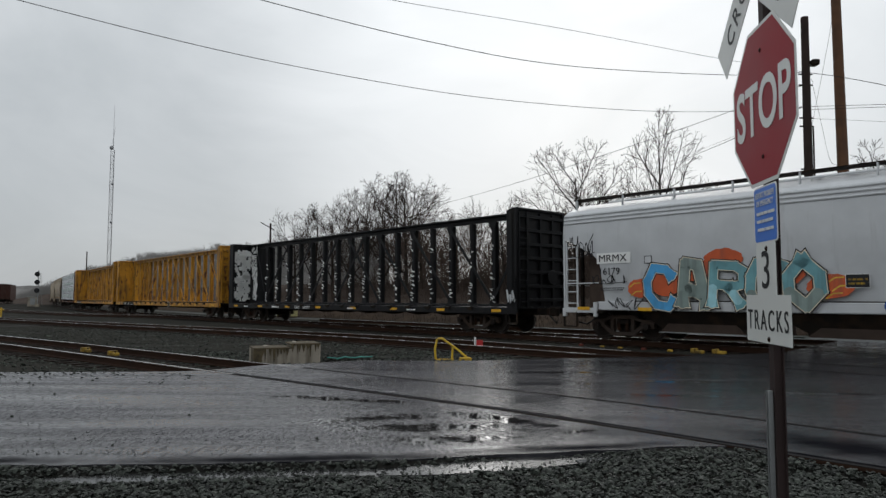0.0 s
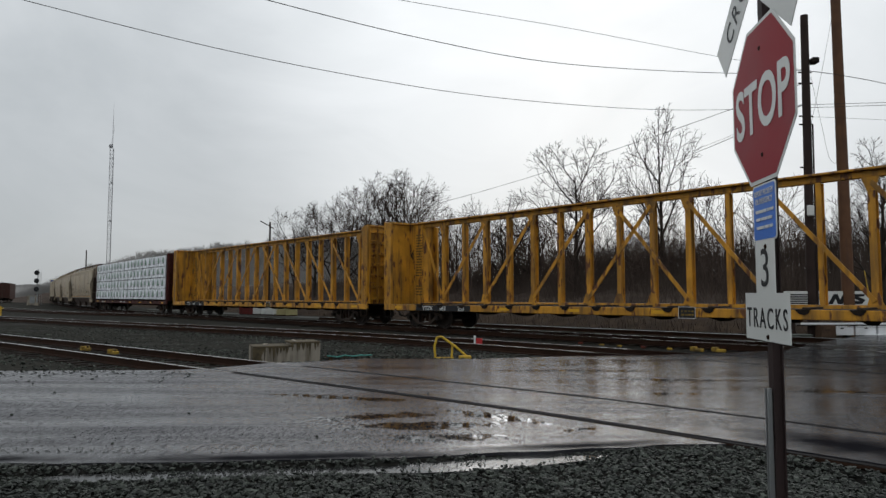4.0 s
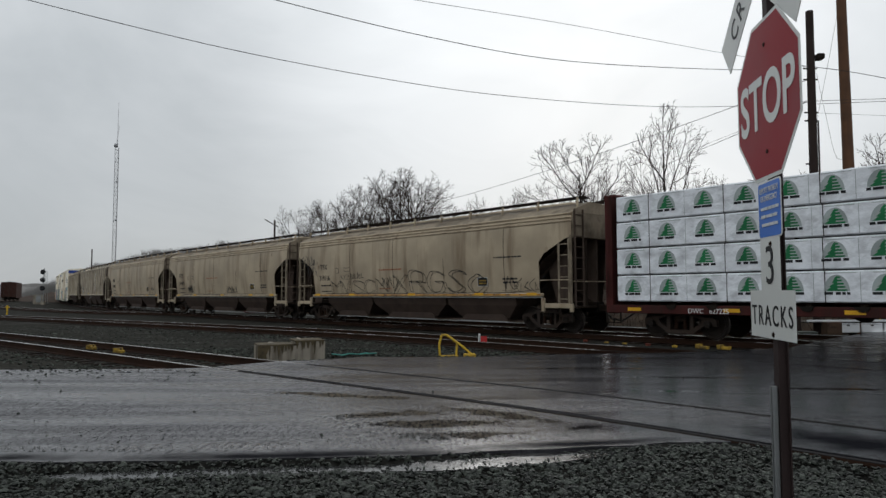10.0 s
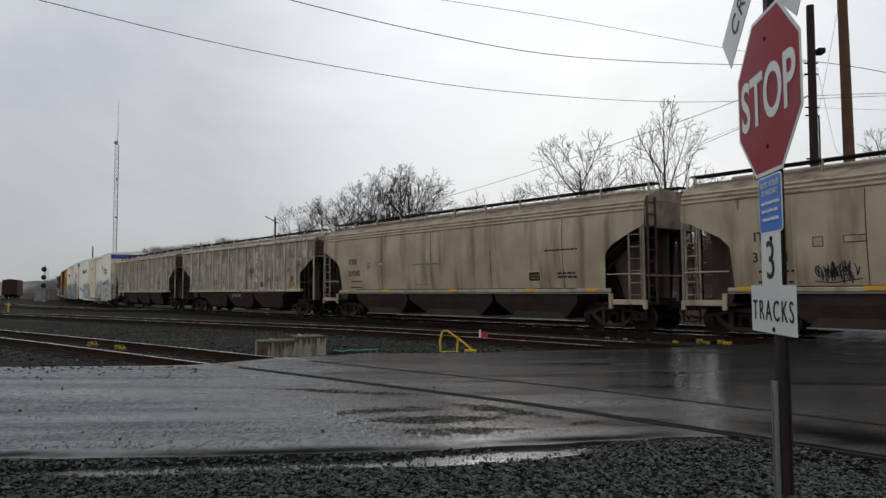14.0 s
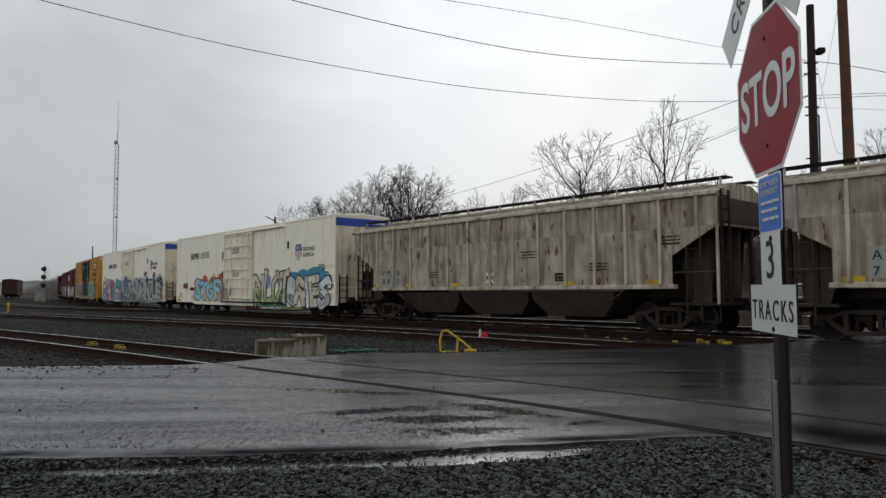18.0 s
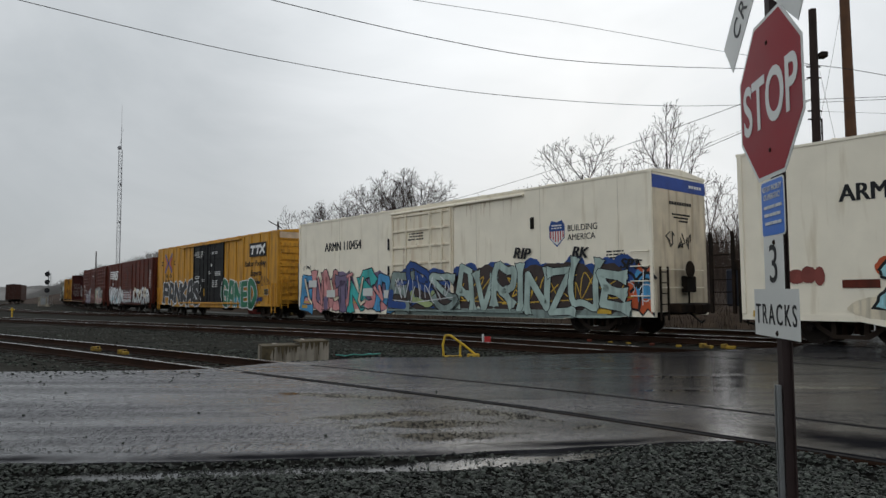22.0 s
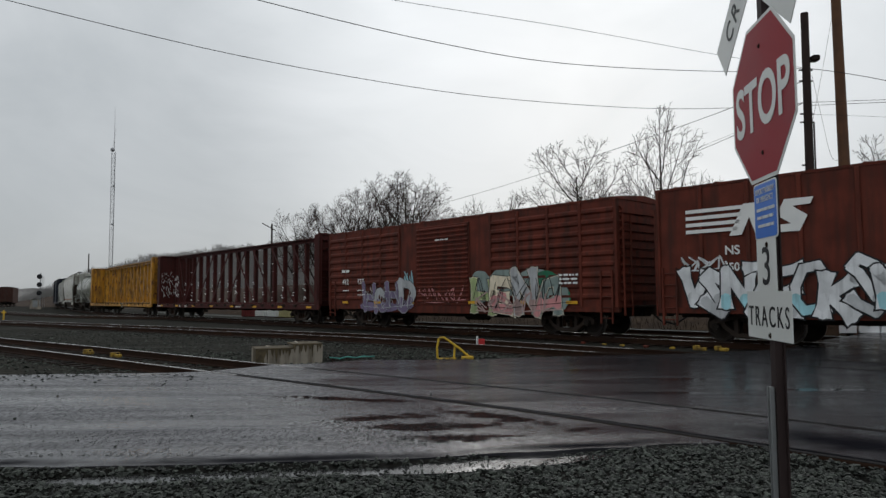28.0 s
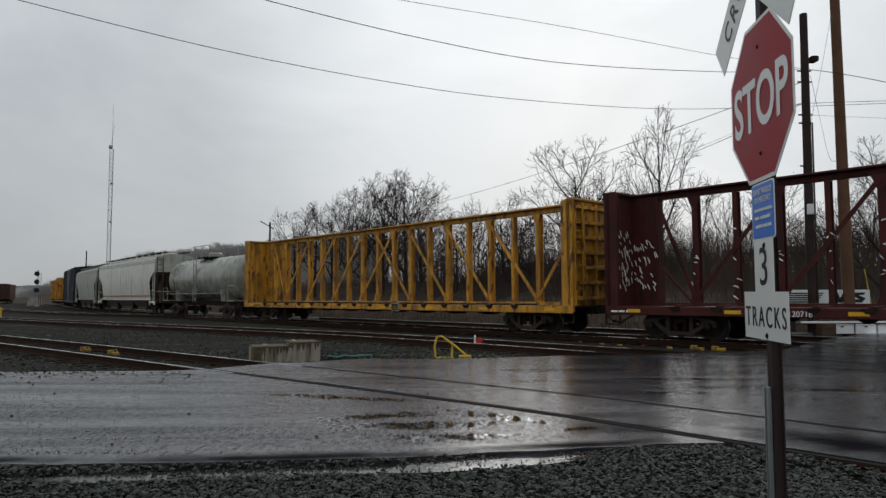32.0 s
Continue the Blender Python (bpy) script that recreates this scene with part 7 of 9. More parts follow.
P_BLACK = paint("black_spray_paint", (0.013, 0.013, 0.015))
P_WHITE = paint("white_spray_paint", (0.66, 0.67, 0.68))
P_BLUE = paint("sky_blue_spray_paint", (0.07, 0.30, 0.56))
P_LBLUE = paint("pale_blue_spray_paint", (0.33, 0.60, 0.66))
P_SAGE = paint("sage_green_spray_paint", (0.22, 0.28, 0.26))
P_TEAL = paint("teal_spray_paint", (0.14, 0.31, 0.34))
P_ORANGE = paint("orange_red_spray_paint", (0.52, 0.10, 0.035))
P_PINK = paint("pink_spray_paint", (0.62, 0.27, 0.27))
P_TURQ = paint("turquoise_spray_paint", (0.05, 0.40, 0.38))
P_NAVY = paint("deep_blue_spray_paint", (0.025, 0.07, 0.25))
P_GREEN = paint("green_spray_paint", (0.014, 0.150, 0.075))
P_LIME = paint("pale_green_spray_paint", (0.36, 0.44, 0.20))
P_PURPLE = paint("purple_spray_paint", (0.17, 0.13, 0.22))
P_MINT = paint("mint_spray_paint", (0.38, 0.48, 0.44))
P_CREAM = paint("cream_spray_paint", (0.66, 0.58, 0.44))
P_SILVER = paint("silver_spray_paint", (0.42, 0.43, 0.44))
P_FADE = paint("faded_pink_spray_paint", (0.42, 0.29, 0.27))
P_SEA = paint("sea_blue_spray_paint", (0.035, 0.26, 0.34))
P_LAV = paint("lavender_spray_paint", (0.24, 0.27, 0.48))
P_MUD = paint("dark_brown_spray_paint", (0.055, 0.038, 0.034))
P_YEL = paint("yellow_spray_paint", (0.60, 0.38, 0.05))


def blob(g, cx, cz, rx, rz, y, rnd, n=18, jag=0.18):
    k = len(g.v)
    for i in range(n):
        a = 6.28318 * i / n
        r = 1 + rnd.uniform(-jag, jag)
        g.v.append((cx + rx * r * math.cos(a), y, cz + rz * r * math.sin(a)))
    g.f.append(tuple(range(k, k + n)))
    return g


def stroke(g, pts, w, y):
    """A flat painted line."""
    for (a, b), (c, d) in zip(pts[:-1], pts[1:]):
        dx, dz = c - a, d - b
        l = math.hypot(dx, dz) or 1
        nx, nz = -dz / l * w / 2, dx / l * w / 2
        ex, ez = dx / l * w * 0.3, dz / l * w * 0.3
        g.add([(a + nx - ex, y, b + nz - ez), (a - nx - ex, y, b - nz - ez), (c - nx + ex, y, d - nz + ez), (c + nx + ex, y, d + nz + ez)], [(0, 1, 2, 3)])
    return g


def cloud(parent, mat, spots_, y, seed, label=""):
    rnd = random.Random(seed)
    for i, (cx, cz, rx, rz) in enumerate(spots_):
        part("graffiti_cloud", blob(G(), cx, cz, rx, rz, y - 0.0003 * i, rnd, 30, 0.05), mat, parent, label)


# skeletons of hand-painted letters: points on a 5 by 7 grid, column then row
BONES = {"A": "00 16 36 40|12 32", "B": "00 06 36 44 33 03|33 42 41 30 00", "C": "45 36 16 04 02 10 30 41", "D": "00 06 26 44 42 20 00", "E": "46 06 03 00 40|03 33",
         "G": "45 36 16 04 02 10 30 42 43 23", "I": "26 20", "K": "06 00|46 03 40", "L": "06 01 10 40", "N": "00 06 40 46", "O": "26 04 02 20 42 44 26",
         "P": "00 06 36 45 43 33 03", "R": "00 06 36 45 43 33 03|23 40", "S": "45 36 16 05 14 32 41 30 10 01", "T": "06 46|26 20", "U": "06 01 10 30 41 46",
         "V": "06 20 46", "M": "00 06 23 46 40", "Z": "06 46 00 40", "Y": "06 23 46|23 20", "X": "06 40|46 00", "H": "06 00|46 40|03 43"}


def bones(ch, curve):
    out = []
    for s in BONES[ch].split("|"):
        pts = [Vector((int(q[0]) / 4, int(q[1]) / 6)) for q in s.split()]
        if curve and ch in "BCDGOPRSU" and len(pts) > 2:
            Q = [pts[0] * 2 - pts[1]] + pts + [pts[-1] * 2 - pts[-2]]
            fine = []
            for i in range(1, len(Q) - 2):
                a, b, c, d = Q[i - 1:i + 3]
                fine += [0.5 * (2 * b + (c - a) * t + (2 * a - 5 * b + 4 * c - d) * t * t + (3 * b - a - 3 * c + d) * t ** 3) for t in (0, 0.25, 0.5, 0.75)]
            pts = fine + [pts[-1]]
        out.append(pts)
    return out


def fat(g, pts, w, y, n=9):
    """A thick painted line with round ends and joints."""
    stroke(g, pts, w, y)
    for i, (x, z) in enumerate(pts):
        k = len(g.v)
        g.v += [(x + w / 2 * math.cos(6.28318 * j / n + i), y - 0.0001 - 0.00002 * (i % 7), z + w / 2 * math.sin(6.28318 * j / n + i)) for j in range(n)]
        g.f.append(tuple(range(k, k + n)))
    return g


def below(pts, zc):
    """The stretches of a line that lie under a height."""
    runs, run = [], []
    for a, b in zip(pts[:-1], pts[1:]):
        for s in range(5):
            q = (a[0] + (b[0] - a[0]) * s / 5, a[1] + (b[1] - a[1]) * s / 5)
            if q[1] < zc:
                run.append(q)
            elif run:
                runs.append(run)
                run = []
    return [r for r in runs + [run] if len(r) > 1]


def bubble(parent, text, x0, x1, z0, z1, y, fills, outline=P_BLACK, body=0.30, edge=0.045, seed=0, label="", halo=None, low=None, highlight=None, curve=True, lap=1.1, lively=1.0, rim=None, flare=0.0):
    """Hand-painted letters with fat bodies, dark edges, flared ends and overlaps."""
    rnd = random.Random(seed)
    hh = z1 - z0
    wide = [0.5 if ch == "I" else 1.0 for ch in text]
    w0 = (x1 - x0) / sum(wide)
    px = x0
    for i, ch in enumerate(text):
        a, b = px - w0 * (lap - 1) / 2, px + w0 * wide[i] + w0 * (lap - 1) / 2
        px += w0 * wide[i]
        w = body * w0 * rnd.uniform(0.85, 1.15)
        zt, zb = z1 + rnd.uniform(-0.16, 0.10) * hh * lively - w / 2, z0 + rnd.uniform(-0.05, 0.06) * hh * lively + w / 2
        sh, bow = rnd.uniform(-0.22, 0.22) * w0 * lively, rnd.uniform(-0.12, 0.12) * w0 * lively
        a, b = a + w / 2, b - w / 2
        lines = [[(a + (b - a) * u + sh * (v - 0.5) + bow * math.sin(3.1416 * v), zb + (zt - zb) * v + 0.05 * hh * lively * math.sin(5 * u + i)) for u, v in s] for s in bones(ch, curve)]
        yy = y - 0.0045 * i
        e = edge * hh
        for extra, mat, dy, nm in ([(3.4 * e, halo, 0.0, "graffiti_halo")] if halo else []) + [(2 * e, outline, 0.0012, "graffiti_outline")] + ([(0.9 * e, rim, 0.0018, "graffiti_rim")] if rim else []) + [(0.0, fills[i % len(fills)], 0.0024, "graffiti_letter")]:
            g = G()
            for k, s in enumerate(lines):
                fat(g, s, w + extra, yy - dy - 0.0003 * k, 12)
                if flare and len(s) > 1:
                    # the ends of the strokes spread into wedges
                    for (ex, ez), (fx, fz) in ((s[0], s[1]), (s[-1], s[-2])):
                        d = math.hypot(ex - fx, ez - fz) or 1
                        ux, uz = (ex - fx) / d, (ez - fz) / d
                        half, out = (w + extra) * (0.5 + flare), w * 0.35 + extra / 2
                        g.add([(ex - ux * w - uz * w * 0.45, yy - dy - 0.0004, ez - uz * w + ux * w * 0.45), (ex - ux * w + uz * w * 0.45, yy - dy - 0.0004, ez - uz * w - ux * w * 0.45),
                               (ex + ux * out + uz * half, yy - dy - 0.0004, ez + uz * out - ux * half), (ex + ux * out - uz * half, yy - dy - 0.0004, ez + uz * out + ux * half)], [(0, 1, 2, 3)])
            part(nm, g, mat, parent, label if nm == "graffiti_letter" else "")
        if low:
            g = G()
            for s in lines:
                for r in below(s, z0 + hh * rnd.uniform(0.34, 0.46)):
                    fat(g, r, w * 0.98, yy - 0.0031)
            if g.v:
                tagged(part("graffiti_shade", g, low[i % len(low)], parent), kind="stuff")
        if highlight:
            g = G()
            for s in lines:
                q = [(x - 0.24 * w, z + 0.2 * w) for x, z in s if z > z0 + 0.5 * hh]
                if len(q) > 1:
                    stroke(g, q[: max(2, len(q) // 2)], 0.10 * w, yy - 0.0038)
            if g.v:
                part("graffiti_highlight", g, highlight, parent)


def scrawl(parent, x0, x1, z0, z1, y, mat, w=0.03, loops=7, seed=0, label="spray-painted scrawl"):
    """A quick unreadable tag: bent overlapping strokes, no word."""
    rnd = random.Random(seed)
    g = G()
    cw, hh = (x1 - x0) / loops, z1 - z0
    for i in range(loops):
        cx = x0 + cw * (i + 0.5)
        tall = rnd.uniform(0.5, 1.0)
        base = z0 + rnd.uniform(0, 1 - tall) * hh
        P = [Vector((cx + rnd.uniform(-0.62, 0.62) * cw, base + hh * tall * v)) for v in ((0.9, 0.1, 0.5, 0.95, 0.3), (0.2, 1.0, 0.45, 0.0, 0.6), (1.0, 0.5, 0.0, 0.7, 0.2))[rnd.randrange(3)]]
        Q = [P[0] * 2 - P[1]] + P + [P[-1] * 2 - P[-2]]
        line = []
        for k in range(1, len(Q) - 2):
            a, b, c, d = Q[k - 1:k + 3]
            line += [0.5 * (2 * b + (c - a) * t + (2 * a - 5 * b + 4 * c - d) * t * t + (3 * b - a - 3 * c + d) * t ** 3) for t in (0, 0.2, 0.4, 0.6, 0.8)]
        line.append(P[-1])
        stroke(g, [(q.x, q.y) for q in line], w * rnd.uniform(0.7, 1.05), y - 0.0002 * (i % 5))
    if loops > 4:
        stroke(g, [(x0, z0 + 0.1 * hh), (x0 + 0.4 * (x1 - x0), z0 + 0.02 * hh), (x1 + 0.05 * (x1 - x0), z0 + 0.2 * hh)], w * 0.7, y - 0.0012)
    return tagged(part("graffiti_tag", g, mat, parent, label), kind="stuff")


def hollow_letters(parent, text, x0, x1, z0, z1, y, mat, thick, w, seed):
    """Letters sprayed as bare outlines: each stroke drawn twice, side by side, and closed at its ends."""
    rnd = random.Random(seed)
    cw = (x1 - x0) / len(text)
    for i, ch in enumerate(text):
        g = G()
        lean, up, wide = rnd.uniform(-0.12, 0.16), rnd.uniform(-0.05, 0.10), rnd.uniform(0.72, 0.95)
        for k, s in enumerate(bones(ch, True)):
            line = [(x0 + cw * (i + 0.04 + wide * u + lean * v), z0 + (z1 - z0) * (up + (0.92 + up) * v)) for u, v in s]
            twin = [(x + thick * 0.8, z - thick * (0.35 if j % 2 else 0.2)) for j, (x, z) in enumerate(line)]
            for n_, run in enumerate((line, twin, [line[0], twin[0]], [line[-1], twin[-1]])):
                stroke(g, [(x + rnd.uniform(-0.012, 0.012), z) for x, z in run], w * rnd.uniform(0.7, 1.1), y - 0.0004 * (n_ + 4 * k))
        part("graffiti_letter", g, mat, parent, "hollow black letter outline")


def curl(rnd, x, z, w, hh, y, g, lw):
    """A letter-like sign that spells nothing: one bent stem and a bow or two."""
    lean = rnd.uniform(-0.25, 0.25) * w
    stem = [(x + lean, z + hh), (x, z), (x - lean * 0.6, z - hh)]
    stroke(g, stem, lw, y)
    for _ in range(rnd.randint(1, 2)):
        a0, sw = rnd.uniform(0, 6.28), rnd.uniform(2.4, 4.6)
        cz, rz = z + rnd.uniform(-0.5, 0.5) * hh, rnd.uniform(0.3, 0.55) * hh
        cx, rx = x + rnd.uniform(0.1, 0.35) * w, rnd.uniform(0.25, 0.5) * w
        stroke(g, [(cx + rx * math.cos(a0 + sw * k / 7), cz + rz * math.sin(a0 + sw * k / 7)) for k in range(8)], lw, y - 0.0002)


def wildstyle(parent, x0, x1, z0, z1, y, fill, outline, n, seed, label="", accent=None, cornered=True):
    """An interlocked piece that cannot be read: a ragged filled band, dark edge, bent strokes inside."""
    rnd = random.Random(seed)
    fills = [fill] if isinstance(fill, bpy.types.Material) else list(fill)
    hh = z1 - z0
    k = n * 4
    top = [z1 + rnd.uniform(-0.22, 0.10) * hh for _ in range(k + 1)]
    bot = [z0 + rnd.uniform(-0.05, 0.12) * hh for _ in range(k + 1)]
    jit = [x0 + (x1 - x0) * (i + (rnd.uniform(-0.35, 0.35) if cornered and 0 < i < k else 0)) / k for i in range(k + 1)]
    edge = 0.05 * hh
    for grow_, mat, dy, nm in ((edge, outline, 0.0, "graffiti_outline"), (0.0, fills[0], -0.0006, "graffiti_fill")):
        g = G()
        for i in range(k + 1):
            ex = -grow_ if i == 0 else grow_ if i == k else 0
            g.v += [(jit[i] + ex, y + dy, bot[i] - grow_), (jit[i] + ex, y + dy, top[i] + grow_)]
        g.f = [(2 * i, 2 * i + 2, 2 * i + 3, 2 * i + 1) for i in range(k)]
        part(nm, g, mat, parent, label if dy else "")
    w = (x1 - x0) / n
    for i in range(n):
        cx, cz = x0 + w * (i + 0.5), (z0 + z1) / 2
        if len(fills) > 1:
            g = G()
            blob(g, cx + rnd.uniform(-0.15, 0.15) * w, cz + rnd.uniform(-0.1, 0.1) * hh, w * 0.42, hh * 0.36, y - 0.0010 - 0.00005 * i, rnd, 9 if cornered else 16, 0.35 if cornered else 0.12)
            part("graffiti_letter", g, fills[1 + i % (len(fills) - 1)], parent)
        g = G()
        curl(rnd, cx, cz, w, hh * 0.42, y - 0.0016, g, 0.06 * hh)
        tagged(part("graffiti_line", g, outline, parent), kind="stuff")
        g = G()
        curl(rnd, cx + 0.05, cz + 0.03, w * 0.8, hh * 0.36, y - 0.0022, g, 0.022 * hh)
        tagged(part("graffiti_highlight", g, accent or P_WHITE, parent), kind="stuff")


def data_box(car, x, z, y, mat=M_BLACKINK):
    part("data_panel", G().box(x, x + 0.52, y - 0.003, y, z, z + 0.33), M_WHITE, car)
    part("data_panel", G().box(x + 0.012, x + 0.508, y - 0.005, y - 0.003, z + 0.012, z + 0.318), mat, car)
    bars(car, M_FADEDINK if mat is not M_BLACKINK else M_OLDYEL, x + 0.05, y - 0.005, z + 0.06, 0.42, 0.2, 2, int(x * 7))


def small_print(car, mat, spots_, y, seed):
    for i, (x, z, w, hh, rows) in enumerate(spots_):
        bars(car, mat, x, y, z, w, hh, rows, seed + i)


# light grey hopper with the large piece
car, h, W = HOP_GREY
y = -W - 0.006
scrawl(car, -8.75, -7.8, 2.62, 3.38, y, P_BLACK, 0.03, 5, 1)
part("mark_panel", G().box(-7.68, -6.46, y, y + 0.004, 2.40, 2.73), M_WHITE, car)
write(car, "MRMX", M_BLACKINK, -7.62, y - 0.004, 2.46, 0.31, wide=1.15)
write(car, "16179", M_BLACKINK, -7.62, y, 2.05, 0.31, wide=1.0)
scrawl(car, -7.86, -6.67, 1.76, 2.06, y, P_BLACK, 0.03, 5, 2)
cloud(car, P_ORANGE, [(-6.15, 1.62, 0.42, 0.28), (-5.3, 1.75, 0.5, 0.36), (-3.6, 2.38, 0.55, 0.30), (-4.4, 2.1, 0.5, 0.3), (-2.2, 1.95, 0.7, 0.34), (-0.95, 1.62, 0.55, 0.30)], y - 0.0005, 3, "orange-red graffiti cloud")
bubble(car, "CARCO", -5.95, -1.05, 0.98, 2.40, y - 0.003, [P_BLUE, P_SAGE, P_TEAL, P_TEAL, P_TEAL], seed=4, label="outlined blue and sage graffiti letter", lap=1.04, rim=P_CREAM, curve=False, body=0.27, edge=0.036, low=[P_BLUE, P_SAGE, P_LBLUE, P_SAGE, P_SAGE], lively=0.55, flare=0.28)
for k, (xa, za) in enumerate(((-6.35, 1.75), (-6.3, 1.5), (-0.85, 1.8), (-0.75, 1.6), (-0.9, 1.42))):
    g = stroke(G(), [(xa - 0.16, za - 0.10), (xa, za + 0.02), (xa + 0.2, za + 0.03)], 0.035, y - 0.0035)
    part("graffiti_highlight", g, P_YEL, car)
data_box(car, -0.62, 1.57, y)
scrawl(car, -7.24, -6.07, 0.96, 1.36, -W - 0.026, P_BLACK, 0.03, 4, 5)
write(car, "CRO", P_NAVY, 0.15, -W - 0.028, 0.97, 0.5, bold=0.008)
small_print(car, M_BLACKINK, [(-7.6, 1.55, 0.9, 0.12, 2), (2.2, 1.6, 0.9, 0.3, 3), (4.8, 2.3, 1.0, 0.3, 2)], y, 11)
part("outlined_mark", G().box(-6.0, -5.75, y - 0.001, y, 2.35, 2.58), M_BLACKINK, car)
part("outlined_mark", G().box(-5.98, -5.77, y - 0.003, y - 0.001, 2.37, 2.56), M_GREY, car)
reflectors(car, (-8.2, -6.0, 3.0, 6.0), -W - 0.022, 1.0)

def flake(g, x, z, w, l, y0, y1, rnd):
    """A torn scrap with uneven edges."""
    g.prism([(x, z), (x + w * rnd.uniform(0.5, 1), z + l * rnd.uniform(-0.2, 0.2)), (x + w, z + l * rnd.uniform(0.5, 0.9)), (x + w * rnd.uniform(0.1, 0.6), z + l), (x - w * rnd.uniform(0, 0.3), z + l * 0.5)], y0, y1, "y")


# black centerbeam: white patches and data stack
car, h = CB_BLACK
rnd = random.Random(17)
g = G()
for _ in range(230):
    x, z = rnd.uniform(-h + 0.28, -h + 1.15), rnd.uniform(1.15, 4.3)
    if noise.noise(Vector((x * 2.1, 0, z * 0.8))) > -0.12:
        flake(g, x, z, rnd.uniform(0.03, 0.16), rnd.uniform(0.04, 0.26), -0.182, -0.172, rnd)
tagged(part("torn_wrapping", g, M_WHITE, car), "torn white wrapping stuck to the end panel", kind="stuff")
g = G()
for _ in range(170):
    yy, z = rnd.uniform(-1.25, -0.25), rnd.uniform(1.1, 4.1)
    g.box(-h + 0.22, -h + 0.235, yy, yy + rnd.uniform(0.05, 0.26), z, z + rnd.uniform(0.05, 0.34))
tagged(part("torn_wrapping", g, M_WHITE, car), "torn white wrapping stuck to the bulkhead", kind="stuff")
bars(car, M_WHITE, -h + 0.70, -0.184, 1.25, 0.42, 2.7, 26, 3)
scrawl(car, h - 0.44, h - 0.04, 1.15, 1.62, -1.412, P_WHITE, 0.035, 4, 6, "white spray-painted tag")
write(car, "CSXT", M_WHITE, (16.25 + 39.55) / 2 - 31.72, -1.407, 0.78, 0.20, space=1.15)
write(car, "600997", M_WHITE, (16.25 + 39.55) / 2 - 31.72 + 0.85, -1.407, 0.78, 0.20, space=1.15)
small_print(car, M_WHITE, [(-9.6, 0.79, 0.5, 0.14, 1), (1.0, 0.79, 0.6, 0.12, 1), (5.4, 0.79, 0.7, 0.12, 1), (-6.3, 0.77, 0.9, 0.18, 1)], -1.405, 21)

# yellow centerbeams: data panels
for k, (car, h) in enumerate((CB_YEL_A, CB_YEL_B, CB_YEL_C)):
    bars(car, M_FADEDINK, -h + 0.68, -0.142, 2.2, 0.42, 1.9, 16, 30 + k)
    bars(car, M_FADEDINK, -h + 0.68, -0.142, 1.35, 0.42, 0.5, 4, 130 + k)
    if k < 2:
        part("black_panel", G().box(-h + 2.2, -h + 5.4, -1.408, -1.40, 0.745, 0.98), M_BLACKINK, car)
        write(car, "TTZX", M_WHITE, -h + 2.6, -1.410, 0.775, 0.22, wide=1.1, shear=0.15)
        write(car, "863", M_WHITE, -h + 3.65, -1.410, 0.775, 0.22, wide=1.1)
        write(car, "253", M_WHITE, -h + 4.7, -1.410, 0.775, 0.22, wide=1.1)
    else:
        small_print(car, M_BLACKINK, [(-h + 1.2, 0.79, 0.8, 0.14, 1), (-h + 2.4, 0.79, 0.7, 0.14, 1), (-h + 3.8, 0.79, 0.6, 0.14, 1)], -1.41, 33 + k)
    data_box(car, 2.2, 0.70, -1.44)
    scrawl(car, -h + 0.26, -h + 0.52, 2.9, 3.4, -0.143, P_BLACK, 0.05, 2, 40 + k)

# maroon centerbeam: torn wrapping on the end panel
car, h = CB_MAR
g = G()
for _ in range(55):
    yy, z = rnd.uniform(-1.25, -0.2), rnd.uniform(1.6, 3.4)
    g.beam((-h + 0.235, yy, z), (-h + 0.235, yy + rnd.uniform(0.0, 0.10), z - rnd.uniform(0.05, 0.22)), 0.015, 0.022)
tagged(part("torn_wrapping", g, M_WHITE, car), "torn white wrapping streaks", kind="stuff")
g = G()
for _ in range(40):
    x, z = rnd.uniform(-h + 0.3, -h + 1.1), rnd.uniform(1.6, 3.2)
    g.beam((x, -0.180, z), (x + rnd.uniform(0.02, 0.10), -0.180, z - rnd.uniform(0.04, 0.2)), 0.022, 0.02)
tagged(part("torn_wrapping", g, M_WHITE, car), "torn white wrapping streaks", kind="stuff")
write(car, "NS", M_WHITE, -7.1, -1.407, 0.775, 0.2)
write(car, "120718", M_WHITE, -6.2, -1.407, 0.775, 0.2)
small_print(car, M_WHITE, [(-h + 0.2, 0.79, 0.6, 0.12, 1), (2.0, 0.79, 0.8, 0.12, 1)], -1.405, 55)

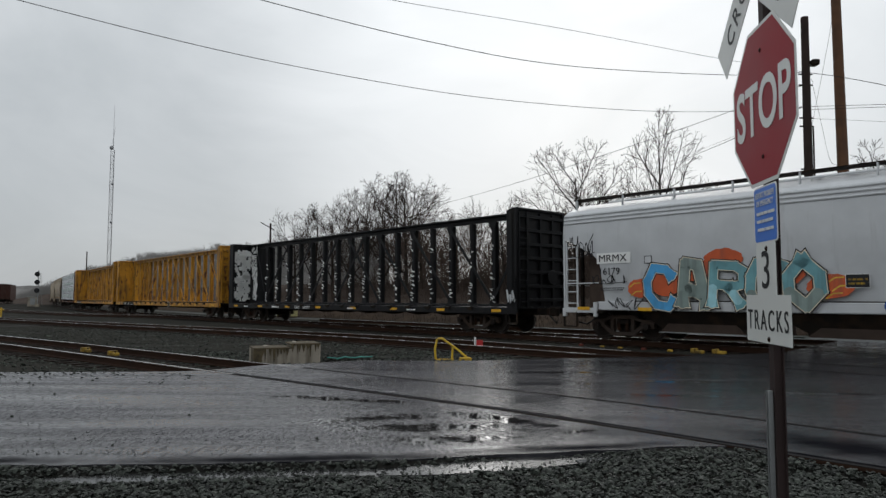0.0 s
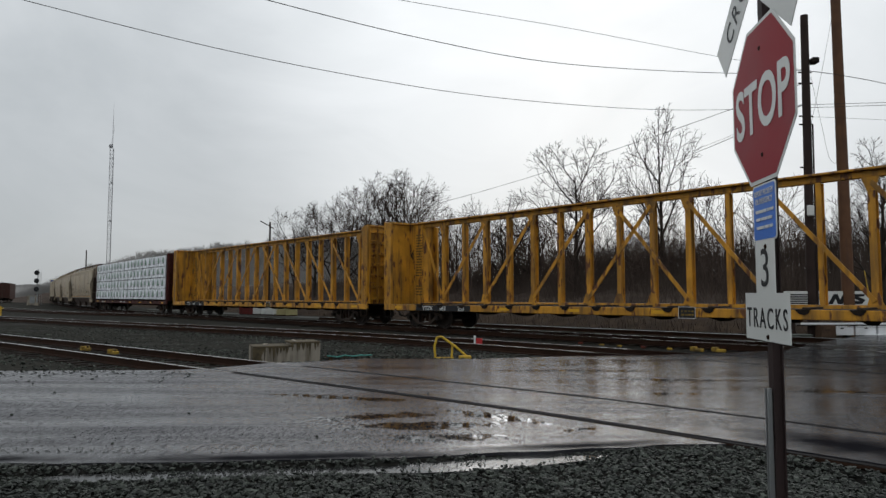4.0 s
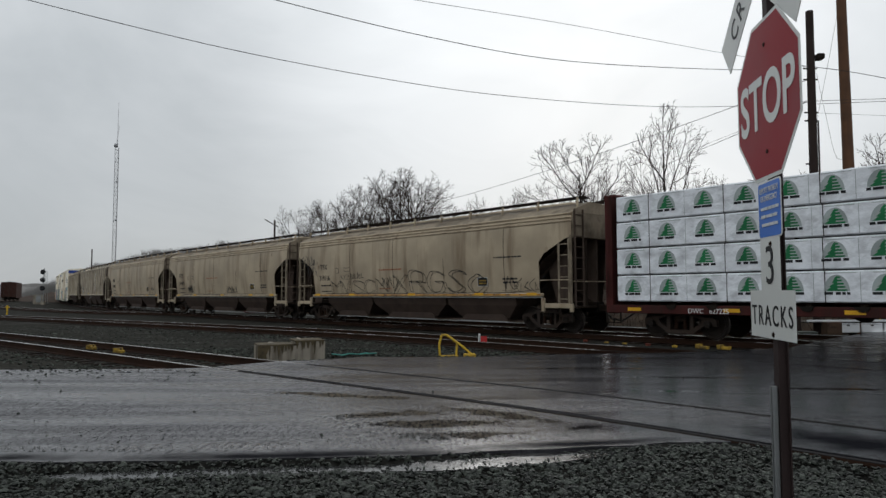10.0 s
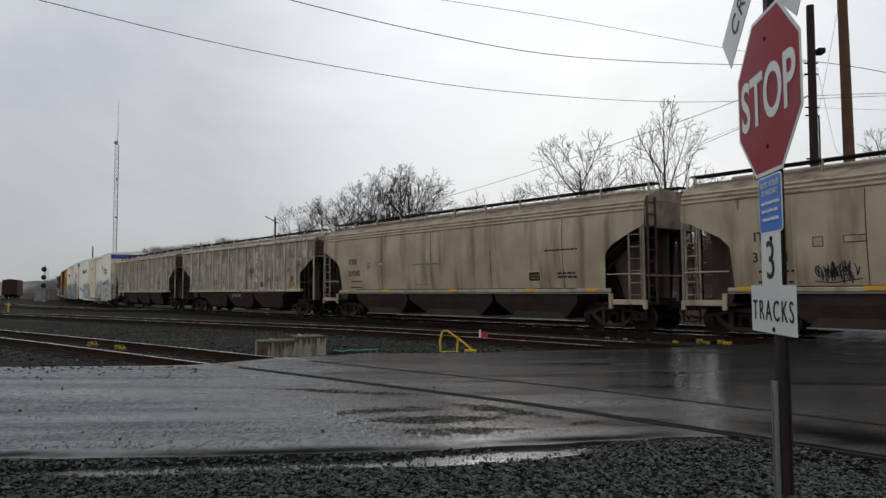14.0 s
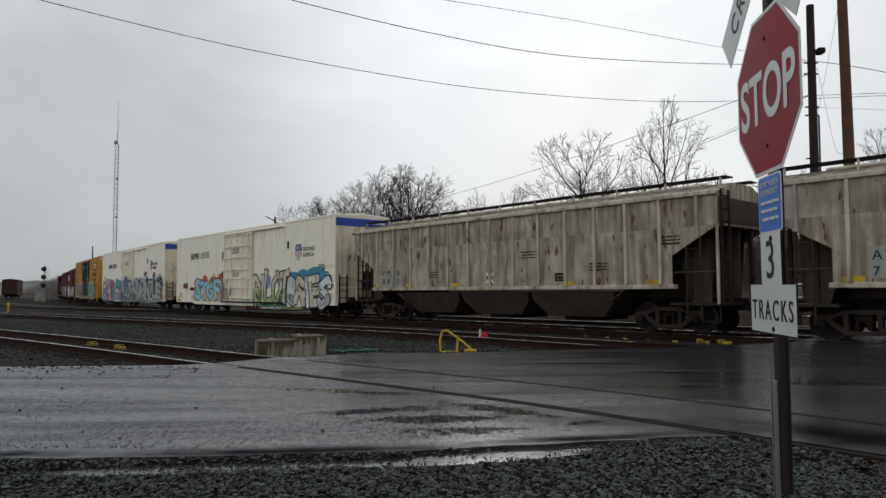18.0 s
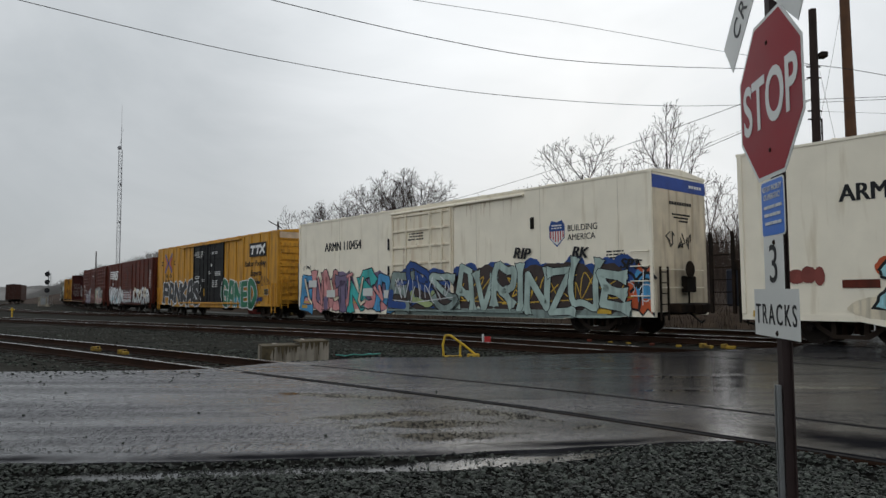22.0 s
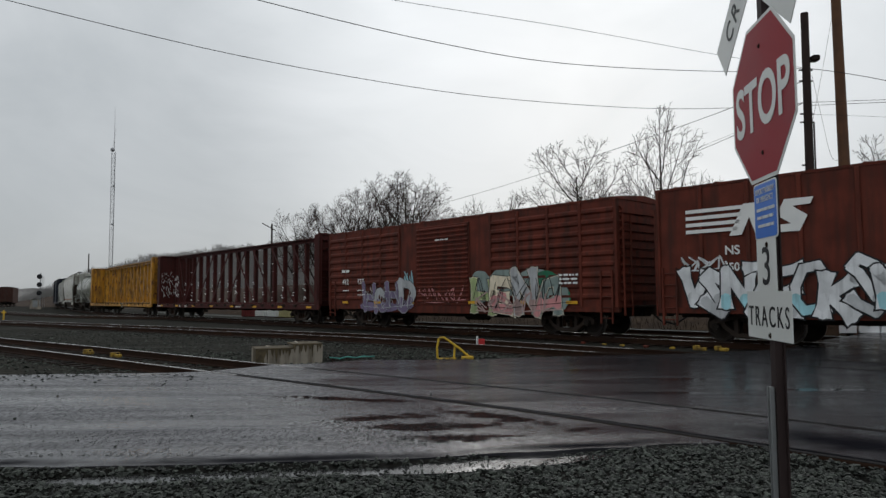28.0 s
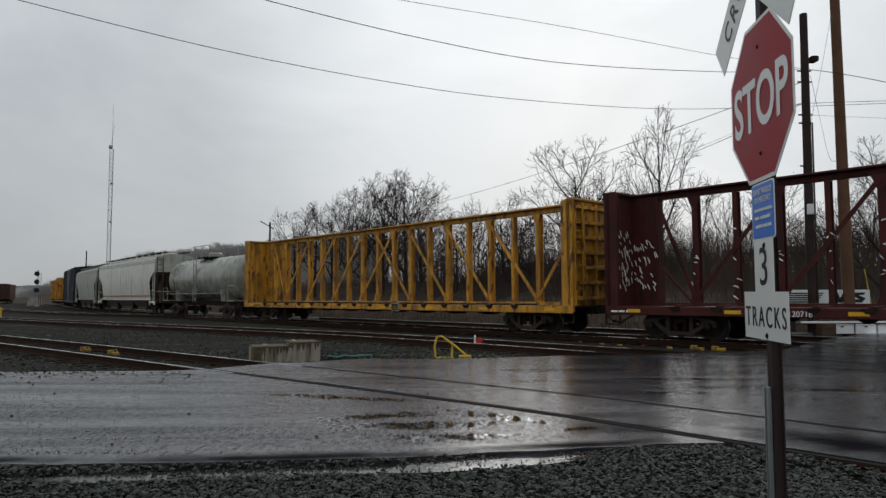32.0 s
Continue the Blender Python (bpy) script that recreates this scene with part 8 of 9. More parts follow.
# beige hoppers
for k, ((car, h, W), no) in enumerate(((HOP_A, "319116"), (HOP_B, "319591"), (HOP_C, "319242"))):
    y = -W - 0.006
    write(car, "ITFX", M_BLACKINK, -6.75, y, 2.55, 0.36, wide=0.95, bold=0.004)
    write(car, no, M_BLACKINK, -6.8, y, 2.02, 0.36, wide=0.88, bold=0.004)
    data_box(car, 4.35, 1.63, y)
    small_print(car, M_BLACKINK, [(-6.7, 1.72, 1.0, 0.12, 1), (-6.7, 1.45, 0.9, 0.10, 1), (5.1, 2.62, 1.5, 0.10, 1), (5.6, 1.7, 0.8, 0.25, 2)], y, 60 + 5 * k)
    small_print(car, M_REDPRINT, [(-2.0, 2.36, 1.8, 0.12, 1), (-1.9, 1.55, 0.9, 0.08, 1)], y, 62 + 5 * k)
    part("outlined_mark", G().box(-5.3, -5.05, y - 0.001, y, 2.35, 2.6), M_BLACKINK, car)
    part("outlined_mark", G().box(-5.28, -5.07, y - 0.003, y - 0.001, 2.37, 2.58), M_BEIGE, car)
    part("outlined_mark", G().box(-4.6, -4.1, y - 0.001, y, 2.42, 2.6), M_BLACKINK, car)
    part("outlined_mark", G().box(-4.58, -4.12, y - 0.003, y - 0.001, 2.44, 2.58), M_BEIGE, car)
    reflectors(car, (-7.0, -4.0, 0.4, 4.4, 7.0), -W + 0.072, 1.33)
    part("sill_edge", G().box(-h + 1.3, h - 1.3, -W + 0.06, -W + 0.12, 1.20, 1.225), M_GALV, car, "pale lower edge of the sill")
car, h, W = HOP_A
y = -W - 0.008
scrawl(car, -8.4, -7.1, 2.75, 3.35, y, P_BLACK, 0.025, 5, 71)
scrawl(car, -7.9, -7.0, 2.2, 2.8, y, P_BLACK, 0.025, 4, 711)
hollow_letters(car, "MVSCN", -5.75, -1.3, 1.40, 2.00, y - 0.002, P_BLACK, 0.15, 0.022, 72)
hollow_letters(car, "XRGSO", -0.9, 4.9, 1.40, 2.20, y - 0.002, P_BLACK, 0.22, 0.024, 75)
scrawl(car, -4.9, -3.1, 2.05, 2.35, y - 0.001, P_BLACK, 0.02, 8, 73)
scrawl(car, -1.7, -0.4, 1.5, 2.1, y - 0.001, P_BLACK, 0.026, 4, 76)
scrawl(car, 5.6, 7.6, 1.4, 2.0, y, P_BLACK, 0.02, 6, 84, "faint spray-painted scrawl")
part("sill_stripe", G().box(-h + 1.4, h - 1.4, -W + 0.074, -W + 0.079, 1.28, 1.335), M_YELLOW, car, "dirty yellow stripe along the sill")
car, h, W = HOP_B
scrawl(car, -5.3, -4.3, 1.45, 1.98, -W - 0.008, P_BLACK, 0.03, 9, 85)
scrawl(car, -5.1, -4.5, 1.6, 2.0, -W - 0.008, P_BLACK, 0.03, 5, 87)
scrawl(car, 1.0, 2.5, 1.46, 1.86, -W - 0.008, P_BLACK, 0.04, 7, 86)



def hug(car, eave=4.05):
    """Lays the paint on the rounded side of a hopper."""
    for ob in car.children:
        if ob.name.split(".")[0] not in ("lettering", "data_panel", "graffiti_tag", "graffiti_letter", "graffiti_outline", "outlined_mark"):
            continue
        if ob.data.users > 1:
            ob.data = ob.data.copy()
        back_ = ob.matrix_basis.inverted().to_3x3()
        for v in ob.data.vertices:
            v.co += back_ @ Vector((0, bulge((ob.matrix_basis @ v.co).z, eave), 0))


for hop in (HOP_A, HOP_B, HOP_C):
    hug(hop[0])

# ribbed hoppers
for k, ((car, h, W), mark, no) in enumerate(((RIB_A, "ATGX", "75116"), (RIB_B, "PMRX", "8802"))):
    y = -W - 0.004
    for a in (-6.65, -5.93):
        part("mark_panel", G().box(a, a + 0.62, y - 0.002, y, 1.55, 2.3), M_PALEGREY, car)
    for i, ch in enumerate(mark):
        write(car, ch, M_BLACKINK, -6.6 + (i // 2) * 0.72 + (i % 2) * 0.28, y - 0.004, 1.98, 0.33)
    for i, ch in enumerate(no):
        write(car, ch, M_BLACKINK, -6.6 + i * (0.27 if len(no) == 5 else 0.34), y - 0.004, 1.60, 0.33)
    for i, x in enumerate((-7.0, -4.7, -1.9, 3.6, 6.7)):
        part("orange_patch", G().box(x - 0.25, x + 0.25, y - 0.003, y, 1.47, 1.60), M_HAZARD, car, "faded orange patch")
    data_box(car, 3.0, 1.58, y)
    small_print(car, M_BLACKINK, [(1.5, 2.4, 0.7, 0.3, 3), (4.4, 1.9, 0.7, 0.3, 3), (-3.6, 1.8, 0.7, 0.3, 3), (7.0, 2.6, 0.6, 0.3, 3)], y, 90 + 7 * k)
car, h, W = RIB_A
for i, ch in enumerate("XTRA"):
    write(car, ch, M_WHITE, 2.32, -W - 0.008, 3.22 - i * 0.47, 0.5, bold=0.012)
scrawl(car, -0.7, 0.6, 0.95, 1.28, -W - 0.024, P_SILVER, 0.03, 4, 95)
car, h, W = RIB_B
stroke_g = stroke(stroke(G(), [(-0.2, 1.6), (0.15, 1.95)], 0.07, -W - 0.006), [(-0.2, 1.95), (0.15, 1.6)], 0.07, -W - 0.0065)
part("cross_mark", stroke_g, M_WHITE, car)


# refrigerator cars
def reefer_details(carset, no):
    car, h, W, door = carset
    y = -W - 0.004
    for i in range(20):
        x = -h + 1.05 * (i + 1) - 0.4
        if -2.5 < x < 1.7 or x > h - 0.2 or i % 3:
            continue
        part("panel_joint", G().box(x - 0.008, x + 0.008, y, y + 0.006, 0.8, 4.95), M_CREAMSEAM, car)
    # plug door with battens
    dy = -W - 0.05
    for z in (0.95, 1.55, 2.1, 2.65, 3.35, 4.05, 4.7):
        part("batten", G().box(-2.3, 1.5, dy - 0.05, dy, z - 0.05, z + 0.05, 0.012), M_DOORRUST, door)
    for x in (-2.27, -1.35, 0.2, 0.95, 1.47):
        part("batten", G().box(x - 0.05, x + 0.05, dy - 0.06, dy, 0.82, 4.78, 0.012), M_DOORRUST, door)
    part("lock_box", G().box(-0.1, 0.42, dy - 0.04, dy, 1.55, 2.35, 0.02), M_CREAM, door)
    part("lock_bar", G().tube((0.3, dy - 0.035, 0.85), (0.3, dy - 0.035, 4.7), 0.025, n=6), M_CREAM, door)
    part("door_hood", G().box(-2.45, 5.3, -W - 0.12, -W, 4.80, 4.88, 0.015), M_CREAM, car)
    part("door_track", G().box(-2.6, 5.3, -W - 0.12, -W, 0.66, 0.74, 0.015), M_UNDER, car)
    small_print(car, M_BLACKINK, [(-1.2, 3.6, 1.0, 0.36, 3), (-1.1, 2.2, 0.9, 0.3, 3)], dy - 0.004, 101)
    rust = material("rust_run", (0.42, 0.28, 0.15), 0.8, var=0.4)
    rnd = random.Random(len(no) + int(no))
    g = G()
    for _ in range(13):
        x = rnd.uniform(1.6, 5.2)
        l, w = rnd.uniform(0.15, 0.9), rnd.uniform(0.012, 0.03)
        g.add([(x, y, 4.79), (x + w, y, 4.79), (x + w * 0.8, y, 4.79 - l * 0.6), (x + w * 0.5, y, 4.79 - l), (x + w * 0.2, y, 4.79 - l * 0.6)], [(0, 1, 2, 3, 4)])
    tagged(part("rust_run", g, rust, car), "thin rust streaks under the door track", kind="stuff")
    for k in range(4):
        write(car, "ARMN " + no, M_BLACKINK, -7.9 + 0.012 * k, y - 0.002 - 0.0004 * k, 3.5, 0.60, wide=0.86)
    part("hinge", G().box(-2.66, -2.58, y - 0.05, y, 3.3, 3.8), M_BLACKINK, car)
    part("hinge", G().box(-2.66, -2.58, y - 0.05, y, 2.2, 2.6), M_BLACKINK, car)
    part("vent", G().box(5.6, 5.75, y - 0.03, y, 3.6, 4.0), M_UNDER, car)
    # shield and slogan
    g = G().add([(6.42 + dx, y - 0.002, z) for dx, z in ((0, 3.6), (0.12, 3.8), (0.34, 3.74), (0.56, 3.8), (0.68, 3.6), (0.66, 3.2), (0.34, 2.9), (0.02, 3.2))], [tuple(range(8))])
    part("shield", g, P_NAVY, car, "blue shield emblem")
    part("shield_field", G().add([(6.45, y - 0.004, 3.44), (7.07, y - 0.004, 3.44), (7.05, y - 0.004, 3.2), (6.76, y - 0.004, 2.96), (6.47, y - 0.004, 3.2)], [(0, 1, 2, 3, 4)]), M_WHITE, car)
    for i in range(6):
        x = 6.475 + i * 0.105
        part("shield_bar", G().box(x, x + 0.045, y - 0.008, y - 0.006, 3.24 - 0.20 * (1 - abs(x + 0.02 - 6.76) / 0.31), 3.44), M_RED, car)
    bars(car, M_WHITE, 6.5, y - 0.004, 3.50, 0.5, 0.18, 2, 77)
    write(car, "BUILDING", M_BLACKINK, 7.2, y - 0.002, 3.40, 0.29, wide=0.92)
    write(car, "AMERICA", M_BLACKINK, 7.2, y - 0.002, 3.10, 0.29, wide=0.92)
    # blue band across the front end
    part("blue_band", G().box(h + 0.005, h + 0.02, -W, W, 4.50, 4.90), M_BLUEBAND, car, "blue band across the end")
    part("end_sheet", G().box(h + 0.002, h + 0.012, -W + 0.02, W - 0.02, 0.80, 4.50), M_ENDGRIME, car, "grimy cream end sheet")
    # print, tag and grab irons on the end
    for z, ya, n, w, hh in ((4.66, 0.55, 5, 0.12, 0.09), (4.06, -0.65, 9, 0.11, 0.10), (3.74, -0.5, 10, 0.08, 0.05), (3.64, -0.4, 8, 0.08, 0.05), (3.54, -0.1, 5, 0.08, 0.05)):
        for i in range(n):
            part("end_print", G().box(h + 0.012, h + 0.024, ya + 0.15 * i * w / 0.11, ya + 0.15 * i * w / 0.11 + w, z, z + hh), M_WHITE if z > 4.5 else M_BLACKINK, car)
    rt = random.Random(int(no))
    g = G()
    for i in range(6):
        P = [Vector((h + 0.03, -0.75 + 0.26 * i + rt.uniform(-0.2, 0.2), 2.95 + rt.uniform(-0.25, 0.28))) for _ in range(5)]
        for u, v in zip(P[:-1], P[1:]):
            g.beam(u, v, 0.03, 0.01, (1, 0, 0))
    tagged(part("graffiti_tag", g, P_BLACK, car, "black spray-painted tag on the end"), kind="stuff")
    for z in (1.5, 2.05):
        part("grab_iron", G().tube((h + 0.10, -W + 0.2, z), (h + 0.10, W - 0.4, z), 0.018, n=5), M_CREAM, car)
    for z in (1.25, 1.7, 2.15, 2.6):
        part("grab_iron", G().tube((h - 0.75, -W - 0.08, z), (h - 0.15, -W - 0.08, z), 0.018, n=5).tube((h - 0.75, -W - 0.08, z), (h - 0.75, -W, z), 0.018, n=5).tube((h - 0.15, -W - 0.08, z), (h - 0.15, -W, z), 0.018, n=5), M_CREAM, car)
    part("brake_housing", G().box(h + 0.05, h + 0.24, -0.15, 0.45, 1.35, 1.85, 0.03), M_UNDER, car)
    part("brake_wheel", G().lathe([(0.25, -0.02), (0.28, 0.0), (0.25, 0.02)], 14, "x").mesh("brake_wheel", M_UNDER), None, car).location = (h + 0.26, 0.05, 2.05)
    part("brake_rod", G().tube((h + 0.2, 0.05, 1.0), (h + 0.2, 0.05, 2.05), 0.03, n=6).tube((h + 0.26, -0.22, 2.05), (h + 0.26, 0.32, 2.05), 0.015, n=5), M_UNDER, car)
    part("draft_box", G().box(h + 0.01, h + 0.45, -0.9, 0.9, 0.72, 1.02, 0.03), M_UNDER, car)
    # cooling unit with its ladder frame behind the car
    part("cooling_unit", G().box(-h - 0.85, -h - 0.05, -0.75, 0.95, 0.95, 2.0, 0.05), M_COOLER, car, "dark cooling unit")
    for x in (-h - 1.15, -h - 0.50):
        part("end_frame", G().box(x - 0.045, x + 0.045, -1.0, -0.9, 0.75, 3.05, 0.01), M_UNDER, car)
    for z in (1.0, 1.35, 1.7, 2.05, 2.4, 2.75):
        part("rung", G().tube((-h - 1.15, -0.95, z), (-h - 0.5, -0.95, z), 0.016, n=5), M_UNDER, car)
    part("end_arm", G().box(-h - 0.55, -h, -0.98, -0.90, 1.95, 2.25, 0.02), M_UNDER, car)
    # reflective strips and yellow notices along the sill
    for x in (-9.9, -5.4, -0.2, 4.2, 8.0):
        part("reflector", G().box(x, x + 0.75, y - 0.020, y - 0.016, 0.97, 1.04), P_YEL, car, "amber reflector strip")
    for x in (-10.05, 8.35):
        part("notice", G().box(x, x + 0.52, y - 0.034, y - 0.030, 0.70, 0.86), P_YEL, car, "yellow notice on the sill")
    small_print(car, M_BLACKINK, [(8.65, 2.3, 0.75, 0.4, 4)], y, 104)
    return car, y


car, y = reefer_details(REEF_A, "111171")
y -= 0.014
cloud(car, P_ORANGE, [(-6.6, 1.9, 0.6, 0.32), (-5.4, 2.05, 0.45, 0.36), (-4.0, 1.95, 0.7, 0.38), (-2.9, 2.1, 0.5, 0.36)], y - 0.0005, 110, "orange and cream graffiti cloud")
cloud(car, P_CREAM, [(-6.9, 0.95, 0.9, 0.28), (-5.0, 1.0, 1.1, 0.35), (-3.5, 0.95, 1.2, 0.3)], y - 0.0012, 111)
bubble(car, "STOR", -7.1, -2.7, 0.80, 2.10, y - 0.003, [P_LBLUE], seed=112, label="black-edged pale blue graffiti letter", lap=1.10, body=0.27, edge=0.050, low=[P_LBLUE, P_CREAM], lively=1.1, flare=0.35, curve=False)
scrawl(car, -2.95, -1.2, 0.75, 2.1, -1.58 - 0.115, P_BLACK, 0.05, 4, 1121, "black and pink spray scrawl")
scrawl(car, -2.9, -1.9, 0.8, 1.9, -1.58 - 0.1135, P_PINK, 0.10, 3, 1122, "pink spray scrawl")
cloud(car, P_LAV, [(3.3, 1.9, 0.45, 0.42), (4.9, 1.95, 0.4, 0.5), (2.0, 1.1, 0.4, 0.5), (5.7, 1.2, 0.5, 0.5)], y - 0.0005, 113, "lavender graffiti cloud")
cloud(car, P_SEA, [(6.3, 2.05, 0.7, 0.30), (7.3, 2.2, 0.6, 0.26), (8.5, 2.25, 0.8, 0.30), (9.4, 1.9, 0.6, 0.42)], y - 0.0009, 1131, "sea blue graffiti cloud")
cloud(car, P_GREEN, [(2.2, 0.85, 0.7, 0.25), (2.9, 0.75, 0.9, 0.25), (4.0, 0.8, 0.8, 0.25), (5.0, 0.82, 0.9, 0.25)], y - 0.002, 114)
bubble(car, "BILOT", 1.7, 5.75, 0.60, 2.30, y - 0.003, [P_CREAM], seed=115, label="cream and green graffiti letter", lap=1.16, body=0.30, edge=0.042, low=[P_LIME], lively=1.3, flare=0.22)
bubble(car, "GRIES", 5.6, 9.85, 0.56, 2.20, y - 0.006, [P_WHITE, P_CREAM], seed=119, label="white graffiti letter", lap=1.25, body=0.40, edge=0.040, low=[P_WHITE, P_CREAM], lively=1.1)
part("painted_sill", G().box(5.6, 6.9, y - 0.006, y - 0.004, 0.51, 0.80), P_WHITE, car)
part("painted_sill", G().box(1.7, 5.6, y - 0.006, y - 0.004, 0.51, 0.80), P_GREEN, car, "green paint along the sill")
scrawl(car, 6.2, 9.2, 1.3, 1.9, y - 0.04, P_BLACK, 0.022, 7, 1161)
scrawl(car, 8.7, 9.4, 2.2, 2.66, y, P_BLACK, 0.03, 4, 117)
cloud(car, material("red_lead_paint", (0.20, 0.055, 0.045), 0.7), [(-8.95, 1.72, 0.22, 0.18), (-8.65, 1.76, 0.20, 0.21), (-8.4, 1.72, 0.12, 0.24), (-9.5, 1.18, 0.16, 0.06)], y - 0.001, 118, "dark red patch")
part("repaint_patch", G().box(-7.9, -7.1, y - 0.001, y, 1.42, 1.62), M_OXIDE, car, "red-brown patch")
part("yellow_tag", G().box(-4.06, -3.78, y - 0.012, y - 0.010, 2.16, 2.46), P_YEL, car)

car, y = reefer_details(REEF_B, "110454")
y -= 0.014
cloud(car, P_PURPLE, [(-9.2, 1.5, 0.9, 0.9), (-6.4, 1.6, 1.2, 0.9), (-3.4, 1.5, 1.1, 0.9), (-7.9, 1.3, 0.9, 0.7)], y - 0.0005, 120, "purple graffiti cloud")
cloud(car, P_PINK, [(-9.3, 0.95, 0.8, 0.28), (-7.6, 1.0, 0.8, 0.3), (-5.3, 0.95, 0.9, 0.28), (-3.3, 0.95, 0.9, 0.28)], y - 0.0018, 1201)
bubble(car, "EUMTNSA", -10.05, -2.4, 0.62, 2.40, y - 0.003, [P_BLUE, P_PINK, P_PINK, P_PURPLE, P_TURQ, P_TURQ, P_BLUE], seed=121, label="interlocked pastel graffiti letter", lap=1.2, body=0.34, edge=0.026, curve=False, low=[P_BLUE, P_PINK, P_PURPLE, P_PURPLE, P_TURQ, P_PINK, P_BLUE], lively=1.2, flare=0.35)
bubble(car, "LVLTLV", -10.0, -2.6, 1.0, 2.2, y - 0.036, [P_CREAM, P_PINK], seed=1211, label="pale connecting bar of the graffiti piece", lap=0.42, body=0.12, edge=0.025, curve=False, lively=2.0)
cloud(car, P_MUD, [(2.4, 1.5, 0.8, 0.82), (3.4, 1.6, 0.8, 0.82), (4.4, 1.5, 0.9, 0.86), (5.7, 1.5, 1.0, 0.82), (6.6, 1.6, 0.8, 0.8), (7.4, 1.55, 0.9, 0.85), (8.8, 1.5, 0.7, 0.8)], y - 0.0045, 122, "dark brown graffiti ground")
cloud(car, P_NAVY, [(1.9 + 0.62 * i, 1.98 + 0.16 * math.sin(2.3 * i), 0.46, 0.46) for i in range(13)], y - 0.0003, 1221, "deep blue graffiti edge")
cloud(car, P_NAVY, [(-1.0, 1.7, 0.9, 0.85), (0.6, 1.6, 0.9, 0.8)], -1.58 - 0.113, 123)
cloud(car, P_MUD, [(-1.6, 1.25, 0.6, 0.5), (-0.4, 1.2, 0.7, 0.5), (0.9, 1.25, 0.7, 0.5)], -1.58 - 0.1136, 1231)
bubble(car, "EBS", -2.3, 1.7, 0.85, 2.35, -1.58 - 0.115, [P_SAGE, P_NAVY, P_MINT], seed=124, label="dark blue and mint graffiti letter", lap=1.15, body=0.20, low=[P_NAVY, P_LIME, P_SAGE], lively=1.2, edge=0.030, flare=0.4)
scrawl(car, -2.1, 1.5, 1.0, 2.2, -1.58 - 0.130, P_WHITE, 0.05, 7, 1241, "white spray accents")
cloud(car, P_MINT, [(-0.5, 0.70, 2.2, 0.13), (3.6, 0.70, 2.4, 0.15), (7.4, 0.70, 2.2, 0.15)], y - 0.002, 125)
bubble(car, "AVRINZUE", 1.75, 9.5, 0.78, 2.42, y - 0.012, [P_MINT], P_BLACK, seed=126, label="tall mint graffiti letter edged in black", lap=1.12, body=0.24, edge=0.016, curve=True, lively=1.5, flare=0.45)
scrawl(car, 1.9, 9.3, 1.0, 2.1, y - 0.0075, P_YEL, 0.05, 9, 1262, "yellow and brown spray marks")
part("painted_sill", G().prism([(-2.2, 0.80), (-2.2, 0.51), (6.9, 0.51), (7.5, 0.635), (9.6, 0.635), (9.6, 0.80)], y - 0.006, y - 0.004, "y"), P_SAGE, car, "grey-green paint along the sill")
part("door_track", G().box(-2.6, 5.3, y - 0.115, y - 0.112, 0.665, 0.735), P_SAGE, car, "painted face of the door track")
wildstyle(car, 8.9, 10.3, 0.75, 2.2, y - 0.003, [P_ORANGE, P_BLUE], P_BLACK, 2, 127)
for text, x, z, k in (("RIP", 4.75, 2.62, 1), ("RK", 7.35, 2.55, 2), ("SPT", 9.2, 2.12, 3)):
    for j in range(5):
        write(car, text, P_BLACK, x + 0.012 * j, y - 0.03 - 0.0006 * j, z, 0.62 - 0.06 * k, name="graffiti_tag", label="black spray-painted tag", shear=0.2, tilt=6)
scrawl(car, -10.0, -9.2, 2.6, 2.9, y, P_BLACK, 0.03, 4, 130)
for x, z in ((-9.3, 1.75), (-7.6, 1.25), (-4.5, 1.3), (-2.9, 1.2)):
    part("white_notice", G().box(x, x + 0.75, y - 0.06, y - 0.055, z, z + 0.35), M_SIGNWHITE, car)

# yellow boxcar
car, h, W, door = TBOX
y = -W - 0.012
dy = -W - 0.05
for x in (-2.38, -0.0, 2.58):
    part("door_edge", G().box(x - 0.05, x + 0.05, dy - 0.05, dy, 0.96, 4.74, 0.012), M_BLACK, door)
for z in (1.0, 2.0, 2.9, 3.8, 4.7):
    part("door_rib", G().box(-2.4, 2.6, dy - 0.035, dy, z - 0.04, z + 0.04, 0.012), M_BLACK, door)
for x in (-1.2, -0.55, 0.6, 1.3):
    part("lock_bar", G().tube((x, dy - 0.06, 1.0), (x, dy - 0.06, 4.7), 0.025, n=6), M_BLACK, door)
write(door, "CLOSE AND LOCK\nBOTH DOORS BEFORE\nMOVING CAR", M_WHITE, -1.4, dy - 0.037, 4.25, 0.16, align="CENTER")
small_print(door, M_WHITE, [(0.7, 4.05, 1.0, 0.2, 2), (-2.1, 2.5, 0.8, 0.25, 2), (1.2, 2.65, 1.0, 0.3, 3), (0.3, 2.75, 0.35, 0.25, 2), (0.9, 1.9, 0.8, 0.5, 4), (-0.9, 2.3, 0.5, 0.2, 2)], dy - 0.036, 140)
part("round_mark", G().add([(0.75 + 0.1 * math.cos(k * 0.5236), dy - 0.037, 3.35 + 0.1 * math.sin(k * 0.5236)) for k in range(12)], [tuple(range(12))]), M_WHITE, door)
part("door_track", G().box(-4.9, 5.1, -W - 0.16, -W, 0.86, 0.95, 0.015), M_BOXYEL, car)
part("door_track", G().box(-4.9, 5.1, -W - 0.14, -W, 4.74, 4.84, 0.015), M_BOXYEL, car)
part("amber_label", G().box(-0.55, -0.40, dy - 0.04, dy - 0.036, 1.35, 1.85), M_AMBER, door)
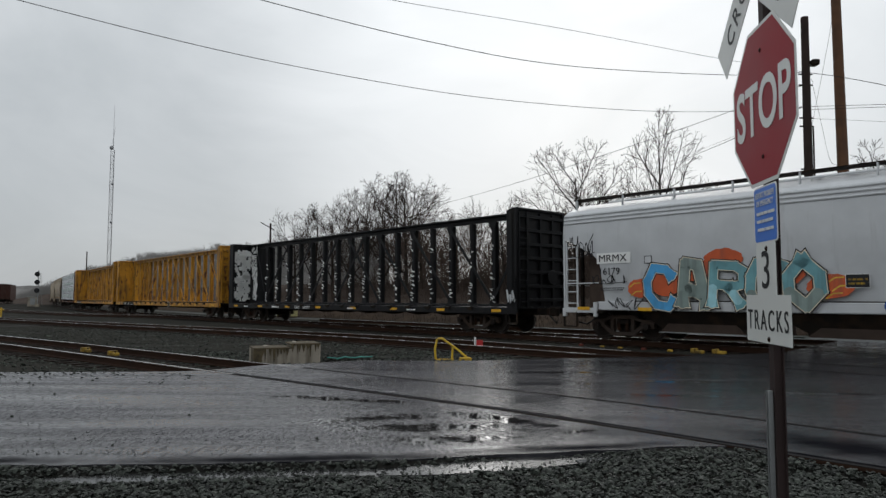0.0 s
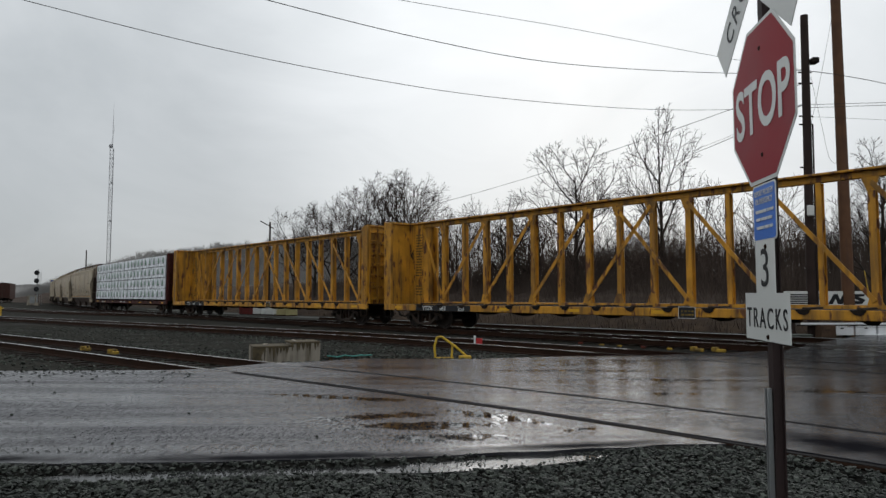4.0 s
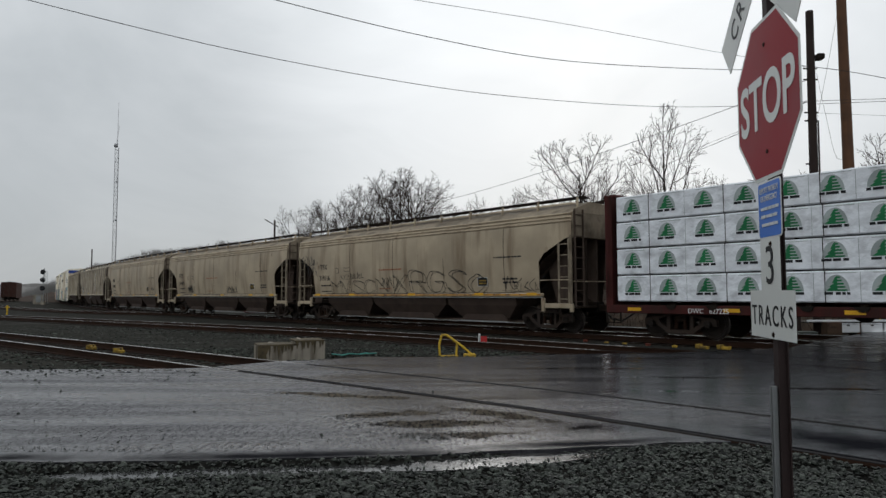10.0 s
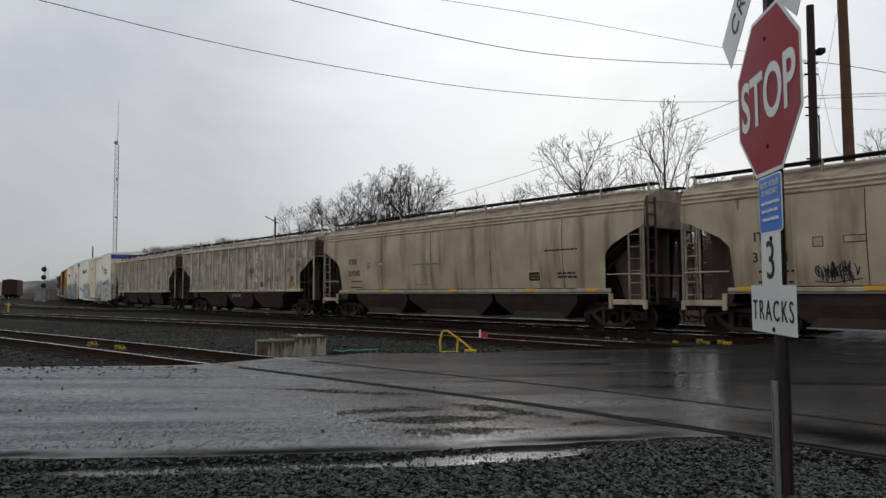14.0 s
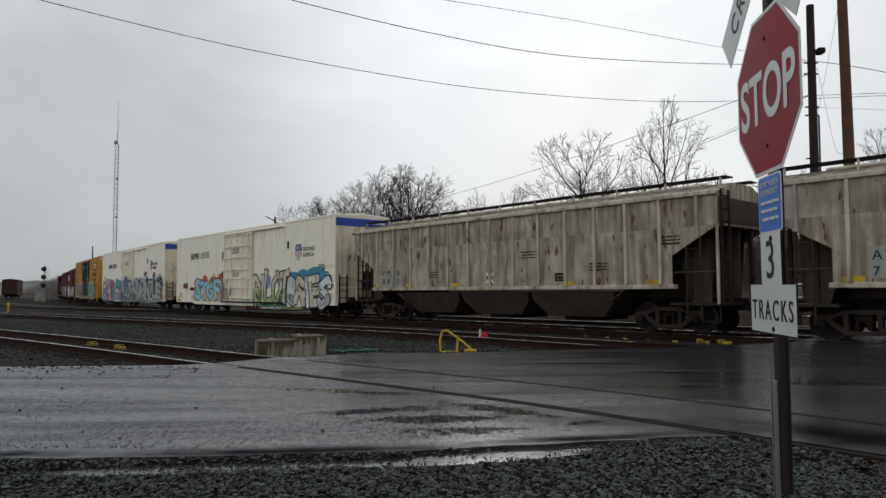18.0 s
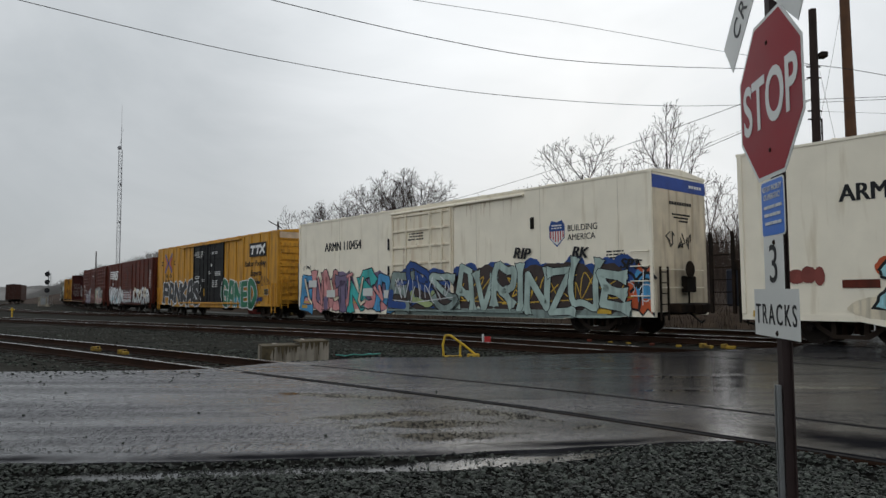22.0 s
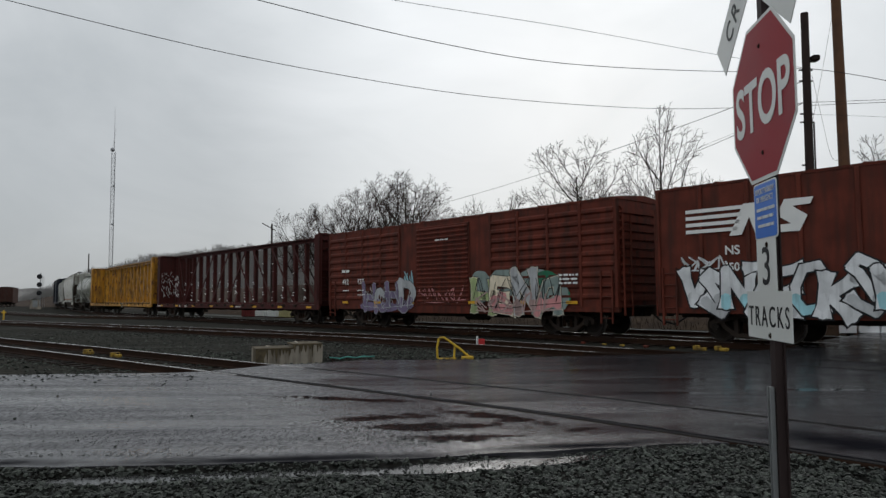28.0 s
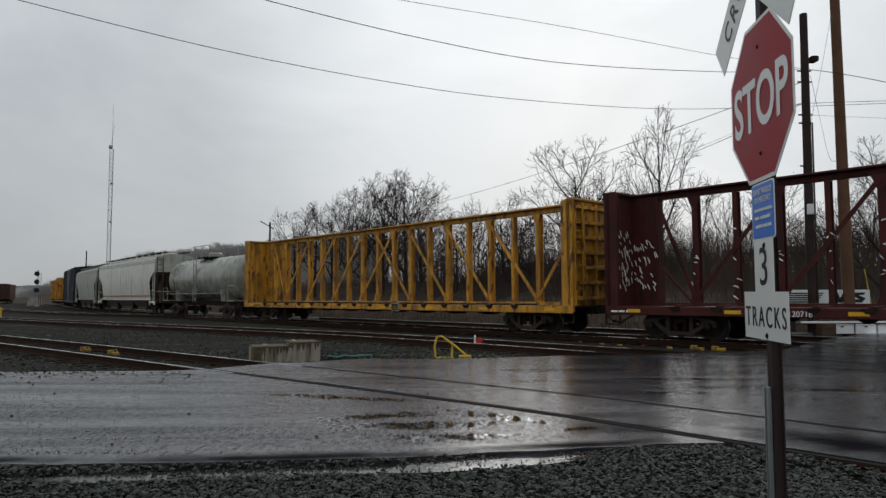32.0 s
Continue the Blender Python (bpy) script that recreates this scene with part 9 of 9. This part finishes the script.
# crossed emblem
for k, (sx, reach, mt, nm) in enumerate(((-1, 0.66, P_NAVY, "blue"), (1, 0.66, P_NAVY, "blue"), (-1, 0.38, P_ORANGE, "red"), (1, 0.38, P_ORANGE, "red"))):
    g = stroke(G(), [(-7.45 + sx * 0.70, 3.8 + reach), (-7.45 + sx * (0.06 if reach > 0.5 else 0.26), 3.8), (-7.45 + sx * 0.70, 3.8 - reach)], 0.17, -W - 0.057 - 0.0006 * k)
    part("emblem", g, mt, car, "crossed " + nm + " arrow emblem")
write(car, "next\nload", M_BLACKINK, -8.95, y - 0.045, 3.85, 0.22, shear=0.2)
write(car, "any\nroad", M_BLACKINK, -6.4, y - 0.045, 3.85, 0.22, shear=0.2)
write(car, "TB   OX", M_BLACKINK, -8.1, -W - 0.058, 2.72, 0.40, shear=0.1)
write(car, "6   70  18  8", M_BLACKINK, -8.7, -W - 0.058, 2.32, 0.40, shear=0.1, bold=0.004)
part("name_block", G().box(6.35, 8.5, -W - 0.058, -W - 0.05, 3.62, 4.42), M_BLACKINK, car, "black block with white slanted shapes")
for i in range(2):
    x = 6.5 + i * 0.66
    g = G().add([(x, -W - 0.060, 4.28), (x + 0.6, -W - 0.060, 4.28), (x + 0.6, -W - 0.060, 4.12), (x + 0.42, -W - 0.060, 4.12), (x + 0.32, -W - 0.060, 3.76), (x + 0.12, -W - 0.060, 3.76), (x + 0.24, -W - 0.060, 4.12), (x, -W - 0.060, 4.12)], [tuple(range(8))])
    part("white_shape", g, M_WHITE, car)
part("white_shape", stroke(stroke(G(), [(7.72, 3.80), (8.34, 4.24)], 0.16, -W - 0.0604), [(7.78, 4.24), (8.28, 3.80)], 0.16, -W - 0.061), M_WHITE, car)
write(car, "Railcar Pooling", M_BLACKINK, 5.7, -W - 0.058, 3.08, 0.46, shear=0.2, bold=0.004)
write(car, "Experts", M_BLACKINK, 6.5, -W - 0.058, 2.52, 0.46, shear=0.2, bold=0.004)
bars(car, M_BLACKINK, 6.3, -W - 0.055, 1.98, 1.5, 0.3, 1, 143)
bubble(car, "PANKAS", -8.45, -1.2, 0.74, 2.42, -W - 0.060, [P_BLACK], P_WHITE, seed=144, label="black graffiti letter with white edge", lap=1.08, body=0.32, edge=0.046, curve=False, flare=0.25, lively=0.8)
bubble(car, "GANED", 2.45, 7.3, 0.66, 2.30, -W - 0.062, [P_GREEN], P_WHITE, seed=145, label="green graffiti letter with pale edge", lap=1.16, body=0.34, edge=0.036, low=[P_GREEN, P_GREEN, P_SEA], curve=True, lively=0.5)
scrawl(car, 7.0, 9.0, 1.9, 2.5, -W - 0.058, P_BLACK, 0.03, 5, 146)
scrawl(car, 7.3, 8.1, 0.95, 1.3, -W - 0.058, P_NAVY, 0.08, 4, 147)
data_box(car, 8.3, 1.4, -W - 0.058)
scrawl(car, 7.4, 8.9, 1.35, 1.8, -W - 0.057, P_YEL, 0.05, 5, 148)
part("rust_roof_end", G().box(h + 0.065, h + 0.075, -W + 0.05, W - 0.05, 4.55, 4.88), material("rust_stained_white", (0.55, 0.42, 0.30), 0.8, var=0.4), car, "rust-stained pale upper end")


# oxide red boxcars
def corrugate(car, W, x0, x1, z0, z1, n, mat, name, depth=0.035):
    g = G()
    for i in range(n):
        z = z0 + (z1 - z0) * (i + 0.5) / n
        hh = (z1 - z0) / n * 0.3
        for y, zz in ((-W - 0.002, z - hh), (-W - depth, z - hh * 0.4), (-W - depth, z + hh * 0.4), (-W - 0.002, z + hh)):
            g.v += [(x0, y, zz), (x1, y, zz)]
    g.f = [(2 * i, 2 * i + 1, 2 * i + 3, 2 * i + 2) for i in range(4 * n - 1)]
    return part(name, g, mat, car)


car, h, W, door = NS_A
corrugate(door, W + 0.05, -1.5, 1.4, 1.1, 4.1, 14, M_OXIDE, "door_corrugation", 0.05)
y = -W - 0.056
for i in range(4):
    part("stripe", G().box(-7.0, -5.35 - i * 0.06, y, y + 0.004, 3.62 - i * 0.19, 3.72 - i * 0.19), M_WHITE, car)
g = G().add([(-5.75, y, 2.92), (-5.35, y, 3.75), (-5.05, y, 3.75), (-4.9, y, 3.3), (-4.7, y, 3.75), (-4.45, y, 3.75), (-4.8, y, 2.92), (-5.05, y, 2.92), (-5.2, y, 3.38), (-5.42, y, 2.92)], [tuple(range(10))])
part("emblem", g, M_WHITE, car, "slanted white emblem")
g = G().add([(-4.75, y, 2.92), (-4.65, y, 3.1), (-4.15, y, 3.12), (-4.5, y, 3.36), (-4.3, y, 3.75), (-3.6, y, 3.75), (-3.68, y, 3.58), (-4.1, y, 3.56), (-3.75, y, 3.3), (-3.95, y, 2.92)], [tuple(range(10))])
part("emblem", g, M_WHITE, car, "slanted white emblem")
write(car, "NS", M_WHITE, -5.9, y, 2.42, 0.34, bold=0.006)
write(car, "450  602", M_WHITE, -5.95, y, 1.98, 0.30, bold=0.006)
bubble(car, "VSNZECKSM", -7.1, -1.6, 0.80, 2.0, y - 0.003, [P_WHITE], P_BLACK, seed=151, label="angular white graffiti letter edged in black", lap=1.5, body=0.42, edge=0.035, curve=False, lively=1.7, flare=0.3, low=[P_WHITE, P_SILVER, P_LBLUE])
wildstyle(car, -1.5, 1.5, 0.85, 1.9, -W - 0.085, [P_SILVER, P_WHITE, P_PINK], P_BLACK, 6, 152, "faded white graffiti letter", cornered=False)
bubble(car, "ICSOGRB", 1.9, 7.3, 0.84, 2.0, y - 0.003, [P_WHITE, P_CREAM], P_BLACK, seed=153, label="rounded white graffiti letter edged in black", lap=1.15, body=0.30, edge=0.035, curve=True, lively=1.2, low=[P_SILVER, P_WHITE])
scrawl(car, -7.2, -5.8, 2.0, 2.4, y, P_WHITE, 0.05, 5, 154, "pale pink scrawl")
bars(car, M_WHITE, 7.2, -W - 0.052, 1.9, 0.3, 1.6, 12, 155)

car, h, W, door = NS_B
xs = [-h + 0.06 + (2 * h - 0.12) * i / 12 for i in range(13)]
for a, b in zip(xs[:-1], xs[1:]):
    if b < -1.45 or a > 1.5:
        corrugate(car, W, a + 0.07, b - 0.07, 1.15, 4.2, 9, M_OXIDE, "side_panel", 0.06)
corrugate(door, W + 0.05, -1.45, 1.55, 1.08, 4.15, 17, M_OXIDE, "door_corrugation", 0.06)
y = -W - 0.056
write(car, "412", M_WHITE, -6.95, y, 1.95, 0.34, bold=0.006)
write(car, "137", M_WHITE, -5.75, y, 1.95, 0.34, bold=0.006)
bars(car, M_WHITE, -7.0, y, 2.45, 0.6, 0.26, 1, 160)
small_print(car, M_WHITE, [(-6.9, 1.62, 0.5, 0.1, 1), (-5.7, 1.62, 0.5, 0.1, 1), (-5.7, 1.42, 0.6, 0.1, 1), (5.9, 1.7, 0.8, 0.4, 3), (-0.3, 3.55, 0.8, 0.12, 1)], y - 0.03, 161)
reflectors(car, (-6.7, -4.2, -1.9, 1.8, 4.2, 6.4), y - 0.008, 1.12)
cloud(car, P_PURPLE, [(-4.9, 0.95, 0.6, 0.2), (-3.6, 0.92, 0.9, 0.2), (-2.3, 1.0, 0.6, 0.2)], y - 0.0005, 1620)
bubble(car, "HOHD", -5.2, -1.8, 0.74, 1.95, y - 0.002, [P_PURPLE, P_SILVER], P_BLACK, seed=162, label="faded silver and violet graffiti letter", lap=1.2, body=0.30, edge=0.03, rim=P_SILVER, low=[P_FADE, P_PURPLE], lively=1.3)
scrawl(car, -5.2, -1.8, 0.85, 1.8, y - 0.03, P_SILVER, 0.03, 8, 1621, "thin silver strokes")
scrawl(car, -2.3, -1.7, 1.7, 2.5, y, P_LBLUE, 0.05, 3, 163)
cloud(car, P_SAGE, [(2.2, 1.7, 0.55, 0.6), (3.4, 1.8, 0.8, 0.55), (4.8, 1.7, 0.8, 0.6), (5.7, 1.3, 0.6, 0.5)], y - 0.0005, 1640)
cloud(car, P_GREEN, [(6.0, 1.3, 0.35, 0.35), (5.3, 1.95, 0.5, 0.25)], y - 0.001, 1641)
bubble(car, "HENA", 1.8, 6.0, 0.62, 2.2, y - 0.002, [P_LIME, P_CREAM, P_SILVER, P_SAGE], seed=164, label="cream and green graffiti letter", lap=1.15, body=0.30, edge=0.028, low=[P_FADE, P_PINK], lively=1.0, rim=P_CREAM, flare=0.2)
scrawl(car, 1.9, 6.2, 0.9, 2.1, y - 0.03, P_BLACK, 0.03, 8, 1642, "black edging strokes")
scrawl(car, 2.0, 5.8, 0.75, 1.5, y - 0.031, P_FADE, 0.06, 7, 1643, "faded pink strokes")
scrawl(car, -1.3, 1.3, 1.1, 1.75, -W - 0.09, P_PINK, 0.05, 7, 165, "pink spray-painted scrawl")


# ---- gravel beside the road ----
def gravel(name, label, spots_, mat, seed, smin, smax):
    """Loose broken stones, joined."""
    rnd = np.random.default_rng(seed)
    base = np.array([(1, 0, 0), (-1, 0, 0), (0, 1, 0), (0, -1, 0), (0, 0, 1), (0, 0, -1), (0.7, 0.7, 0.5), (-0.7, 0.6, 0.5), (0.6, -0.7, 0.5), (-0.6, -0.7, 0.5)], float)
    faces = [(4, 0, 6), (4, 6, 2), (4, 2, 7), (4, 7, 1), (4, 1, 9), (4, 9, 3), (4, 3, 8), (4, 8, 0), (0, 2, 6), (2, 1, 7), (1, 3, 9), (3, 0, 8), (5, 2, 0), (5, 1, 2), (5, 3, 1), (5, 0, 3)]
    n = len(spots_)
    P = np.array(spots_, float)
    size = rnd.uniform(smin, smax, (n, 1, 1)) * rnd.uniform(0.6, 1.25, (n, 1, 3)) * np.array((1.1, 1.0, 0.62))
    V = base[None] * rnd.uniform(0.75, 1.25, (n, 10, 1)) * size
    ax = rnd.uniform(0, 6.283, n)
    tl = rnd.uniform(-0.9, 0.9, n)
    c, s = np.cos(tl)[:, None], np.sin(tl)[:, None]
    V = np.stack([V[..., 0], V[..., 1] * c - V[..., 2] * s, V[..., 1] * s + V[..., 2] * c], -1)
    c, s = np.cos(ax)[:, None], np.sin(ax)[:, None]
    V = np.stack([V[..., 0] * c - V[..., 1] * s, V[..., 0] * s + V[..., 1] * c, V[..., 2]], -1) + P[:, None, :]
    F = (np.array(faces)[None] + (np.arange(n) * 10)[:, None, None]).reshape(-1, 3)
    me = bpy.data.meshes.new(name)
    me.from_pydata(V.reshape(-1, 3).tolist(), [], F.tolist())
    me.materials.append(mat)
    return tagged(new(name, me), label, "gravel", kind="stuff")


# verge of the road where the sign stands
DIPS = ((0.48, 5.76, 0.90, 0.17, 17), (-1.5, 5.45, 1.25, 0.12, 6), (-3.0, 5.32, 0.6, 0.08, 3))


def verge_height(x, y):
    z = -0.040 - 0.015 * math.sin(2.1 * x) + 0.035 * noise.noise(Vector((x * 0.9, y * 0.9, 0))) + 0.016 * noise.noise(Vector((x * 5, y * 5, 3)))
    # it meets the road nearly level
    rim = float(np.interp(x, (-14, -3.5, -2.4, -1.48, -0.39, 0.51, 1.3, 2.0), (5.5, 5.60, 5.60, 5.68, 5.80, 5.97, 6.12, 6.25)))
    u = min(1.0, max(0.0, (y - rim + 0.22) / 0.22))
    z = z * (1 - u) - 0.014 * u
    for cx, cy, rx, ry, deg in DIPS:
        c, s_ = math.cos(radians(deg)), math.sin(radians(deg))
        u, v = ((x - cx) * c + (y - cy) * s_) / rx, (-(x - cx) * s_ + (y - cy) * c) / ry
        z -= 0.060 * max(0.0, 1 - (u * u + v * v) / 2)
    return z


g = G()
nx, ny = 300, 130
for j in range(ny + 1):
    for i in range(nx + 1):
        x, y = -14 + 28 * i / nx, -3 + 9.35 * j / ny
        g.v.append((x, y, verge_height(x, y) - (0.10 if y > 6.34 else 0.0)))
for j in range(ny):
    for i in range(nx):
        a = j * (nx + 1) + i
        cx, cy = -14 + 28 * (i + 0.5) / nx, -3 + 9.35 * (j + 0.5) / ny
        if cy < (6.33 if cx < 2.7 else 6.42) - max(0, cx - 2.6) * 1.10:
            g.f.append((a, a + 1, a + nx + 2, a + nx + 1))
tagged(new("verge", g.mesh("verge", M_BALLAST, True)), "gravel verge between the road and the camera", "ground", kind="structure")

rg = random.Random(77)
spots = []
for _ in range(36000):
    x, y = rg.uniform(-5.0, 5.5), rg.uniform(3.2, 6.30)
    lim = float(np.interp(x, (-14, -3.5, -2.4, -1.48, -0.39, 0.51, 1.3, 2.0, 2.4), (5.5, 5.60, 5.60, 5.68, 5.80, 5.97, 6.12, 6.22, 6.24))) - 0.03 + 0.08 * noise.noise(Vector((x * 2.3, 0, 0)))
    if x > 2.4:
        lim = (6.22 if x < 2.6 else 6.50) - (x - 2.4) * 1.12
    if y > lim or abs(x) > y * 0.8 + 0.6:
        continue
    if any((((x - cx) * math.cos(radians(deg)) + (y - cy) * math.sin(radians(deg))) / rx) ** 2 + ((-(x - cx) * math.sin(radians(deg)) + (y - cy) * math.cos(radians(deg))) / ry) ** 2 < 0.55 + 0.5 * noise.noise(Vector((x * 4, y * 9, 1))) for cx, cy, rx, ry, deg in DIPS) and rg.random() < 0.93:
        continue
    spots.append((x, y, verge_height(x, y) + rg.uniform(-0.005, 0.018) + (0.02 if x > 2.75 and y > lim - 0.4 else 0.0)))
gravel("gravel", "dark grey angular crushed ballast stones, wet", spots, M_STONE, 5, 0.010, 0.027)
spots = []
for _ in range(9000):
    x, y = rg.uniform(-5.0, 2.2), rg.uniform(4.7, 6.3)
    low_, top_ = float(np.interp(x, (-5, -2.5, -0.95, -0.2, 0.62, 1.25, 2.25), (5.2, 5.25, 5.3, 5.4, 5.5, 5.75, 6.05))), float(np.interp(x, (-14, -3.5, -2.4, -1.48, -0.39, 0.51, 1.3, 2.0), (5.5, 5.60, 5.60, 5.68, 5.80, 5.97, 6.12, 6.25)))
    if low_ < y < top_ + 0.05 and noise.noise(Vector((x * 2.0, y * 4.0, 9))) + 0.25 > rg.random() * 0.8:
        spots.append((x, y, max(verge_height(x, y), -0.034) + rg.uniform(-0.003, 0.003)))
gravel("gravel", "fine wet gravel washed along the road edge", spots, M_STONE, 15, 0.004, 0.013)
spots = []
for line, lo, hi, n in ((TRACK1, -22, -4.6, 5000), (TRACK2, -14, 8, 3500)):
    ids = [i for i, p in enumerate(line) if lo < p.x < hi]
    for _ in range(n):
        i = rg.choice(ids)
        t = (line[i + 1] - line[i]).normalized()
        off = rg.uniform(-2.4, 2.4)
        p = line[i] + t * rg.uniform(0, 1) + Vector((-t.y, t.x, 0)) * off
        spots.append((p.x, p.y, -0.20 + rg.uniform(-0.01, 0.02)))
for _ in range(16000):
    x, y = rg.uniform(-30, 3), rg.uniform(13, 40)
    i1 = y - 12.9 - 0.86 * max(0, -x - 3.2) - 2.6
    i2 = y - 22.2 + 0.83 * (x + 0.9)
    if i1 > 0 and i2 < -1.2 and y < 34:
        spots.append((x, y, -0.20 + rg.uniform(-0.015, 0.012)))
for _ in range(5000):
    x, y = rg.uniform(-8, 5), rg.uniform(14.3, 19.5)
    if (p := y - 14.3 - 0.3 * x) > 0.6:
        spots.append((x, y, -0.20 + rg.uniform(-0.01, 0.02)))
gravel("gravel", "dark ballast stones scattered along the tracks", spots, M_STONEDARK, 6, 0.018, 0.045)
for i, (x, y) in enumerate(((-4.86, 7.8), (-2.9, 7.9), (-0.2, 9.5), (-5.4, 9.6), (-3.5, 6.6), (-3.0, 6.3), (-4.2, 6.4), (-1.2, 6.6), (-6.3, 10.6), (-4.0, 11.6))):
    k = rg.uniform(0.45, 1.0)
    stone = new("loose_stone", G().lathe([(0.004 * k, -0.01), (0.017 * k, -0.006), (0.019 * k, 0.006 * k), (0.010 * k, 0.014 * k), (0.002 * k, 0.017 * k)], 7, "z").mesh("loose_stone", M_STONE))
    stone.matrix_basis = pose(x, y, 0.004, rg.uniform(-15, 15), rg.uniform(-15, 15), rg.uniform(0, 360))
    tagged(stone, "small dark stone lying on the wet road", "stone", "loose stones")

spots = []
for _ in range(260):
    x = rg.uniform(-11.0, -4.2)
    y = 12.45 - abs(rg.gauss(0, 0.55)) - max(0.0, x + 5.2) * 0.5
    spots.append((x, y, rg.uniform(-0.004, 0.004)))
gravel("gravel", "ballast stones strewn over the edge of the road", spots, M_STONEDARK, 25, 0.010, 0.030)
# grit swept onto the wet road
spots = []
while len(spots) < 6500:
    y = 5.95 + 6.3 * rg.random() ** 1.6
    x = rg.uniform(-0.72 * y - 0.5, 1.0 + 0.1 * y)
    if 0.3 + 0.7 * noise.noise(Vector((x * 0.5, y * 1.4, 2))) - 0.10 * x > rg.random() * 0.9 and y < 12.2 - max(0.0, x + 4.6) * 0.9:
        spots.append((x, y, rg.uniform(-0.005, -0.002)))
gravel("road_grit", "tiny dark stones and grit on the wet road", spots, M_STONEDARK, 9, 0.002, 0.0075)



# ---- what moves ----
def car_pose(mid, half, t):
    s = mid - SPEED * t
    a, b = on_line(s - half), on_line(s + half)
    m, d = (a + b) / 2, a - b
    return pose(m.x, m.y, 0, 0, 0, math.degrees(math.atan2(d.y, d.x)))


def motions():
    times = [i * 0.5 for i in range(65)]
    for car, mid, half, sets in TRAIN:
        walk(car, [(t, car_pose(mid, half, t)) for t in times])
        # wheels roll while the car is near enough for it to be seen
        t0, t1 = max(0.0, (mid - 62.0) / SPEED), min(32.0, (mid + 8.0) / SPEED)
        if t1 <= t0:
            continue
        n0, n1 = int(t0 * 30), int(t1 * 30)
        for ws in sets:
            base = ws.location.copy()
            rows = [] if n0 == 0 else [(0.0, pose(*base))]
            rows += [(k / 30, pose(*base, 0, math.degrees(SPEED * (k - n0) / 30 / 0.455) % 360, 0)) for k in range(n0, n1 + 1)]
            if n1 < 960:
                rows.append((32.0, rows[-1][1]))
            walk(ws, rows)


motions()
